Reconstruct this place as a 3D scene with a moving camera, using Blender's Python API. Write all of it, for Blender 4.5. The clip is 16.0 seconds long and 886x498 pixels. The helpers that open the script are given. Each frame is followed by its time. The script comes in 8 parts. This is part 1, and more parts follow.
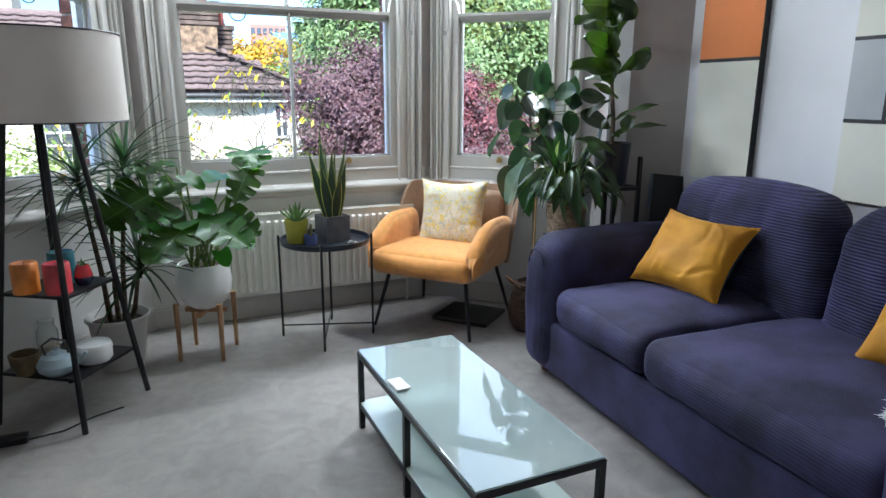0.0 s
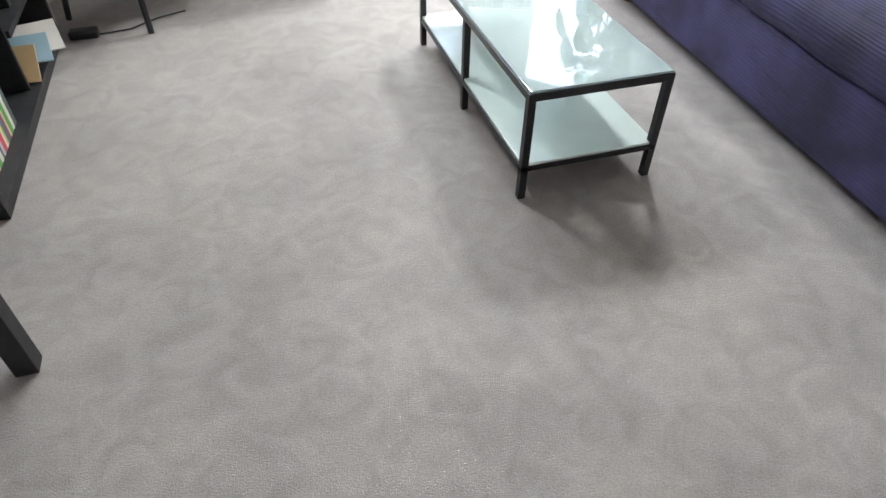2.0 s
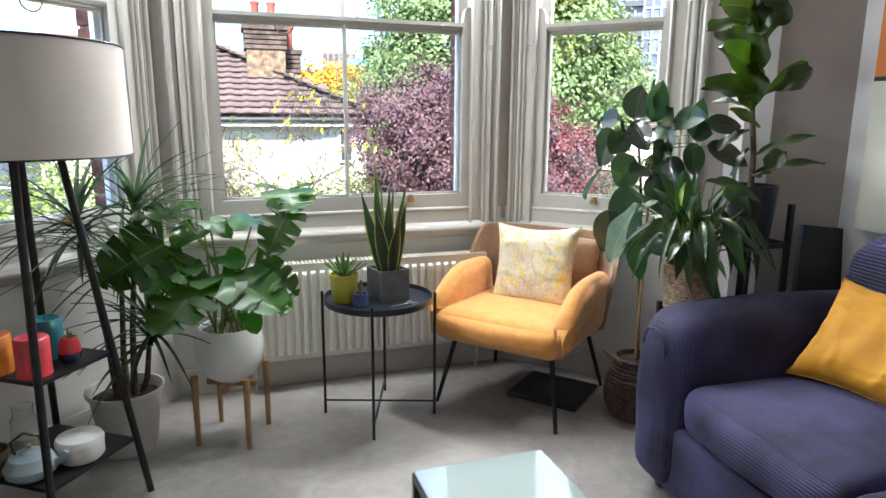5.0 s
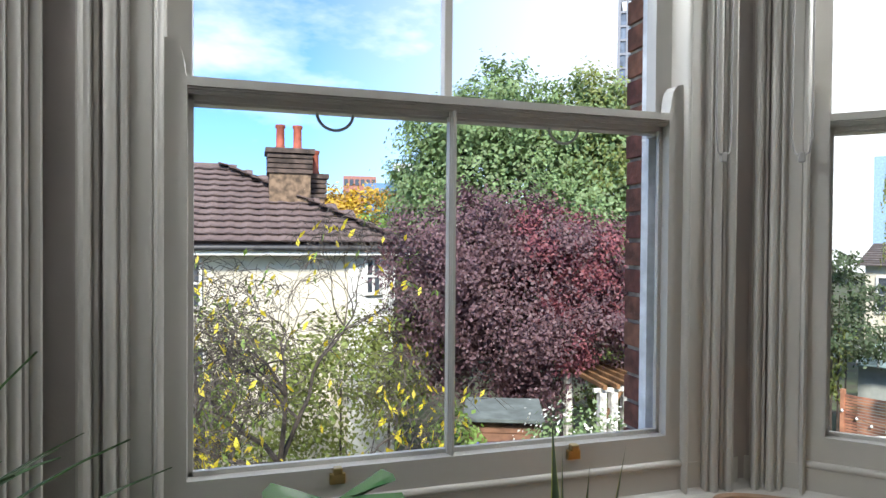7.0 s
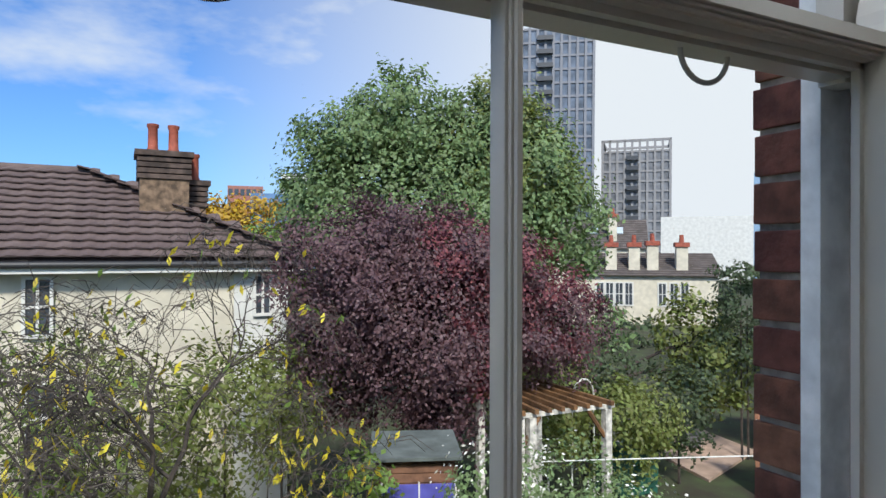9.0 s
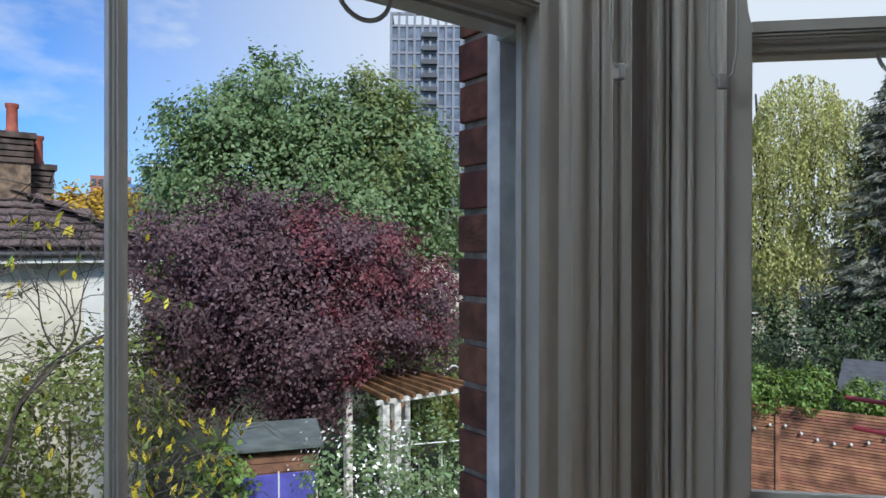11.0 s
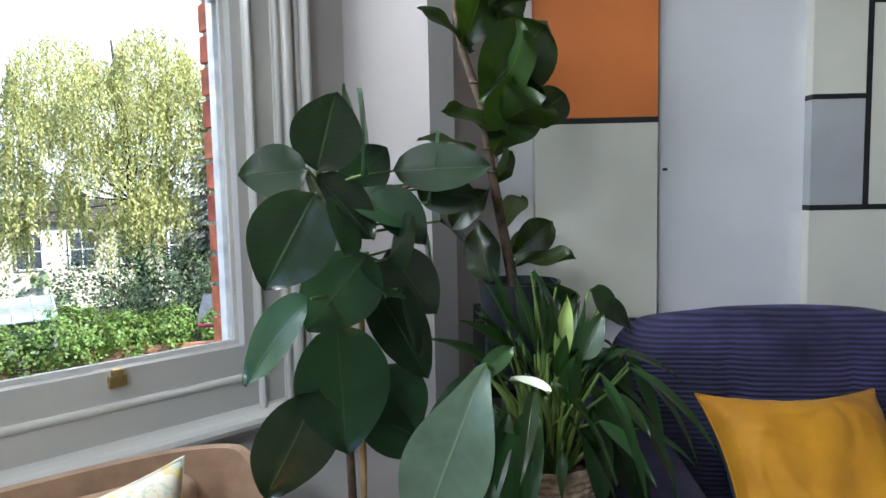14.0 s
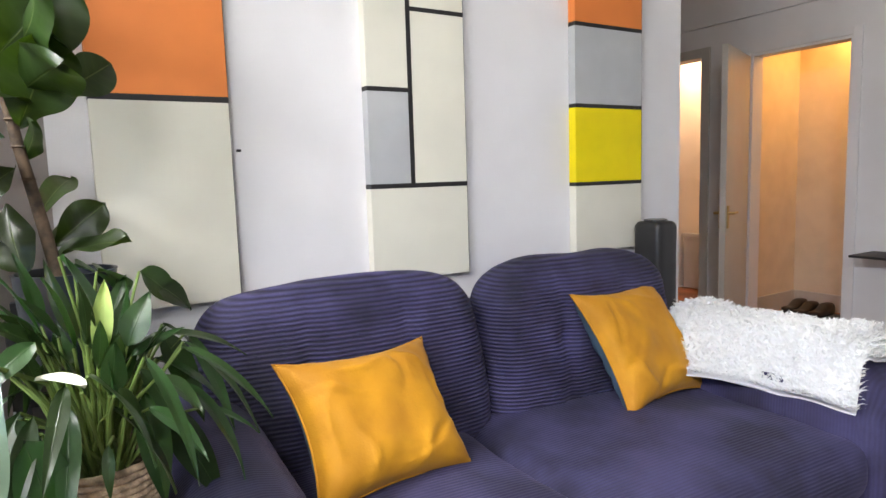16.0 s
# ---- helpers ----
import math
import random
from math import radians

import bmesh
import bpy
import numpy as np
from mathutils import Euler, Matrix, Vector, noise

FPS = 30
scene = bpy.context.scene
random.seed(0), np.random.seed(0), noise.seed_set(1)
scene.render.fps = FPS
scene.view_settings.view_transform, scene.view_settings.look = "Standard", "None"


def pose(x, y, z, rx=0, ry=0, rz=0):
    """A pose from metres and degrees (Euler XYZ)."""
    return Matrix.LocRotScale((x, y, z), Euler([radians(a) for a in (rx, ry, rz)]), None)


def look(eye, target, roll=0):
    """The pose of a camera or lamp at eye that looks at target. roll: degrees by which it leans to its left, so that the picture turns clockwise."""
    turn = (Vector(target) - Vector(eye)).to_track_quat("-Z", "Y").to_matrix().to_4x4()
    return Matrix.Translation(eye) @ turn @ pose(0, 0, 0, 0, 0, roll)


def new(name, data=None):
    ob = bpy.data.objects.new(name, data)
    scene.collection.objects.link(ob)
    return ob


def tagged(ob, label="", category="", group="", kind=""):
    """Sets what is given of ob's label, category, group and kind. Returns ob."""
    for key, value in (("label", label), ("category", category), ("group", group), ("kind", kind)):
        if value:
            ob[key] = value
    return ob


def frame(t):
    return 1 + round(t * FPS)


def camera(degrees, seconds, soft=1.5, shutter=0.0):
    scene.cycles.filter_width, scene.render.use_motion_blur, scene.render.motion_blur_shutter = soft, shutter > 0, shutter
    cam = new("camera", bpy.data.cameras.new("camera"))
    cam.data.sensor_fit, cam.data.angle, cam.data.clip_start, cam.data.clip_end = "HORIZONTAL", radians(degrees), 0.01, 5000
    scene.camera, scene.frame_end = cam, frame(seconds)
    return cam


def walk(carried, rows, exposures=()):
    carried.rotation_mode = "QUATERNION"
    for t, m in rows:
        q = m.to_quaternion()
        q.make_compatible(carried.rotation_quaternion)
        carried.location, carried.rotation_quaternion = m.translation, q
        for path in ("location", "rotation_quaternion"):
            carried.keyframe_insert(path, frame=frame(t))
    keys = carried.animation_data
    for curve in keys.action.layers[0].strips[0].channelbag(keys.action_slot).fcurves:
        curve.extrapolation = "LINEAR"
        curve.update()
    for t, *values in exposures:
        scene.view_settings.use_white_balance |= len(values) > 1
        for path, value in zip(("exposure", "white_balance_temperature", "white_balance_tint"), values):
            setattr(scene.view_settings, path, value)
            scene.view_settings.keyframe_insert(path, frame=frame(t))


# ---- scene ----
cam = camera(69.4, 16.0)
PATH = [
    (0, (0.379, 0.371, 1.247), (1.181, 2.142, 0.777), 0.3),
    (0.5, (0.39, 0.372, 1.15), (1.108, 2.064, 0.361), 0.6),
    (1, (0.389, 0.358, 1.074), (0.999, 1.927, -0.006), 0.8),
    (1.5, (0.392, 0.329, 1.03), (0.902, 1.776, -0.253), 1.0),
    (2, (0.415, 0.352, 1.068), (0.858, 1.745, -0.297), 0.8),
    (2.5, (0.415, 0.388, 1.183), (0.846, 1.824, -0.14), 0.8),
    (3, (0.426, 0.419, 1.23), (0.889, 1.981, 0.07), 0.8),
    (3.5, (0.473, 0.448, 1.237), (0.992, 2.14, 0.306), 0.9),
    (3.6, (0.485, 0.454, 1.238), (1.014, 2.168, 0.352), 0.6),
    (4, (0.531, 0.5, 1.246), (1.106, 2.279, 0.535), 0.8),
    (4.5, (0.532, 0.726, 1.285), (1.153, 2.547, 0.736), 0.9),
    (5, (0.58, 1.013, 1.259), (1.206, 2.87, 0.857), 0.4),
    (5.2, (0.608, 1.153, 1.242), (1.233, 3.02, 0.893), 0.3),
    (7.3, (0.696, 2.885, 1.392), (1.283, 4.797, 1.398), 0.4),
    (7.5, (0.727, 3.04, 1.394), (1.307, 4.954, 1.423), 0.2),
    (8, (0.805, 3.389, 1.428), (1.369, 5.306, 1.502), 0.3),
    (8.2, (0.721, 3.527, 1.458), (1.574, 5.336, 1.434), -1.3),
    (10.3, (0.977, 3.464, 1.329), (1.917, 5.229, 1.385), 0.9),
    (10.5, (0.982, 3.413, 1.331), (1.979, 5.146, 1.363), 0.4),
    (11, (0.994, 3.329, 1.32), (2.199, 4.925, 1.314), 0.1),
    (11.5, (1.013, 3.263, 1.291), (2.43, 4.673, 1.251), -0.1),
    (12, (1.029, 3.204, 1.274), (2.635, 4.394, 1.194), -0.2),
    (12.5, (1.05, 3.132, 1.257), (2.812, 4.07, 1.146), -0.3),
    (13, (1.059, 3.099, 1.241), (2.942, 3.759, 1.105), -0.6),
    (13.5, (1.053, 3.063, 1.232), (3.015, 3.414, 1.066), -0.8),
    (14, (1.044, 3.026, 1.214), (3.036, 3.066, 1.044), -1.2),
    (14.5, (1.043, 3.002, 1.212), (3.015, 2.732, 1.018), -1.3),
    (15, (1.028, 2.966, 1.204), (2.938, 2.413, 0.992), -1.5),
    (15.5, (1.032, 2.955, 1.181), (2.836, 2.118, 0.968), -1.3),
    (16, (1.008, 2.906, 1.181), (2.703, 1.87, 0.956), -1.8),
]
TAU = math.tau
EXPOSURES = [(0.0, 2.15, 6100, 6), (0.5, 2.3, 6000, 5), (1.0, 2.75, 6300, 7), (2.0, 3.0, 6700, 9), (3.0, 2.95, 6900, 10), (4.0, 2.7, 6700, 9), (5.0, 2.45, 6700, 8), (7.5, 0.98, 6700, 8), (8.0, 0.75, 6900, 8), (10.5, 0.15, 6000, 7),
             (11.5, 0.65, 6500, 9), (12.5, 1.2, 6900, 10), (13.5, 1.5, 6600, 9), (14.5, 1.9, 6000, 6), (15.0, 2.1, 6100, 7), (16.0, 2.75, 7100, 13)]
walk(cam, [(t, look(eye, target, roll)) for t, eye, target, roll in PATH], EXPOSURES)

# ---- world and lights ----
world = bpy.data.worlds.new("sky")
scene.world = world
world.use_nodes = True
wt = world.node_tree
wt.nodes.clear()
SUN_EL, SUN_ROT = radians(41), radians(200)
w_out = wt.nodes.new("ShaderNodeOutputWorld")
w_bg = wt.nodes.new("ShaderNodeBackground")
w_sky = wt.nodes.new("ShaderNodeTexSky")
w_sky.sky_type, w_sky.sun_disc, w_sky.sun_elevation, w_sky.sun_rotation = "NISHITA", False, SUN_EL, SUN_ROT
w_tc = wt.nodes.new("ShaderNodeTexCoord")
w_map = wt.nodes.new("ShaderNodeMapping")
w_map.inputs["Scale"].default_value = (1.0, 1.0, 2.6)
w_n = wt.nodes.new("ShaderNodeTexNoise")
w_n.inputs["Scale"].default_value, w_n.inputs["Detail"].default_value, w_n.inputs["Roughness"].default_value = 2.2, 7, 0.55
w_r = wt.nodes.new("ShaderNodeValToRGB")
w_r.color_ramp.elements[0].position, w_r.color_ramp.elements[1].position = 0.51, 0.70
w_mix = wt.nodes.new("ShaderNodeMix")
w_mix.data_type = "RGBA"
w_sep = wt.nodes.new("ShaderNodeSeparateXYZ")
w_east = wt.nodes.new("ShaderNodeMath")
w_east.operation, w_east.use_clamp = "MULTIPLY_ADD", True
w_east.inputs[1].default_value, w_east.inputs[2].default_value = 1.9, -0.12
w_max = wt.nodes.new("ShaderNodeMath")
w_max.operation = "MAXIMUM"
w_tone = wt.nodes.new("ShaderNodeMix")
w_tone.data_type, w_tone.blend_type = "RGBA", "MULTIPLY"
w_tone.inputs[0].default_value, w_tone.inputs[7].default_value = 1.0, (0.36, 0.62, 1.02, 1)
wt.links.new(w_sky.outputs[0], w_tone.inputs[6])
for a, b in ((w_tc.outputs["Generated"], w_map.inputs["Vector"]), (w_map.outputs[0], w_n.inputs["Vector"]), (w_n.outputs[0], w_r.inputs[0]),
             (w_tc.outputs["Generated"], w_sep.inputs[0]), (w_sep.outputs[0], w_east.inputs[0]), (w_r.outputs[0], w_max.inputs[0]), (w_east.outputs[0], w_max.inputs[1]),
             (w_max.outputs[0], w_mix.inputs[0]), (w_tone.outputs[2], w_mix.inputs[6]), (w_mix.outputs[2], w_bg.inputs[0]), (w_bg.outputs[0], w_out.inputs[0])):
    wt.links.new(a, b)
w_mix.inputs[7].default_value = (4.7, 5.05, 5.5, 1)
w_bg.inputs[1].default_value = 0.13

sun = new("sun", bpy.data.lights.new("sun", "SUN"))
sun.data.energy, sun.data.angle, sun.data.color = 3.8, radians(8), (1.0, 0.96, 0.90)
sun.rotation_euler = (radians(90) - SUN_EL, 0, radians(180) - SUN_ROT)


def area(name, loc, size, power, color):
    ob = new(name, bpy.data.lights.new(name, "AREA"))
    ob.data.shape, ob.data.size, ob.data.energy, ob.data.color = "DISK", size, power, color
    ob.location = loc
    return ob


area("hall_lamp", (3.5, -2.2, 2.35), 0.3, 1.8, (1.0, 0.50, 0.14))
area("bathroom_lamp", (4.9, -2.6, 2.35), 0.3, 2.6, (1.0, 0.66, 0.38))



def window_lamp(loc, turn, width, power):
    """Stands in for the high sky's light in the top of a window's opening."""
    ob = new("window_skylight", bpy.data.lights.new("window_skylight", "AREA"))
    ob.data.shape, ob.data.size, ob.data.size_y, ob.data.energy, ob.data.color = "RECTANGLE", width, 0.20, power, (0.90, 0.95, 1.0)
    ob.data.spread = radians(150)
    ob.matrix_world = pose(*loc, 52, 0, turn)
    return ob


window_lamp((1.118, 4.035, 2.22), 180, 1.05, 5.5)
window_lamp((2.245, 3.735, 2.22), 135, 0.46, 6.5)
window_lamp((-0.009, 3.735, 2.22), 225, 0.46, 4.5)

# ---- materials ----
MATS = {}


def mat(name, color, rough=0.6, metal=0.0, vary=0.06, scale=6.0, bump=0.0, bscale=60.0, coat=0.0, sheen=0.0, color2=None, island=0.0, objvary=0.0, detail=4, trans=0.0, bdist=0.004, alpha=1.0):
    if name in MATS:
        return MATS[name]
    m = bpy.data.materials.new(name)
    m.use_nodes = True
    nt = m.node_tree
    b = nt.nodes["Principled BSDF"]
    b.inputs["Roughness"].default_value, b.inputs["Metallic"].default_value = rough, metal
    b.inputs["Coat Weight"].default_value, b.inputs["Sheen Weight"].default_value = coat, sheen
    b.inputs["Transmission Weight"].default_value = trans
    tc = nt.nodes.new("ShaderNodeTexCoord")
    n = nt.nodes.new("ShaderNodeTexNoise")
    n.inputs["Scale"].default_value, n.inputs["Detail"].default_value = scale, detail
    nt.links.new(tc.outputs["Object"], n.inputs["Vector"])
    mix = nt.nodes.new("ShaderNodeMix")
    mix.data_type = "RGBA"
    c = Vector(color)
    lo = Vector(color2) if color2 else c * (1 - vary * 2)
    hi = c if color2 else c * (1 + vary)
    mix.inputs[6].default_value, mix.inputs[7].default_value = (*lo, 1), (*hi, 1)
    ramp = nt.nodes.new("ShaderNodeMapRange")
    ramp.inputs[1].default_value, ramp.inputs[2].default_value = 0.35, 0.65
    nt.links.new(n.outputs[0], ramp.inputs[0])
    nt.links.new(ramp.outputs[0], mix.inputs[0])
    out = mix.outputs[2]
    if island or objvary:
        if island:
            src = nt.nodes.new("ShaderNodeNewGeometry").outputs["Random Per Island"]
        else:
            src = nt.nodes.new("ShaderNodeObjectInfo").outputs["Random"]
        amt = island or objvary
        mr = nt.nodes.new("ShaderNodeMapRange")
        mr.inputs[3].default_value, mr.inputs[4].default_value = 1 - amt, 1 + amt
        nt.links.new(src, mr.inputs[0])
        hs = nt.nodes.new("ShaderNodeHueSaturation")
        nt.links.new(mr.outputs[0], hs.inputs["Value"])
        mh = nt.nodes.new("ShaderNodeMapRange")
        mh.inputs[3].default_value, mh.inputs[4].default_value = 0.5 - amt * 0.04, 0.5 + amt * 0.05
        nt.links.new(src, mh.inputs[0])
        nt.links.new(mh.outputs[0], hs.inputs["Hue"])
        nt.links.new(out, hs.inputs["Color"])
        out = hs.outputs[0]
    nt.links.new(out, b.inputs["Base Color"])
    if bump:
        n2 = nt.nodes.new("ShaderNodeTexNoise")
        n2.inputs["Scale"].default_value, n2.inputs["Detail"].default_value = bscale, 5
        nt.links.new(tc.outputs["Object"], n2.inputs["Vector"])
        bp = nt.nodes.new("ShaderNodeBump")
        bp.inputs["Strength"].default_value, bp.inputs["Distance"].default_value = bump, bdist
        nt.links.new(n2.outputs[0], bp.inputs["Height"])
        nt.links.new(bp.outputs[0], b.inputs["Normal"])
    MATS[name] = m
    return m


def leafmat(name, color, back=None, rough=0.4, objvary=0.12, island=0.0, through_light=0.35, coat=0.0, veins=0.0, rib=(0.10, 0.14, 0.05), vary=0.12):
    m = mat(name, color, rough, vary=vary, scale=14, bump=0.15, bscale=40, objvary=0 if island else objvary, island=island, coat=coat)
    nt = m.node_tree
    b = nt.nodes["Principled BSDF"]
    src = b.inputs["Base Color"].links[0].from_socket
    if veins:
        uv = nt.nodes.new("ShaderNodeUVMap")
        sp = nt.nodes.new("ShaderNodeSeparateXYZ")
        nt.links.new(uv.outputs[0], sp.inputs[0])

        def math_node(op, a, b_, c=None):
            nd = nt.nodes.new("ShaderNodeMath")
            nd.operation = op
            for k, q in enumerate((a, b_, c)):
                if q is None:
                    continue
                if isinstance(q, (int, float)):
                    nd.inputs[k].default_value = q
                else:
                    nt.links.new(q, nd.inputs[k])
            return nd.outputs[0]
        across = math_node("ABSOLUTE", sp.outputs[0], 0.0)
        slant = math_node("MULTIPLY_ADD", across, -0.16, sp.outputs[1])
        wavy = math_node("SINE", math_node("MULTIPLY", slant, veins), 0.0)
        sharp = math_node("POWER", math_node("MULTIPLY_ADD", wavy, 0.5, 0.5), 5.0)
        midrib = math_node("SUBTRACT", 1.0, math_node("SMOOTH_MIN", math_node("MULTIPLY", across, 22.0), 1.0, 0.2))
        both = math_node("MAXIMUM", math_node("MULTIPLY", sharp, 0.07), midrib)
        mv = nt.nodes.new("ShaderNodeMix")
        mv.data_type = "RGBA"
        mv.inputs[7].default_value = (*rib, 1)
        nt.links.new(both, mv.inputs[0])
        nt.links.new(src, mv.inputs[6])
        src = mv.outputs[2]
        nt.links.new(src, b.inputs["Base Color"])
        bv = nt.nodes.new("ShaderNodeBump")
        bv.inputs["Strength"].default_value, bv.inputs["Distance"].default_value = 0.4, 0.002
        nt.links.new(both, bv.inputs["Height"])
        nt.links.new(b.inputs["Normal"].links[0].from_socket, bv.inputs["Normal"])
        nt.links.new(bv.outputs[0], b.inputs["Normal"])
    tr = nt.nodes.new("ShaderNodeBsdfTranslucent")
    hs = nt.nodes.new("ShaderNodeHueSaturation")
    hs.inputs["Saturation"].default_value, hs.inputs["Value"].default_value, hs.inputs["Hue"].default_value = 1.15, 1.9, 0.485
    nt.links.new(src, hs.inputs["Color"])
    nt.links.new(hs.outputs[0], tr.inputs[0])
    ms = nt.nodes.new("ShaderNodeMixShader")
    ms.inputs[0].default_value = through_light
    nt.links.new(b.outputs[0], ms.inputs[1])
    nt.links.new(tr.outputs[0], ms.inputs[2])
    nt.links.new(ms.outputs[0], nt.nodes["Material Output"].inputs[0])
    return m


def ribbed(name, color, axis, pitch, strength=0.7, sheen=0.07, light=None, rib_shade=0.0):
    """Corduroy: fine raised ribs along one axis of the thing."""
    m = mat(name, color, 0.85, vary=0.18, scale=5, sheen=sheen, color2=light)
    nt = m.node_tree
    b = nt.nodes["Principled BSDF"]
    b.inputs["Sheen Roughness"].default_value = 0.35
    b.inputs["Sheen Tint"].default_value = (0.55, 0.55, 1.0, 1)
    tc = nt.nodes.new("ShaderNodeTexCoord")
    n = nt.nodes.new("ShaderNodeTexNoise")
    n.inputs["Scale"].default_value = 4
    w = nt.nodes.new("ShaderNodeTexWave")
    w.bands_direction, w.wave_profile = ("Z" if axis == "XZ" else axis), "SIN"
    w.inputs["Scale"].default_value, w.inputs["Distortion"].default_value, w.inputs["Detail Scale"].default_value = 0.314 / pitch, 0.8, 0.6
    mm = nt.nodes.new("ShaderNodeMath")
    mm.operation = "MULTIPLY"
    fade = nt.nodes.new("ShaderNodeMapRange")
    fade.inputs[1].default_value, fade.inputs[2].default_value, fade.inputs[3].default_value, fade.inputs[4].default_value = 0.35, 0.6, 0.45, 1.0
    nt.links.new(tc.outputs["Object"], n.inputs[0])
    if axis == "XZ":
        sp = nt.nodes.new("ShaderNodeSeparateXYZ")
        ad = nt.nodes.new("ShaderNodeMath")
        cb = nt.nodes.new("ShaderNodeCombineXYZ")
        nt.links.new(tc.outputs["Object"], sp.inputs[0])
        nt.links.new(sp.outputs[0], ad.inputs[0])
        nt.links.new(sp.outputs[2], ad.inputs[1])
        nt.links.new(ad.outputs[0], cb.inputs[2])
        nt.links.new(sp.outputs[1], cb.inputs[1])
        nt.links.new(cb.outputs[0], w.inputs[0])
    else:
        nt.links.new(tc.outputs["Object"], w.inputs[0])
    # Paints rib shading: crests lightened, grooves darkened in the base colour.
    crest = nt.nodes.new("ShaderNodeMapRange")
    crest.inputs[3].default_value, crest.inputs[4].default_value = 1 - rib_shade, 1 + rib_shade * 1.3
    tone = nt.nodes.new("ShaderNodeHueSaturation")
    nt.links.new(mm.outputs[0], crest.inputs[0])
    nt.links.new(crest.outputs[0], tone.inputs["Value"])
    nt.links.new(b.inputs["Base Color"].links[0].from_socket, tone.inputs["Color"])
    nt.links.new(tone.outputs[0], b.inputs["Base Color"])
    nt.links.new(n.outputs[0], fade.inputs[0])
    nt.links.new(w.outputs[1], mm.inputs[0])
    nt.links.new(fade.outputs[0], mm.inputs[1])
    bp = nt.nodes.new("ShaderNodeBump")
    bp.inputs["Strength"].default_value, bp.inputs["Distance"].default_value = strength, 0.004
    nt.links.new(mm.outputs[0], bp.inputs["Height"])
    nt.links.new(bp.outputs[0], b.inputs["Normal"])
    return m


wall_paint = mat("wall_paint", (0.74, 0.73, 0.745), 0.75, vary=0.025, scale=2.2, bump=0.12, bscale=90)
# Darker taupe for the bay piers and the east return wall.
taupe_wall = mat("taupe_wall", (0.38, 0.345, 0.33), 0.75, vary=0.04, scale=2.2, bump=0.12, bscale=90)
grey_paint = mat("grey_paint", (0.66, 0.64, 0.62), 0.75, vary=0.03, scale=2.2, bump=0.12, bscale=90)
ceiling_paint = mat("ceiling_paint", (0.8, 0.8, 0.79), 0.8, vary=0.02, bump=0.05)
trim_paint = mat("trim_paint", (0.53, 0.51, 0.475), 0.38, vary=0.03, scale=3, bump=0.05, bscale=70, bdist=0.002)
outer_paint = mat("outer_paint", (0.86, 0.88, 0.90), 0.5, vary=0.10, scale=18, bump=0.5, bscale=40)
glass = mat("window_glass", (1, 1, 1), 0.0, vary=0, trans=1.0)
glass.node_tree.nodes["Principled BSDF"].inputs["IOR"].default_value = 1.02
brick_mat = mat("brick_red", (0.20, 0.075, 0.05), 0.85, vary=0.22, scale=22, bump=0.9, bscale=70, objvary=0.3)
# Same brick as above, with sunlight put into its brighter orange colour.
brick_lit = mat("brick_sunlit", (0.46, 0.125, 0.065), 0.85, vary=0.2, scale=22, bump=0.8, bscale=70, objvary=0.2)
mortar = mat("mortar", (0.34, 0.30, 0.26), 0.95, vary=0.2, scale=30, bump=0.8, bscale=80)
black_metal = mat("black_metal", (0.018, 0.018, 0.02), 0.42, metal=0.35, vary=0.15, scale=30)
black_wood = mat("black_wood", (0.02, 0.02, 0.022), 0.55, vary=0.2, scale=20, bump=0.1)
black_plastic = mat("black_plastic", (0.016, 0.016, 0.018), 0.35, vary=0.1)
beech = mat("beech_wood", (0.42, 0.24, 0.12), 0.5, vary=0.18, scale=9, color2=(0.30, 0.16, 0.075))
brown_wood = mat("brown_wood", (0.16, 0.065, 0.035), 0.5, vary=0.2)
white_ceramic = mat("white_ceramic", (0.72, 0.73, 0.72), 0.3, vary=0.03, coat=0.3)
white_plastic = mat("white_plastic", (0.62, 0.61, 0.58), 0.45, vary=0.04)
soil = mat("soil", (0.05, 0.032, 0.022), 0.95, vary=0.4, scale=60, bump=1.0, bscale=90, bdist=0.01)
metal_paint = mat("radiator_enamel", (0.74, 0.72, 0.66), 0.35, vary=0.02)
brass = mat("brass", (0.55, 0.40, 0.18), 0.3, metal=1.0, vary=0.1)
orange_felt = mat("orange_felt", (0.64, 0.275, 0.062), 0.85, vary=0.06, scale=30, bump=0.35, bscale=300, sheen=0.3)
brown_shell = mat("brown_felt", (0.34, 0.21, 0.13), 0.85, vary=0.07, scale=30, bump=0.3, bscale=300, sheen=0.2)
mustard = mat("mustard_velvet", (0.58, 0.26, 0.004), 0.75, vary=0.14, scale=7, bump=0.2, bscale=200, sheen=0.06, color2=(0.42, 0.175, 0.002))
denim_back = mat("denim_cloth", (0.035, 0.075, 0.12), 0.85, vary=0.2)
SOFA_BLUE = (0.011, 0.010, 0.032)
SOFA_LIGHT = (0.042, 0.038, 0.106)
suede = mat("purple_blue_suede", SOFA_LIGHT, 0.8, vary=0.2, scale=5.5, bump=0.3, bscale=110, sheen=0.05, color2=SOFA_BLUE, detail=6)
suede.node_tree.nodes["Principled BSDF"].inputs["Sheen Tint"].default_value = (0.6, 0.6, 1, 1)
cord_back = ribbed("corduroy_back", SOFA_LIGHT, "Z", 0.0115, 1.0, light=SOFA_BLUE, rib_shade=0.55)
cord_seat = ribbed("corduroy_seat", SOFA_LIGHT, "XZ", 0.0115, 0.35, light=SOFA_BLUE, rib_shade=0.15)
cord_side = ribbed("corduroy_arm", SOFA_LIGHT, "X", 0.009, 0.3, light=SOFA_BLUE, rib_shade=0.12)


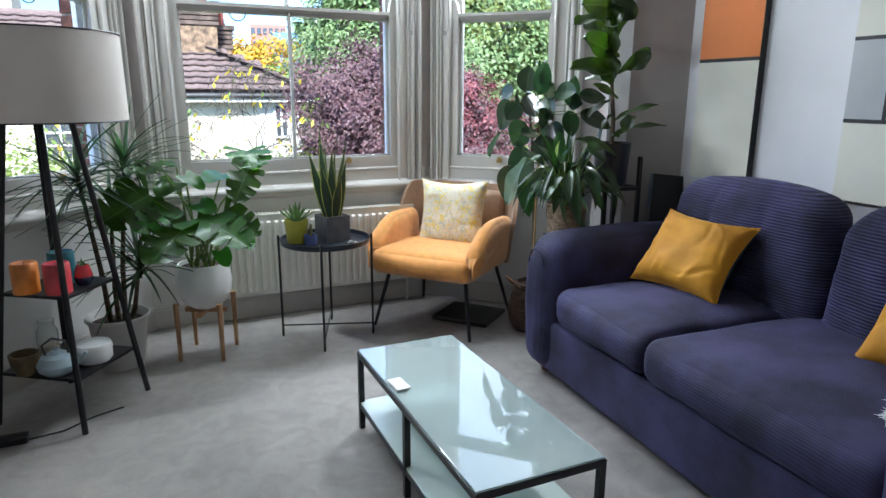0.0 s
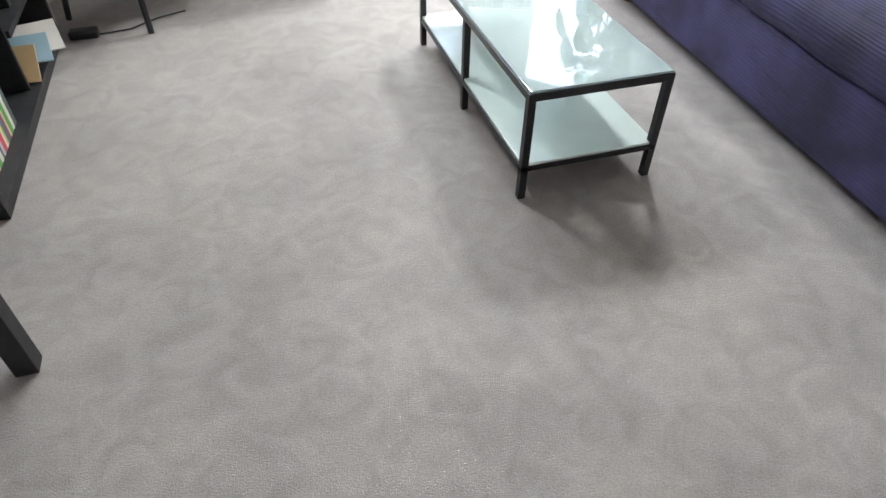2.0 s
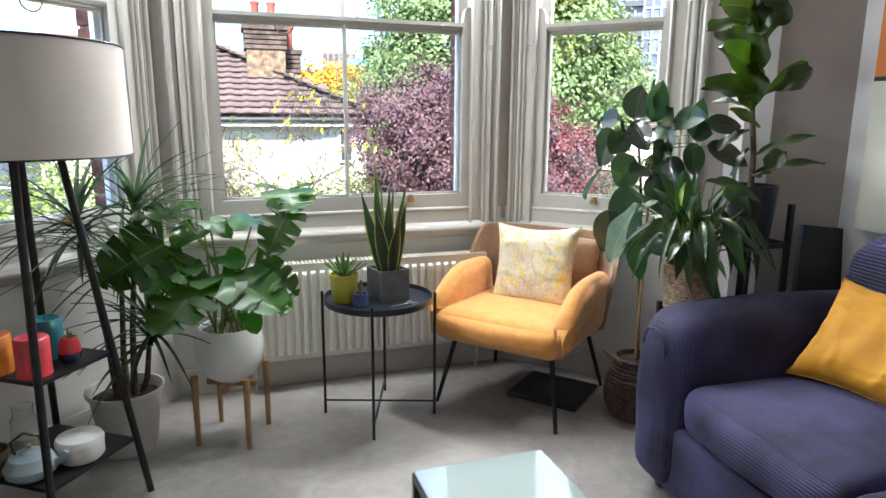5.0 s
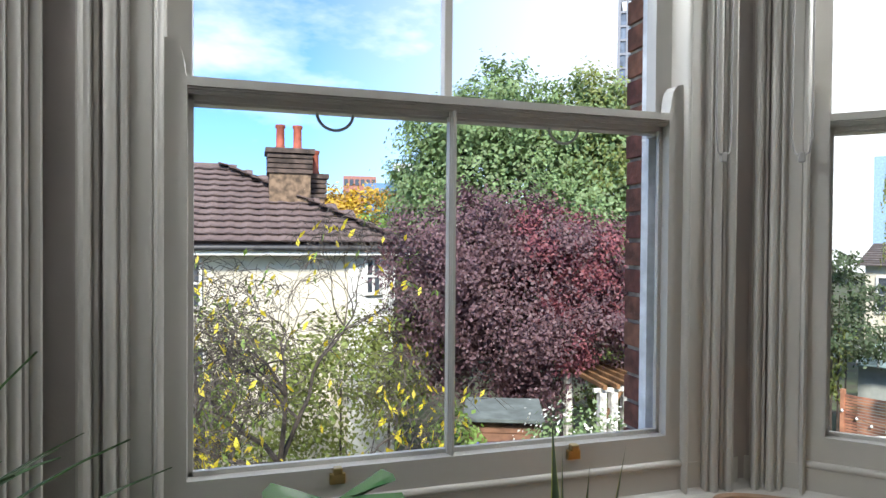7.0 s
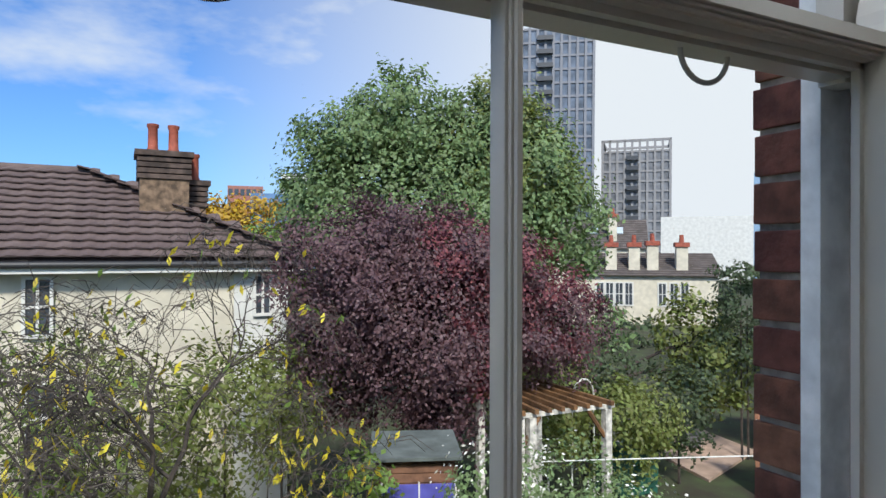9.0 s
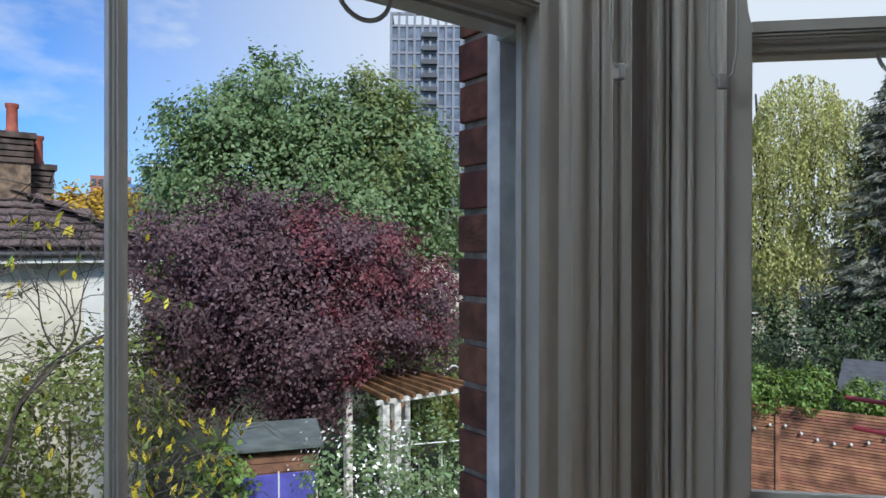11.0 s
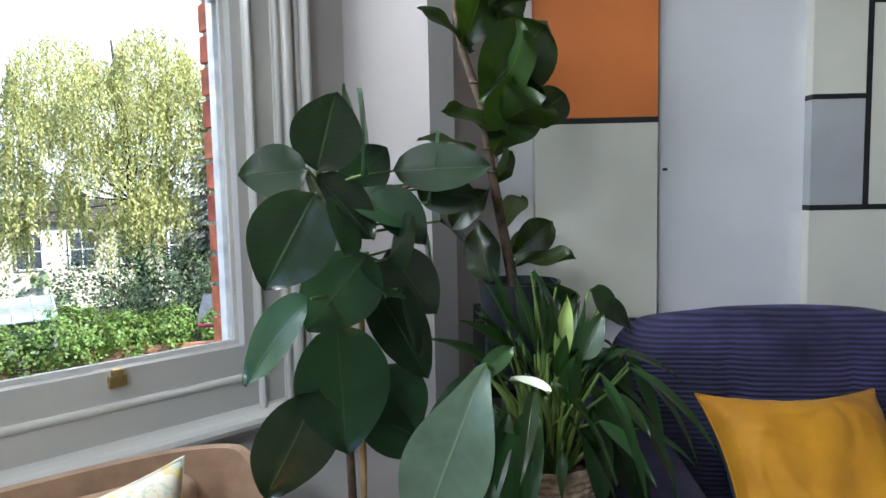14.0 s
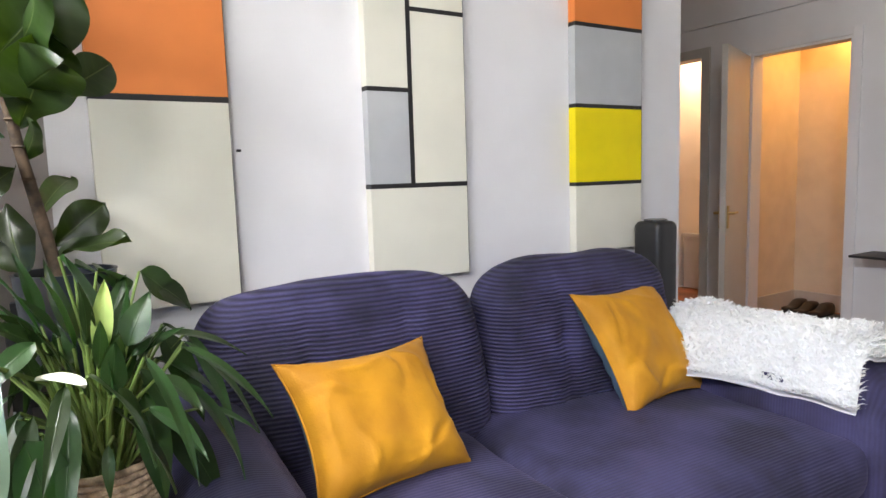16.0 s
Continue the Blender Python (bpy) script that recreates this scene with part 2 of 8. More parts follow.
def carpet_mat():
    """Short grey pile: trodden patches, pale flecks of brushed pile and fine tufts."""
    m = mat("grey_carpet", (0.330, 0.302, 0.284), 0.95, scale=2.6, bump=0.55, bscale=300, color2=(0.270, 0.246, 0.234), detail=10, sheen=0.15, bdist=0.006)
    nt = m.node_tree
    b = nt.nodes["Principled BSDF"]
    tc = nt.nodes.new("ShaderNodeTexCoord")
    out = b.inputs["Base Color"].links[0].from_socket
    for sc, dist, lo, hi, dark, light in ((11, 1.2, 0.34, 0.66, 0.86, 1.07), (200, 0.0, 0.30, 0.70, 0.84, 1.13)):
        n = nt.nodes.new("ShaderNodeTexNoise")
        n.inputs["Scale"].default_value, n.inputs["Detail"].default_value, n.inputs["Distortion"].default_value = sc, 6, dist
        mr = nt.nodes.new("ShaderNodeMapRange")
        mr.inputs[1].default_value, mr.inputs[2].default_value, mr.inputs[3].default_value, mr.inputs[4].default_value = lo, hi, dark, light
        hs = nt.nodes.new("ShaderNodeHueSaturation")
        nt.links.new(tc.outputs["Object"], n.inputs["Vector"])
        nt.links.new(n.outputs[0], mr.inputs[0])
        nt.links.new(mr.outputs[0], hs.inputs["Value"])
        nt.links.new(out, hs.inputs["Color"])
        out = hs.outputs[0]
    nt.links.new(out, b.inputs["Base Color"])
    return m


carpet = carpet_mat()
canvas_cream = mat("canvas_cream", (0.72, 0.70, 0.60), 0.7, vary=0.03, scale=3, bump=0.15, bscale=500)
canvas_grey = mat("canvas_grey", (0.42, 0.43, 0.44), 0.7, vary=0.03, bump=0.15, bscale=500)
canvas_orange = mat("canvas_orange", (0.74, 0.21, 0.045), 0.65, vary=0.05, scale=3, bump=0.15, bscale=500)
canvas_yellow = mat("canvas_yellow", (0.82, 0.66, 0.0), 0.6, vary=0.03, bump=0.15, bscale=500)
canvas_black = mat("canvas_black", (0.012, 0.012, 0.013), 0.6, vary=0.05)
rubber_green = leafmat("rubber_leaf", (0.020, 0.047, 0.018), rough=0.32, through_light=0.2, coat=0.45, veins=90.0, objvary=0.55, rib=(0.05, 0.085, 0.035))
fiddle_green = leafmat("fiddle_leaf", (0.020, 0.042, 0.007), rough=0.42, through_light=0.3, veins=48.0, objvary=0.3, rib=(0.07, 0.10, 0.03))
lily_green = leafmat("lily_leaf", (0.022, 0.056, 0.014), rough=0.32, through_light=0.28, objvary=0.45, veins=70.0, rib=(0.035, 0.07, 0.02))
monstera_green = leafmat("monstera_leaf", (0.030, 0.105, 0.014), rough=0.36, through_light=0.5, objvary=0.45, coat=0.2, veins=38.0, rib=(0.06, 0.12, 0.04))
dracaena_green = leafmat("dracaena_leaf", (0.035, 0.070, 0.028), rough=0.4, through_light=0.3, island=0.5)
snake_green = leafmat("snake_leaf", (0.022, 0.048, 0.022), rough=0.4, through_light=0.1)
snake_edge = leafmat("snake_leaf_edge", (0.35, 0.38, 0.09), rough=0.4, through_light=0.1)
succulent_green = leafmat("succulent_leaf", (0.12, 0.22, 0.07), rough=0.5, through_light=0.1, island=0.3)
stem_brown = mat("stem_brown", (0.10, 0.065, 0.04), 0.8, vary=0.3, scale=40, bump=0.6, bscale=60)
stem_green = mat("stem_green", (0.15, 0.23, 0.05), 0.6, vary=0.2)
cane = mat("bamboo_cane", (0.42, 0.27, 0.12), 0.6, vary=0.2, scale=12)
wicker = mat("wicker", (0.42, 0.30, 0.20), 0.8, vary=0.25, scale=50, bump=1.0, bscale=120)
dark_wicker = mat("dark_wicker", (0.10, 0.06, 0.045), 0.8, vary=0.25, scale=50, bump=1.0, bscale=120)
fur = leafmat("white_fleece", (0.97, 0.975, 0.98), rough=0.9, island=0.02, through_light=0.45, vary=0.01)
fur.node_tree.nodes["Principled BSDF"].inputs["Sheen Weight"].default_value = 0.5
for nd in fur.node_tree.nodes:
    if nd.type == "HUE_SAT" and abs(nd.inputs["Value"].default_value - 1.9) < 0.01:
        nd.inputs["Value"].default_value, nd.inputs["Saturation"].default_value = 1.0, 1.0
shade_mat = mat("linen_shade", (0.54, 0.49, 0.455), 0.85, vary=0.02, scale=4, bump=0.25, bscale=400)


# ---- mesh helpers ----
def mesh_object(name, verts, faces, material, parent=None, label="", smooth=False, mats=None, face_mats=None, auto=None):
    me = bpy.data.meshes.new(name)
    me.from_pydata([tuple(v) for v in verts], [], faces)
    for m in (mats or [material]):
        me.materials.append(m)
    if face_mats:
        me.polygons.foreach_set("material_index", face_mats)
    if smooth:
        me.polygons.foreach_set("use_smooth", [True] * len(me.polygons))
        if auto:
            me.set_sharp_from_angle(angle=radians(auto))
    me.update()
    ob = new(name, me)
    if parent is not None:
        ob.parent = parent
    if label:
        ob["label"] = label
    return ob


def from_bm(name, bm, material, parent=None, label="", smooth=False, auto=35, recalc=True):
    if recalc:
        bmesh.ops.recalc_face_normals(bm, faces=bm.faces[:])
    me = bpy.data.meshes.new(name)
    bm.to_mesh(me)
    bm.free()
    me.materials.append(material)
    if smooth:
        me.polygons.foreach_set("use_smooth", [True] * len(me.polygons))
        me.set_sharp_from_angle(angle=radians(auto))
    ob = new(name, me)
    if parent is not None:
        ob.parent = parent
    if label:
        ob["label"] = label
    return ob


def thing(name, loc, label, category, group="", rz=0.0):
    ob = new(name)
    ob.empty_display_size = 0.05
    ob.matrix_world = pose(*loc, 0, 0, rz)
    return tagged(ob, label, category, group)


def bm_box(bm, x0, x1, y0, y1, z0, z1, bevel=0.0, m=None):
    r = bmesh.ops.create_cube(bm, size=1)
    vs = r["verts"]
    for v in vs:
        v.co = Vector(((x0 + x1) / 2 + v.co.x * (x1 - x0), (y0 + y1) / 2 + v.co.y * (y1 - y0), (z0 + z1) / 2 + v.co.z * (z1 - z0)))
    if bevel:
        es = list({e for v in vs for e in v.link_edges})
        r2 = bmesh.ops.bevel(bm, geom=es, offset=bevel, segments=2, profile=0.6, affect="EDGES")
        vs = list({v for f in r2["faces"] for v in f.verts} | {v for v in vs if v.is_valid})
    if m is not None:
        bmesh.ops.transform(bm, matrix=m, verts=vs)
    return vs


def box_part(name, dims, material, parent=None, label="", bevel=0.003, m=None):
    bm = bmesh.new()
    bm_box(bm, *dims, bevel=bevel, m=m)
    return from_bm(name, bm, material, parent, label)


def boxes_part(name, rows, material, parent=None, label="", bevel=0.002):
    bm = bmesh.new()
    for dims in rows:
        bm_box(bm, *dims, bevel=bevel)
    return from_bm(name, bm, material, parent, label)


def tube_data(path, radii, seg=10, square=False):
    """A tube along a path of points; radii a number or one for each point."""
    path = [Vector(p) for p in path]
    n = len(path)
    if not hasattr(radii, "__len__"):
        radii = [radii] * n
    verts, faces = [], []
    up = None
    for i, p in enumerate(path):
        d = (path[min(i + 1, n - 1)] - path[max(i - 1, 0)]).normalized()
        if up is None:
            up = Vector((0, 0, 1)) if abs(d.z) < 0.9 else Vector((1, 0, 0))
        side = d.cross(up).normalized()
        up = side.cross(d).normalized()
        for k in range(seg):
            a = TAU * (k + (0.5 if square else 0)) / seg
            verts.append(p + (side * math.cos(a) + up * math.sin(a)) * radii[i])
    for i in range(n - 1):
        for k in range(seg):
            a, b = i * seg + k, i * seg + (k + 1) % seg
            faces.append((a, b, b + seg, a + seg))
    faces.append(tuple(range(seg))[::-1])
    faces.append(tuple((n - 1) * seg + k for k in range(seg)))
    return verts, faces


def join_data(parts):
    verts, faces = [], []
    for v, f in parts:
        o = len(verts)
        verts += v
        faces += [tuple(i + o for i in q) for q in f]
    return verts, faces


def tube(name, path, radii, material, parent=None, label="", seg=10):
    v, f = tube_data(path, radii, seg)
    return mesh_object(name, v, f, material, parent, label, smooth=True, auto=50)


def lathe_data(profile, seg=36, c=(0, 0, 0), squash=1.0):
    verts, faces = [], []
    for r, z in profile:
        for k in range(seg):
            a = TAU * k / seg
            verts.append(Vector((c[0] + r * math.cos(a), c[1] + r * math.sin(a) * squash, c[2] + z)))
    for i in range(len(profile) - 1):
        for k in range(seg):
            a, b = i * seg + k, i * seg + (k + 1) % seg
            faces.append((a, b, b + seg, a + seg))
    if profile[0][0] > 1e-4:
        faces.append(tuple(range(seg))[::-1])
    if profile[-1][0] > 1e-4:
        faces.append(tuple((len(profile) - 1) * seg + k for k in range(seg)))
    return verts, faces


def lathe(name, profile, material, parent=None, label="", seg=36, c=(0, 0, 0), squash=1.0):
    v, f = lathe_data(profile, seg, c, squash)
    return mesh_object(name, v, f, material, parent, label, smooth=True, auto=40)


def rbox_data(w, d, h, r, puff=(0, 0, 0), n=7, wob=0.0, seed=0, shape=None):
    """A soft block, rounded by r and swollen by puff on its three pairs of faces."""
    half = Vector((w / 2, d / 2, h / 2))

    def line(hh):
        rr = min(r, hh * 0.999)
        edge = [hh - rr + rr * math.sin(a * math.pi / 8) for a in range(0, 5)]
        mid = [(-1 + 2 * i / n) * (hh - rr) for i in range(1, n)]
        return [-e for e in edge[::-1]] + mid + edge

    lines = [line(h) for h in half]
    index, verts, faces = {}, [], []

    def vert(p):
        key = tuple(round(c, 5) for c in p)
        if key not in index:
            inner = Vector([max(-(hh - r), min(hh - r, c)) for c, hh in zip(p, half)])
            dlt = p - inner
            q = inner + dlt.normalized() * r if dlt.length > 1e-6 else p.copy()
            u = [c / hh for c, hh in zip(p, half)]
            for ax in range(3):
                o1, o2 = [k for k in range(3) if k != ax]
                q[ax] += puff[ax] * u[ax] * (1 - u[o1] ** 2) * (1 - u[o2] ** 2)
            if wob:
                q += noise.noise_vector(q * 5 + Vector((seed, seed, 0))) * wob
            if shape:
                q = shape(q)
            index[key] = len(verts)
            verts.append(q)
        return index[key]

    for ax in range(3):
        o1, o2 = [(1, 2), (2, 0), (0, 1)][ax]
        for sgn in (-1, 1):
            for i in range(len(lines[o1]) - 1):
                for j in range(len(lines[o2]) - 1):
                    quad = []
                    for a, b in ((i, j), (i + 1, j), (i + 1, j + 1), (i, j + 1)):
                        p = Vector((0, 0, 0))
                        p[ax], p[o1], p[o2] = sgn * half[ax], lines[o1][a], lines[o2][b]
                        quad.append(vert(p))
                    faces.append(tuple(quad if sgn > 0 else quad[::-1]))
    return verts, faces


def rbox(name, c, size, r, material, parent=None, label="", puff=(0, 0, 0), n=7, wob=0.0, seed=0, shape=None, m=None):
    v, f = rbox_data(*size, r, puff, n, wob, seed, shape)
    m = (m or Matrix.Identity(4))
    v = [m @ p + Vector(c) for p in v]
    return mesh_object(name, v, f, material, parent, label, smooth=True)


def pillow_data(w, h, t, n=40, wrinkle=0.006, seed=0):
    verts, faces = [], []
    for s in (1, -1):
        for i in range(n + 1):
            for j in range(n + 1):
                u, v = -1 + 2 * i / n, -1 + 2 * j / n
                pin_u, pin_v = 1 - 0.16 * (1 - v * v) * u * u * 0.9, 1 - 0.16 * (1 - u * u) * v * v * 0.9
                th = t / 2 * ((1 - u ** 4) * (1 - v ** 4)) ** 0.55
                fold = 0.0
                for k in range(9):
                    ca = 2.39996 * k + seed
                    qx, qy = 0.75 * math.cos(ca), 0.75 * math.sin(ca)
                    da = ca + 1.9 + 1.1 * math.sin(k * 3.3 + seed)
                    al = (u - qx) * math.cos(da) + (v - qy) * math.sin(da)
                    ac = -(u - qx) * math.sin(da) + (v - qy) * math.cos(da) + 0.08 * math.sin(al * 5 + k)
                    fold += (1 if k % 3 else -1.2) * math.exp(-(ac / 0.042) ** 2 - (al / 0.42) ** 2)
                edge = max(abs(u), abs(v))
                fold += 0.5 * math.sin((u if abs(v) > abs(u) else v) * 19 + seed) * max(0.0, (edge - 0.7) / 0.3)
                th += wrinkle * fold * 0.75 * (1 - edge ** 8)
                th += wrinkle * noise.noise(Vector((u * 2.3 + seed, v * 2.3, s))) * 1.0 * (1 - u ** 4) * (1 - v ** 4)
                verts.append(Vector((u * w / 2 * pin_u, s * max(th, 0.0), v * h / 2 * pin_v)))
    m = (n + 1) ** 2
    for s in range(2):
        for i in range(n):
            for j in range(n):
                a = s * m + i * (n + 1) + j
                q = (a, a + 1, a + n + 2, a + n + 1)
                faces.append(q if s == 0 else q[::-1])
    return verts, faces, m


def leaf_data(length, width, bend=0.25, fold=0.15, n=10, shape="oval", wave=0.0, seed=0, cuts=0):
    """A leaf from the origin along +y, its face up. cuts: deep notches along each edge."""
    verts, faces = [], []
    cols = (-1, -0.62, -0.28, 0, 0.28, 0.62, 1)
    for i in range(n + 1):
        u = i / n
        if shape == "oval":
            w = math.sin(math.pi * u ** 0.85) ** 0.62 * (1 if u < 0.6 else 1 - 0.28 * ((u - 0.6) / 0.4) ** 2)
        elif shape == "lance":
            w = math.sin(math.pi * u ** 0.7) ** 0.9
        elif shape == "fiddle":
            w = (0.62 + 0.38 * math.sin(math.pi * (u * 1.1 - 0.35))) * math.sin(math.pi * min(u * 1.02, 1)) ** 0.35
        elif shape == "heart":
            w = math.cos(math.pi / 2 * u ** 1.5) ** 0.6 if u > 0.02 else 0.85
        elif shape == "blade":
            w = (1 - u) ** 0.6 * (0.55 + 0.45 * min(1, u * 4))
        else:
            w = math.sin(math.pi * u) ** 0.5
        notch = 1.0
        if cuts and 0.12 < u < 0.95 and i % 6 == (seed % 3) + 3:
            notch = 0.22
        y = length * u
        drop = -bend * length * u * u
        for c in cols:
            e = c * w * width / 2
            if abs(c) > 0.5:
                e *= notch if abs(c) > 0.9 else (notch * 0.5 + 0.5)
            if shape == "heart" and u < 0.2:
                yy = y - abs(c) * width * 0.22 * (1 - u / 0.2)
            else:
                yy = y + (abs(c) * 0.10 * width if cuts else 0)
            z = drop + abs(c) * fold * width * 0.5 + wave * width * math.sin(u * 11 + seed + c * 2.2) * abs(c)
            verts.append(Vector((e, yy, z)))
    k = len(cols)
    for i in range(n):
        for j in range(k - 1):
            a = i * k + j
            faces.append((a, a + 1, a + k + 1, a + k))
    return verts, faces


def aim(base, tip, up=(0, 0, 1), roll=0.0):
    """A frame at base whose +y points to tip and whose +z leans towards up."""
    y = (Vector(tip) - Vector(base)).normalized()
    up = Vector(up)
    if abs(y.dot(up.normalized())) > 0.985:
        up = Vector((0.3, -1, 0.2))
    x = y.cross(up).normalized()
    z = x.cross(y).normalized()
    m = Matrix((x, y, z)).transposed().to_4x4()
    m.translation = Vector(base)
    return m @ Matrix.Rotation(radians(roll), 4, "Y")


def leaf(name, base, tip, width, material, parent, up=(0, 0, 1), roll=0.0, **kw):
    """A leaf whose midrib starts at base and ends at tip."""
    base, tip = Vector(base), Vector(tip)
    chord = (tip - base).length
    bend = kw.get("bend", 0.15)
    length = chord / math.sqrt(1 + bend * bend)
    v, f = leaf_data(length, width, **kw)
    tilt = Matrix.Rotation(math.atan(bend), 4, "X")
    m = aim(base, tip, up, roll) @ tilt
    inv = parent.matrix_world.inverted() if parent else Matrix.Identity(4)
    ob = mesh_object(name, [inv @ (m @ p) for p in v], f, material, parent, smooth=True)
    rows = kw.get("n", 10)
    cols = (-1, -0.62, -0.28, 0, 0.28, 0.62, 1)
    uvl = ob.data.uv_layers.new(name="UVMap")
    for lp in ob.data.loops:
        uvl.data[lp.index].uv = (cols[lp.vertex_index % 7], lp.vertex_index // 7 / rows)
    return ob


def local(parent, p):
    return Vector(p) - parent.matrix_world.translation

# ---- the room ----
CEIL = 2.55
BAY = [(-0.424, 3.27), (0.306, 4.0), (1.93, 4.0), (2.66, 3.27)]
ROOM = [(-0.64, -1.5), (-0.64, 2.94), (-0.294, 3.08)] + BAY + [(2.53, 3.08), (2.88, 2.90), (2.88, 0.53)]


def prism(name, pts, z0, z1, material, parent=None, label="", kind="structure"):
    n = len(pts)
    v = [(x, y, z0) for x, y in pts] + [(x, y, z1) for x, y in pts]
    f = [tuple(range(n))[::-1], tuple(range(n, 2 * n))] + [(i, (i + 1) % n, (i + 1) % n + n, i + n) for i in range(n)]
    bm = bmesh.new()
    vs = [bm.verts.new(p) for p in v]
    for q in f:
        bm.faces.new([vs[i] for i in q])
    ob = from_bm(name, bm, material, parent, label)
    if kind and parent is None:
        ob["kind"] = kind
    return ob


def wall_piece(name, p0, p1, z0, z1, th, material, e0=0.0, e1=0.0):
    """A stretch of wall whose inner face runs from p0 to p1, its thickness to the left of that way."""
    a, b = Vector(p0), Vector(p1)
    d = (b - a).normalized()
    nrm = Vector((-d.y, d.x))
    pts = [a, b, b + nrm * th + d * e1, a + nrm * th - d * e0]
    return prism(name, [tuple(p) for p in pts], z0, z1, material)


MIT = 0.21 * math.tan(radians(22.5))
floor = prism("floor", ROOM + [(5.2, 0.53), (5.2, -1.5)], -0.25, 0.0, carpet)
prism("hall_floor", [(2.2, -3.1), (5.2, -3.1), (5.2, -1.5), (2.2, -1.5)], -0.25, -0.002, mat("hall_boards", (0.36, 0.14, 0.05), 0.45, vary=0.25, scale=3))
prism("ceiling", [(-0.94, -3.2), (5.4, -3.2), (5.4, 3.0), (3.0, 3.36), (2.2, 4.3), (0.04, 4.3), (-0.94, 3.3)], CEIL, CEIL + 0.2, ceiling_paint)
wall_piece("wall_west", (-0.64, -1.5), (-0.64, 2.94), 0, CEIL, 0.3, grey_paint, 0.3, 0.0)
wall_piece("wall_west_return", (-0.64, 2.94), (-0.294, 3.08), 0, CEIL, 0.3, grey_paint, 0.2)
wall_piece("wall_west_reveal", (-0.294, 3.08), (-0.424, 3.27), 0, CEIL, 0.1, wall_paint)
wall_piece("wall_east_reveal", (2.66, 3.27), (2.53, 3.08), 0, CEIL, 0.1, wall_paint)
wall_piece("wall_east_return", (2.53, 3.08), (2.88, 2.90), 0, CEIL, 0.3, taupe_wall, 0.0, 0.2)
wall_piece("wall_sofa", (2.88, 2.90), (2.88, 0.53), 0, CEIL, 0.12, wall_paint)
wall_piece("wall_side_passage", (3.0, 0.53), (5.2, 0.53), 0, CEIL, 0.15, wall_paint)
wall_piece("wall_passage_end", (5.2, 0.68), (5.2, -3.2), 0, CEIL, 0.15, wall_paint)


def door_wall(x0, x1, z0=0.0, z1=CEIL, name="wall_south"):
    return prism(name, [(x0, -1.62), (x1, -1.62), (x1, -1.5), (x0, -1.5)], z0, z1, wall_paint)


door_wall(-0.94, 3.17)
door_wall(3.87, 4.27)
door_wall(4.95, 5.2)
door_wall(3.17, 3.87, 1.99, CEIL, "wall_over_door")
door_wall(4.27, 4.95, 2.03, CEIL, "wall_over_door")
hall_paint = mat("hall_cream_paint", (0.72, 0.62, 0.48), 0.7, vary=0.03)
prism("wall_hall_back", [(2.2, -2.5), (4.1, -2.5), (4.1, -2.4), (2.2, -2.4)], 0, CEIL, hall_paint)
prism("wall_hall_side", [(4.02, -2.4), (4.1, -2.4), (4.1, -1.62), (4.02, -1.62)], 0, CEIL, hall_paint)
prism("wall_hall_end", [(2.1, -2.5), (2.2, -2.5), (2.2, -1.62), (2.1, -1.62)], 0, CEIL, hall_paint)
bath_tile = mat("beige_tile", (0.62, 0.47, 0.36), 0.3, vary=0.05, scale=3)
bath_wall = prism("wall_bathroom", [(4.1, -3.2), (5.2, -3.2), (5.2, -3.08), (4.1, -3.08)], 0, CEIL, bath_tile)
prism("wall_bathroom_side", [(4.1, -3.08), (4.14, -3.08), (4.14, -1.62), (4.1, -1.62)], 0, CEIL, bath_tile)
boxes_part("baseboard", [(2.2, 4.02, -2.4, -2.38, 0, 0.14), (4.0, 4.02, -2.38, -1.62, 0, 0.14), (-0.6, 3.1, -1.5, -1.482, 0, 0.14)], trim_paint)["kind"] = "structure"
boxes_part("picture_rail", [(-0.64, 5.2, -1.5, -1.47, 2.25, 2.28)], wall_paint)["kind"] = "structure"
# door frames
boxes_part("trim", [(3.115, 3.17, -1.5, -1.484, 0, 2.04), (3.87, 3.93, -1.5, -1.484, 0, 2.04), (3.17, 3.87, -1.5, -1.484, 1.99, 2.04),
                    (3.17, 3.19, -1.62, -1.5, 0, 1.99), (3.85, 3.87, -1.62, -1.5, 0, 1.99), (3.19, 3.85, -1.62, -1.5, 1.97, 1.99)], wall_paint)["kind"] = "structure"
boxes_part("trim", [(4.2, 4.27, -1.5, -1.48, 0, 2.1), (4.95, 5.02, -1.5, -1.48, 0, 2.1), (4.27, 4.95, -1.5, -1.48, 2.03, 2.1)], trim_paint)["kind"] = "structure"


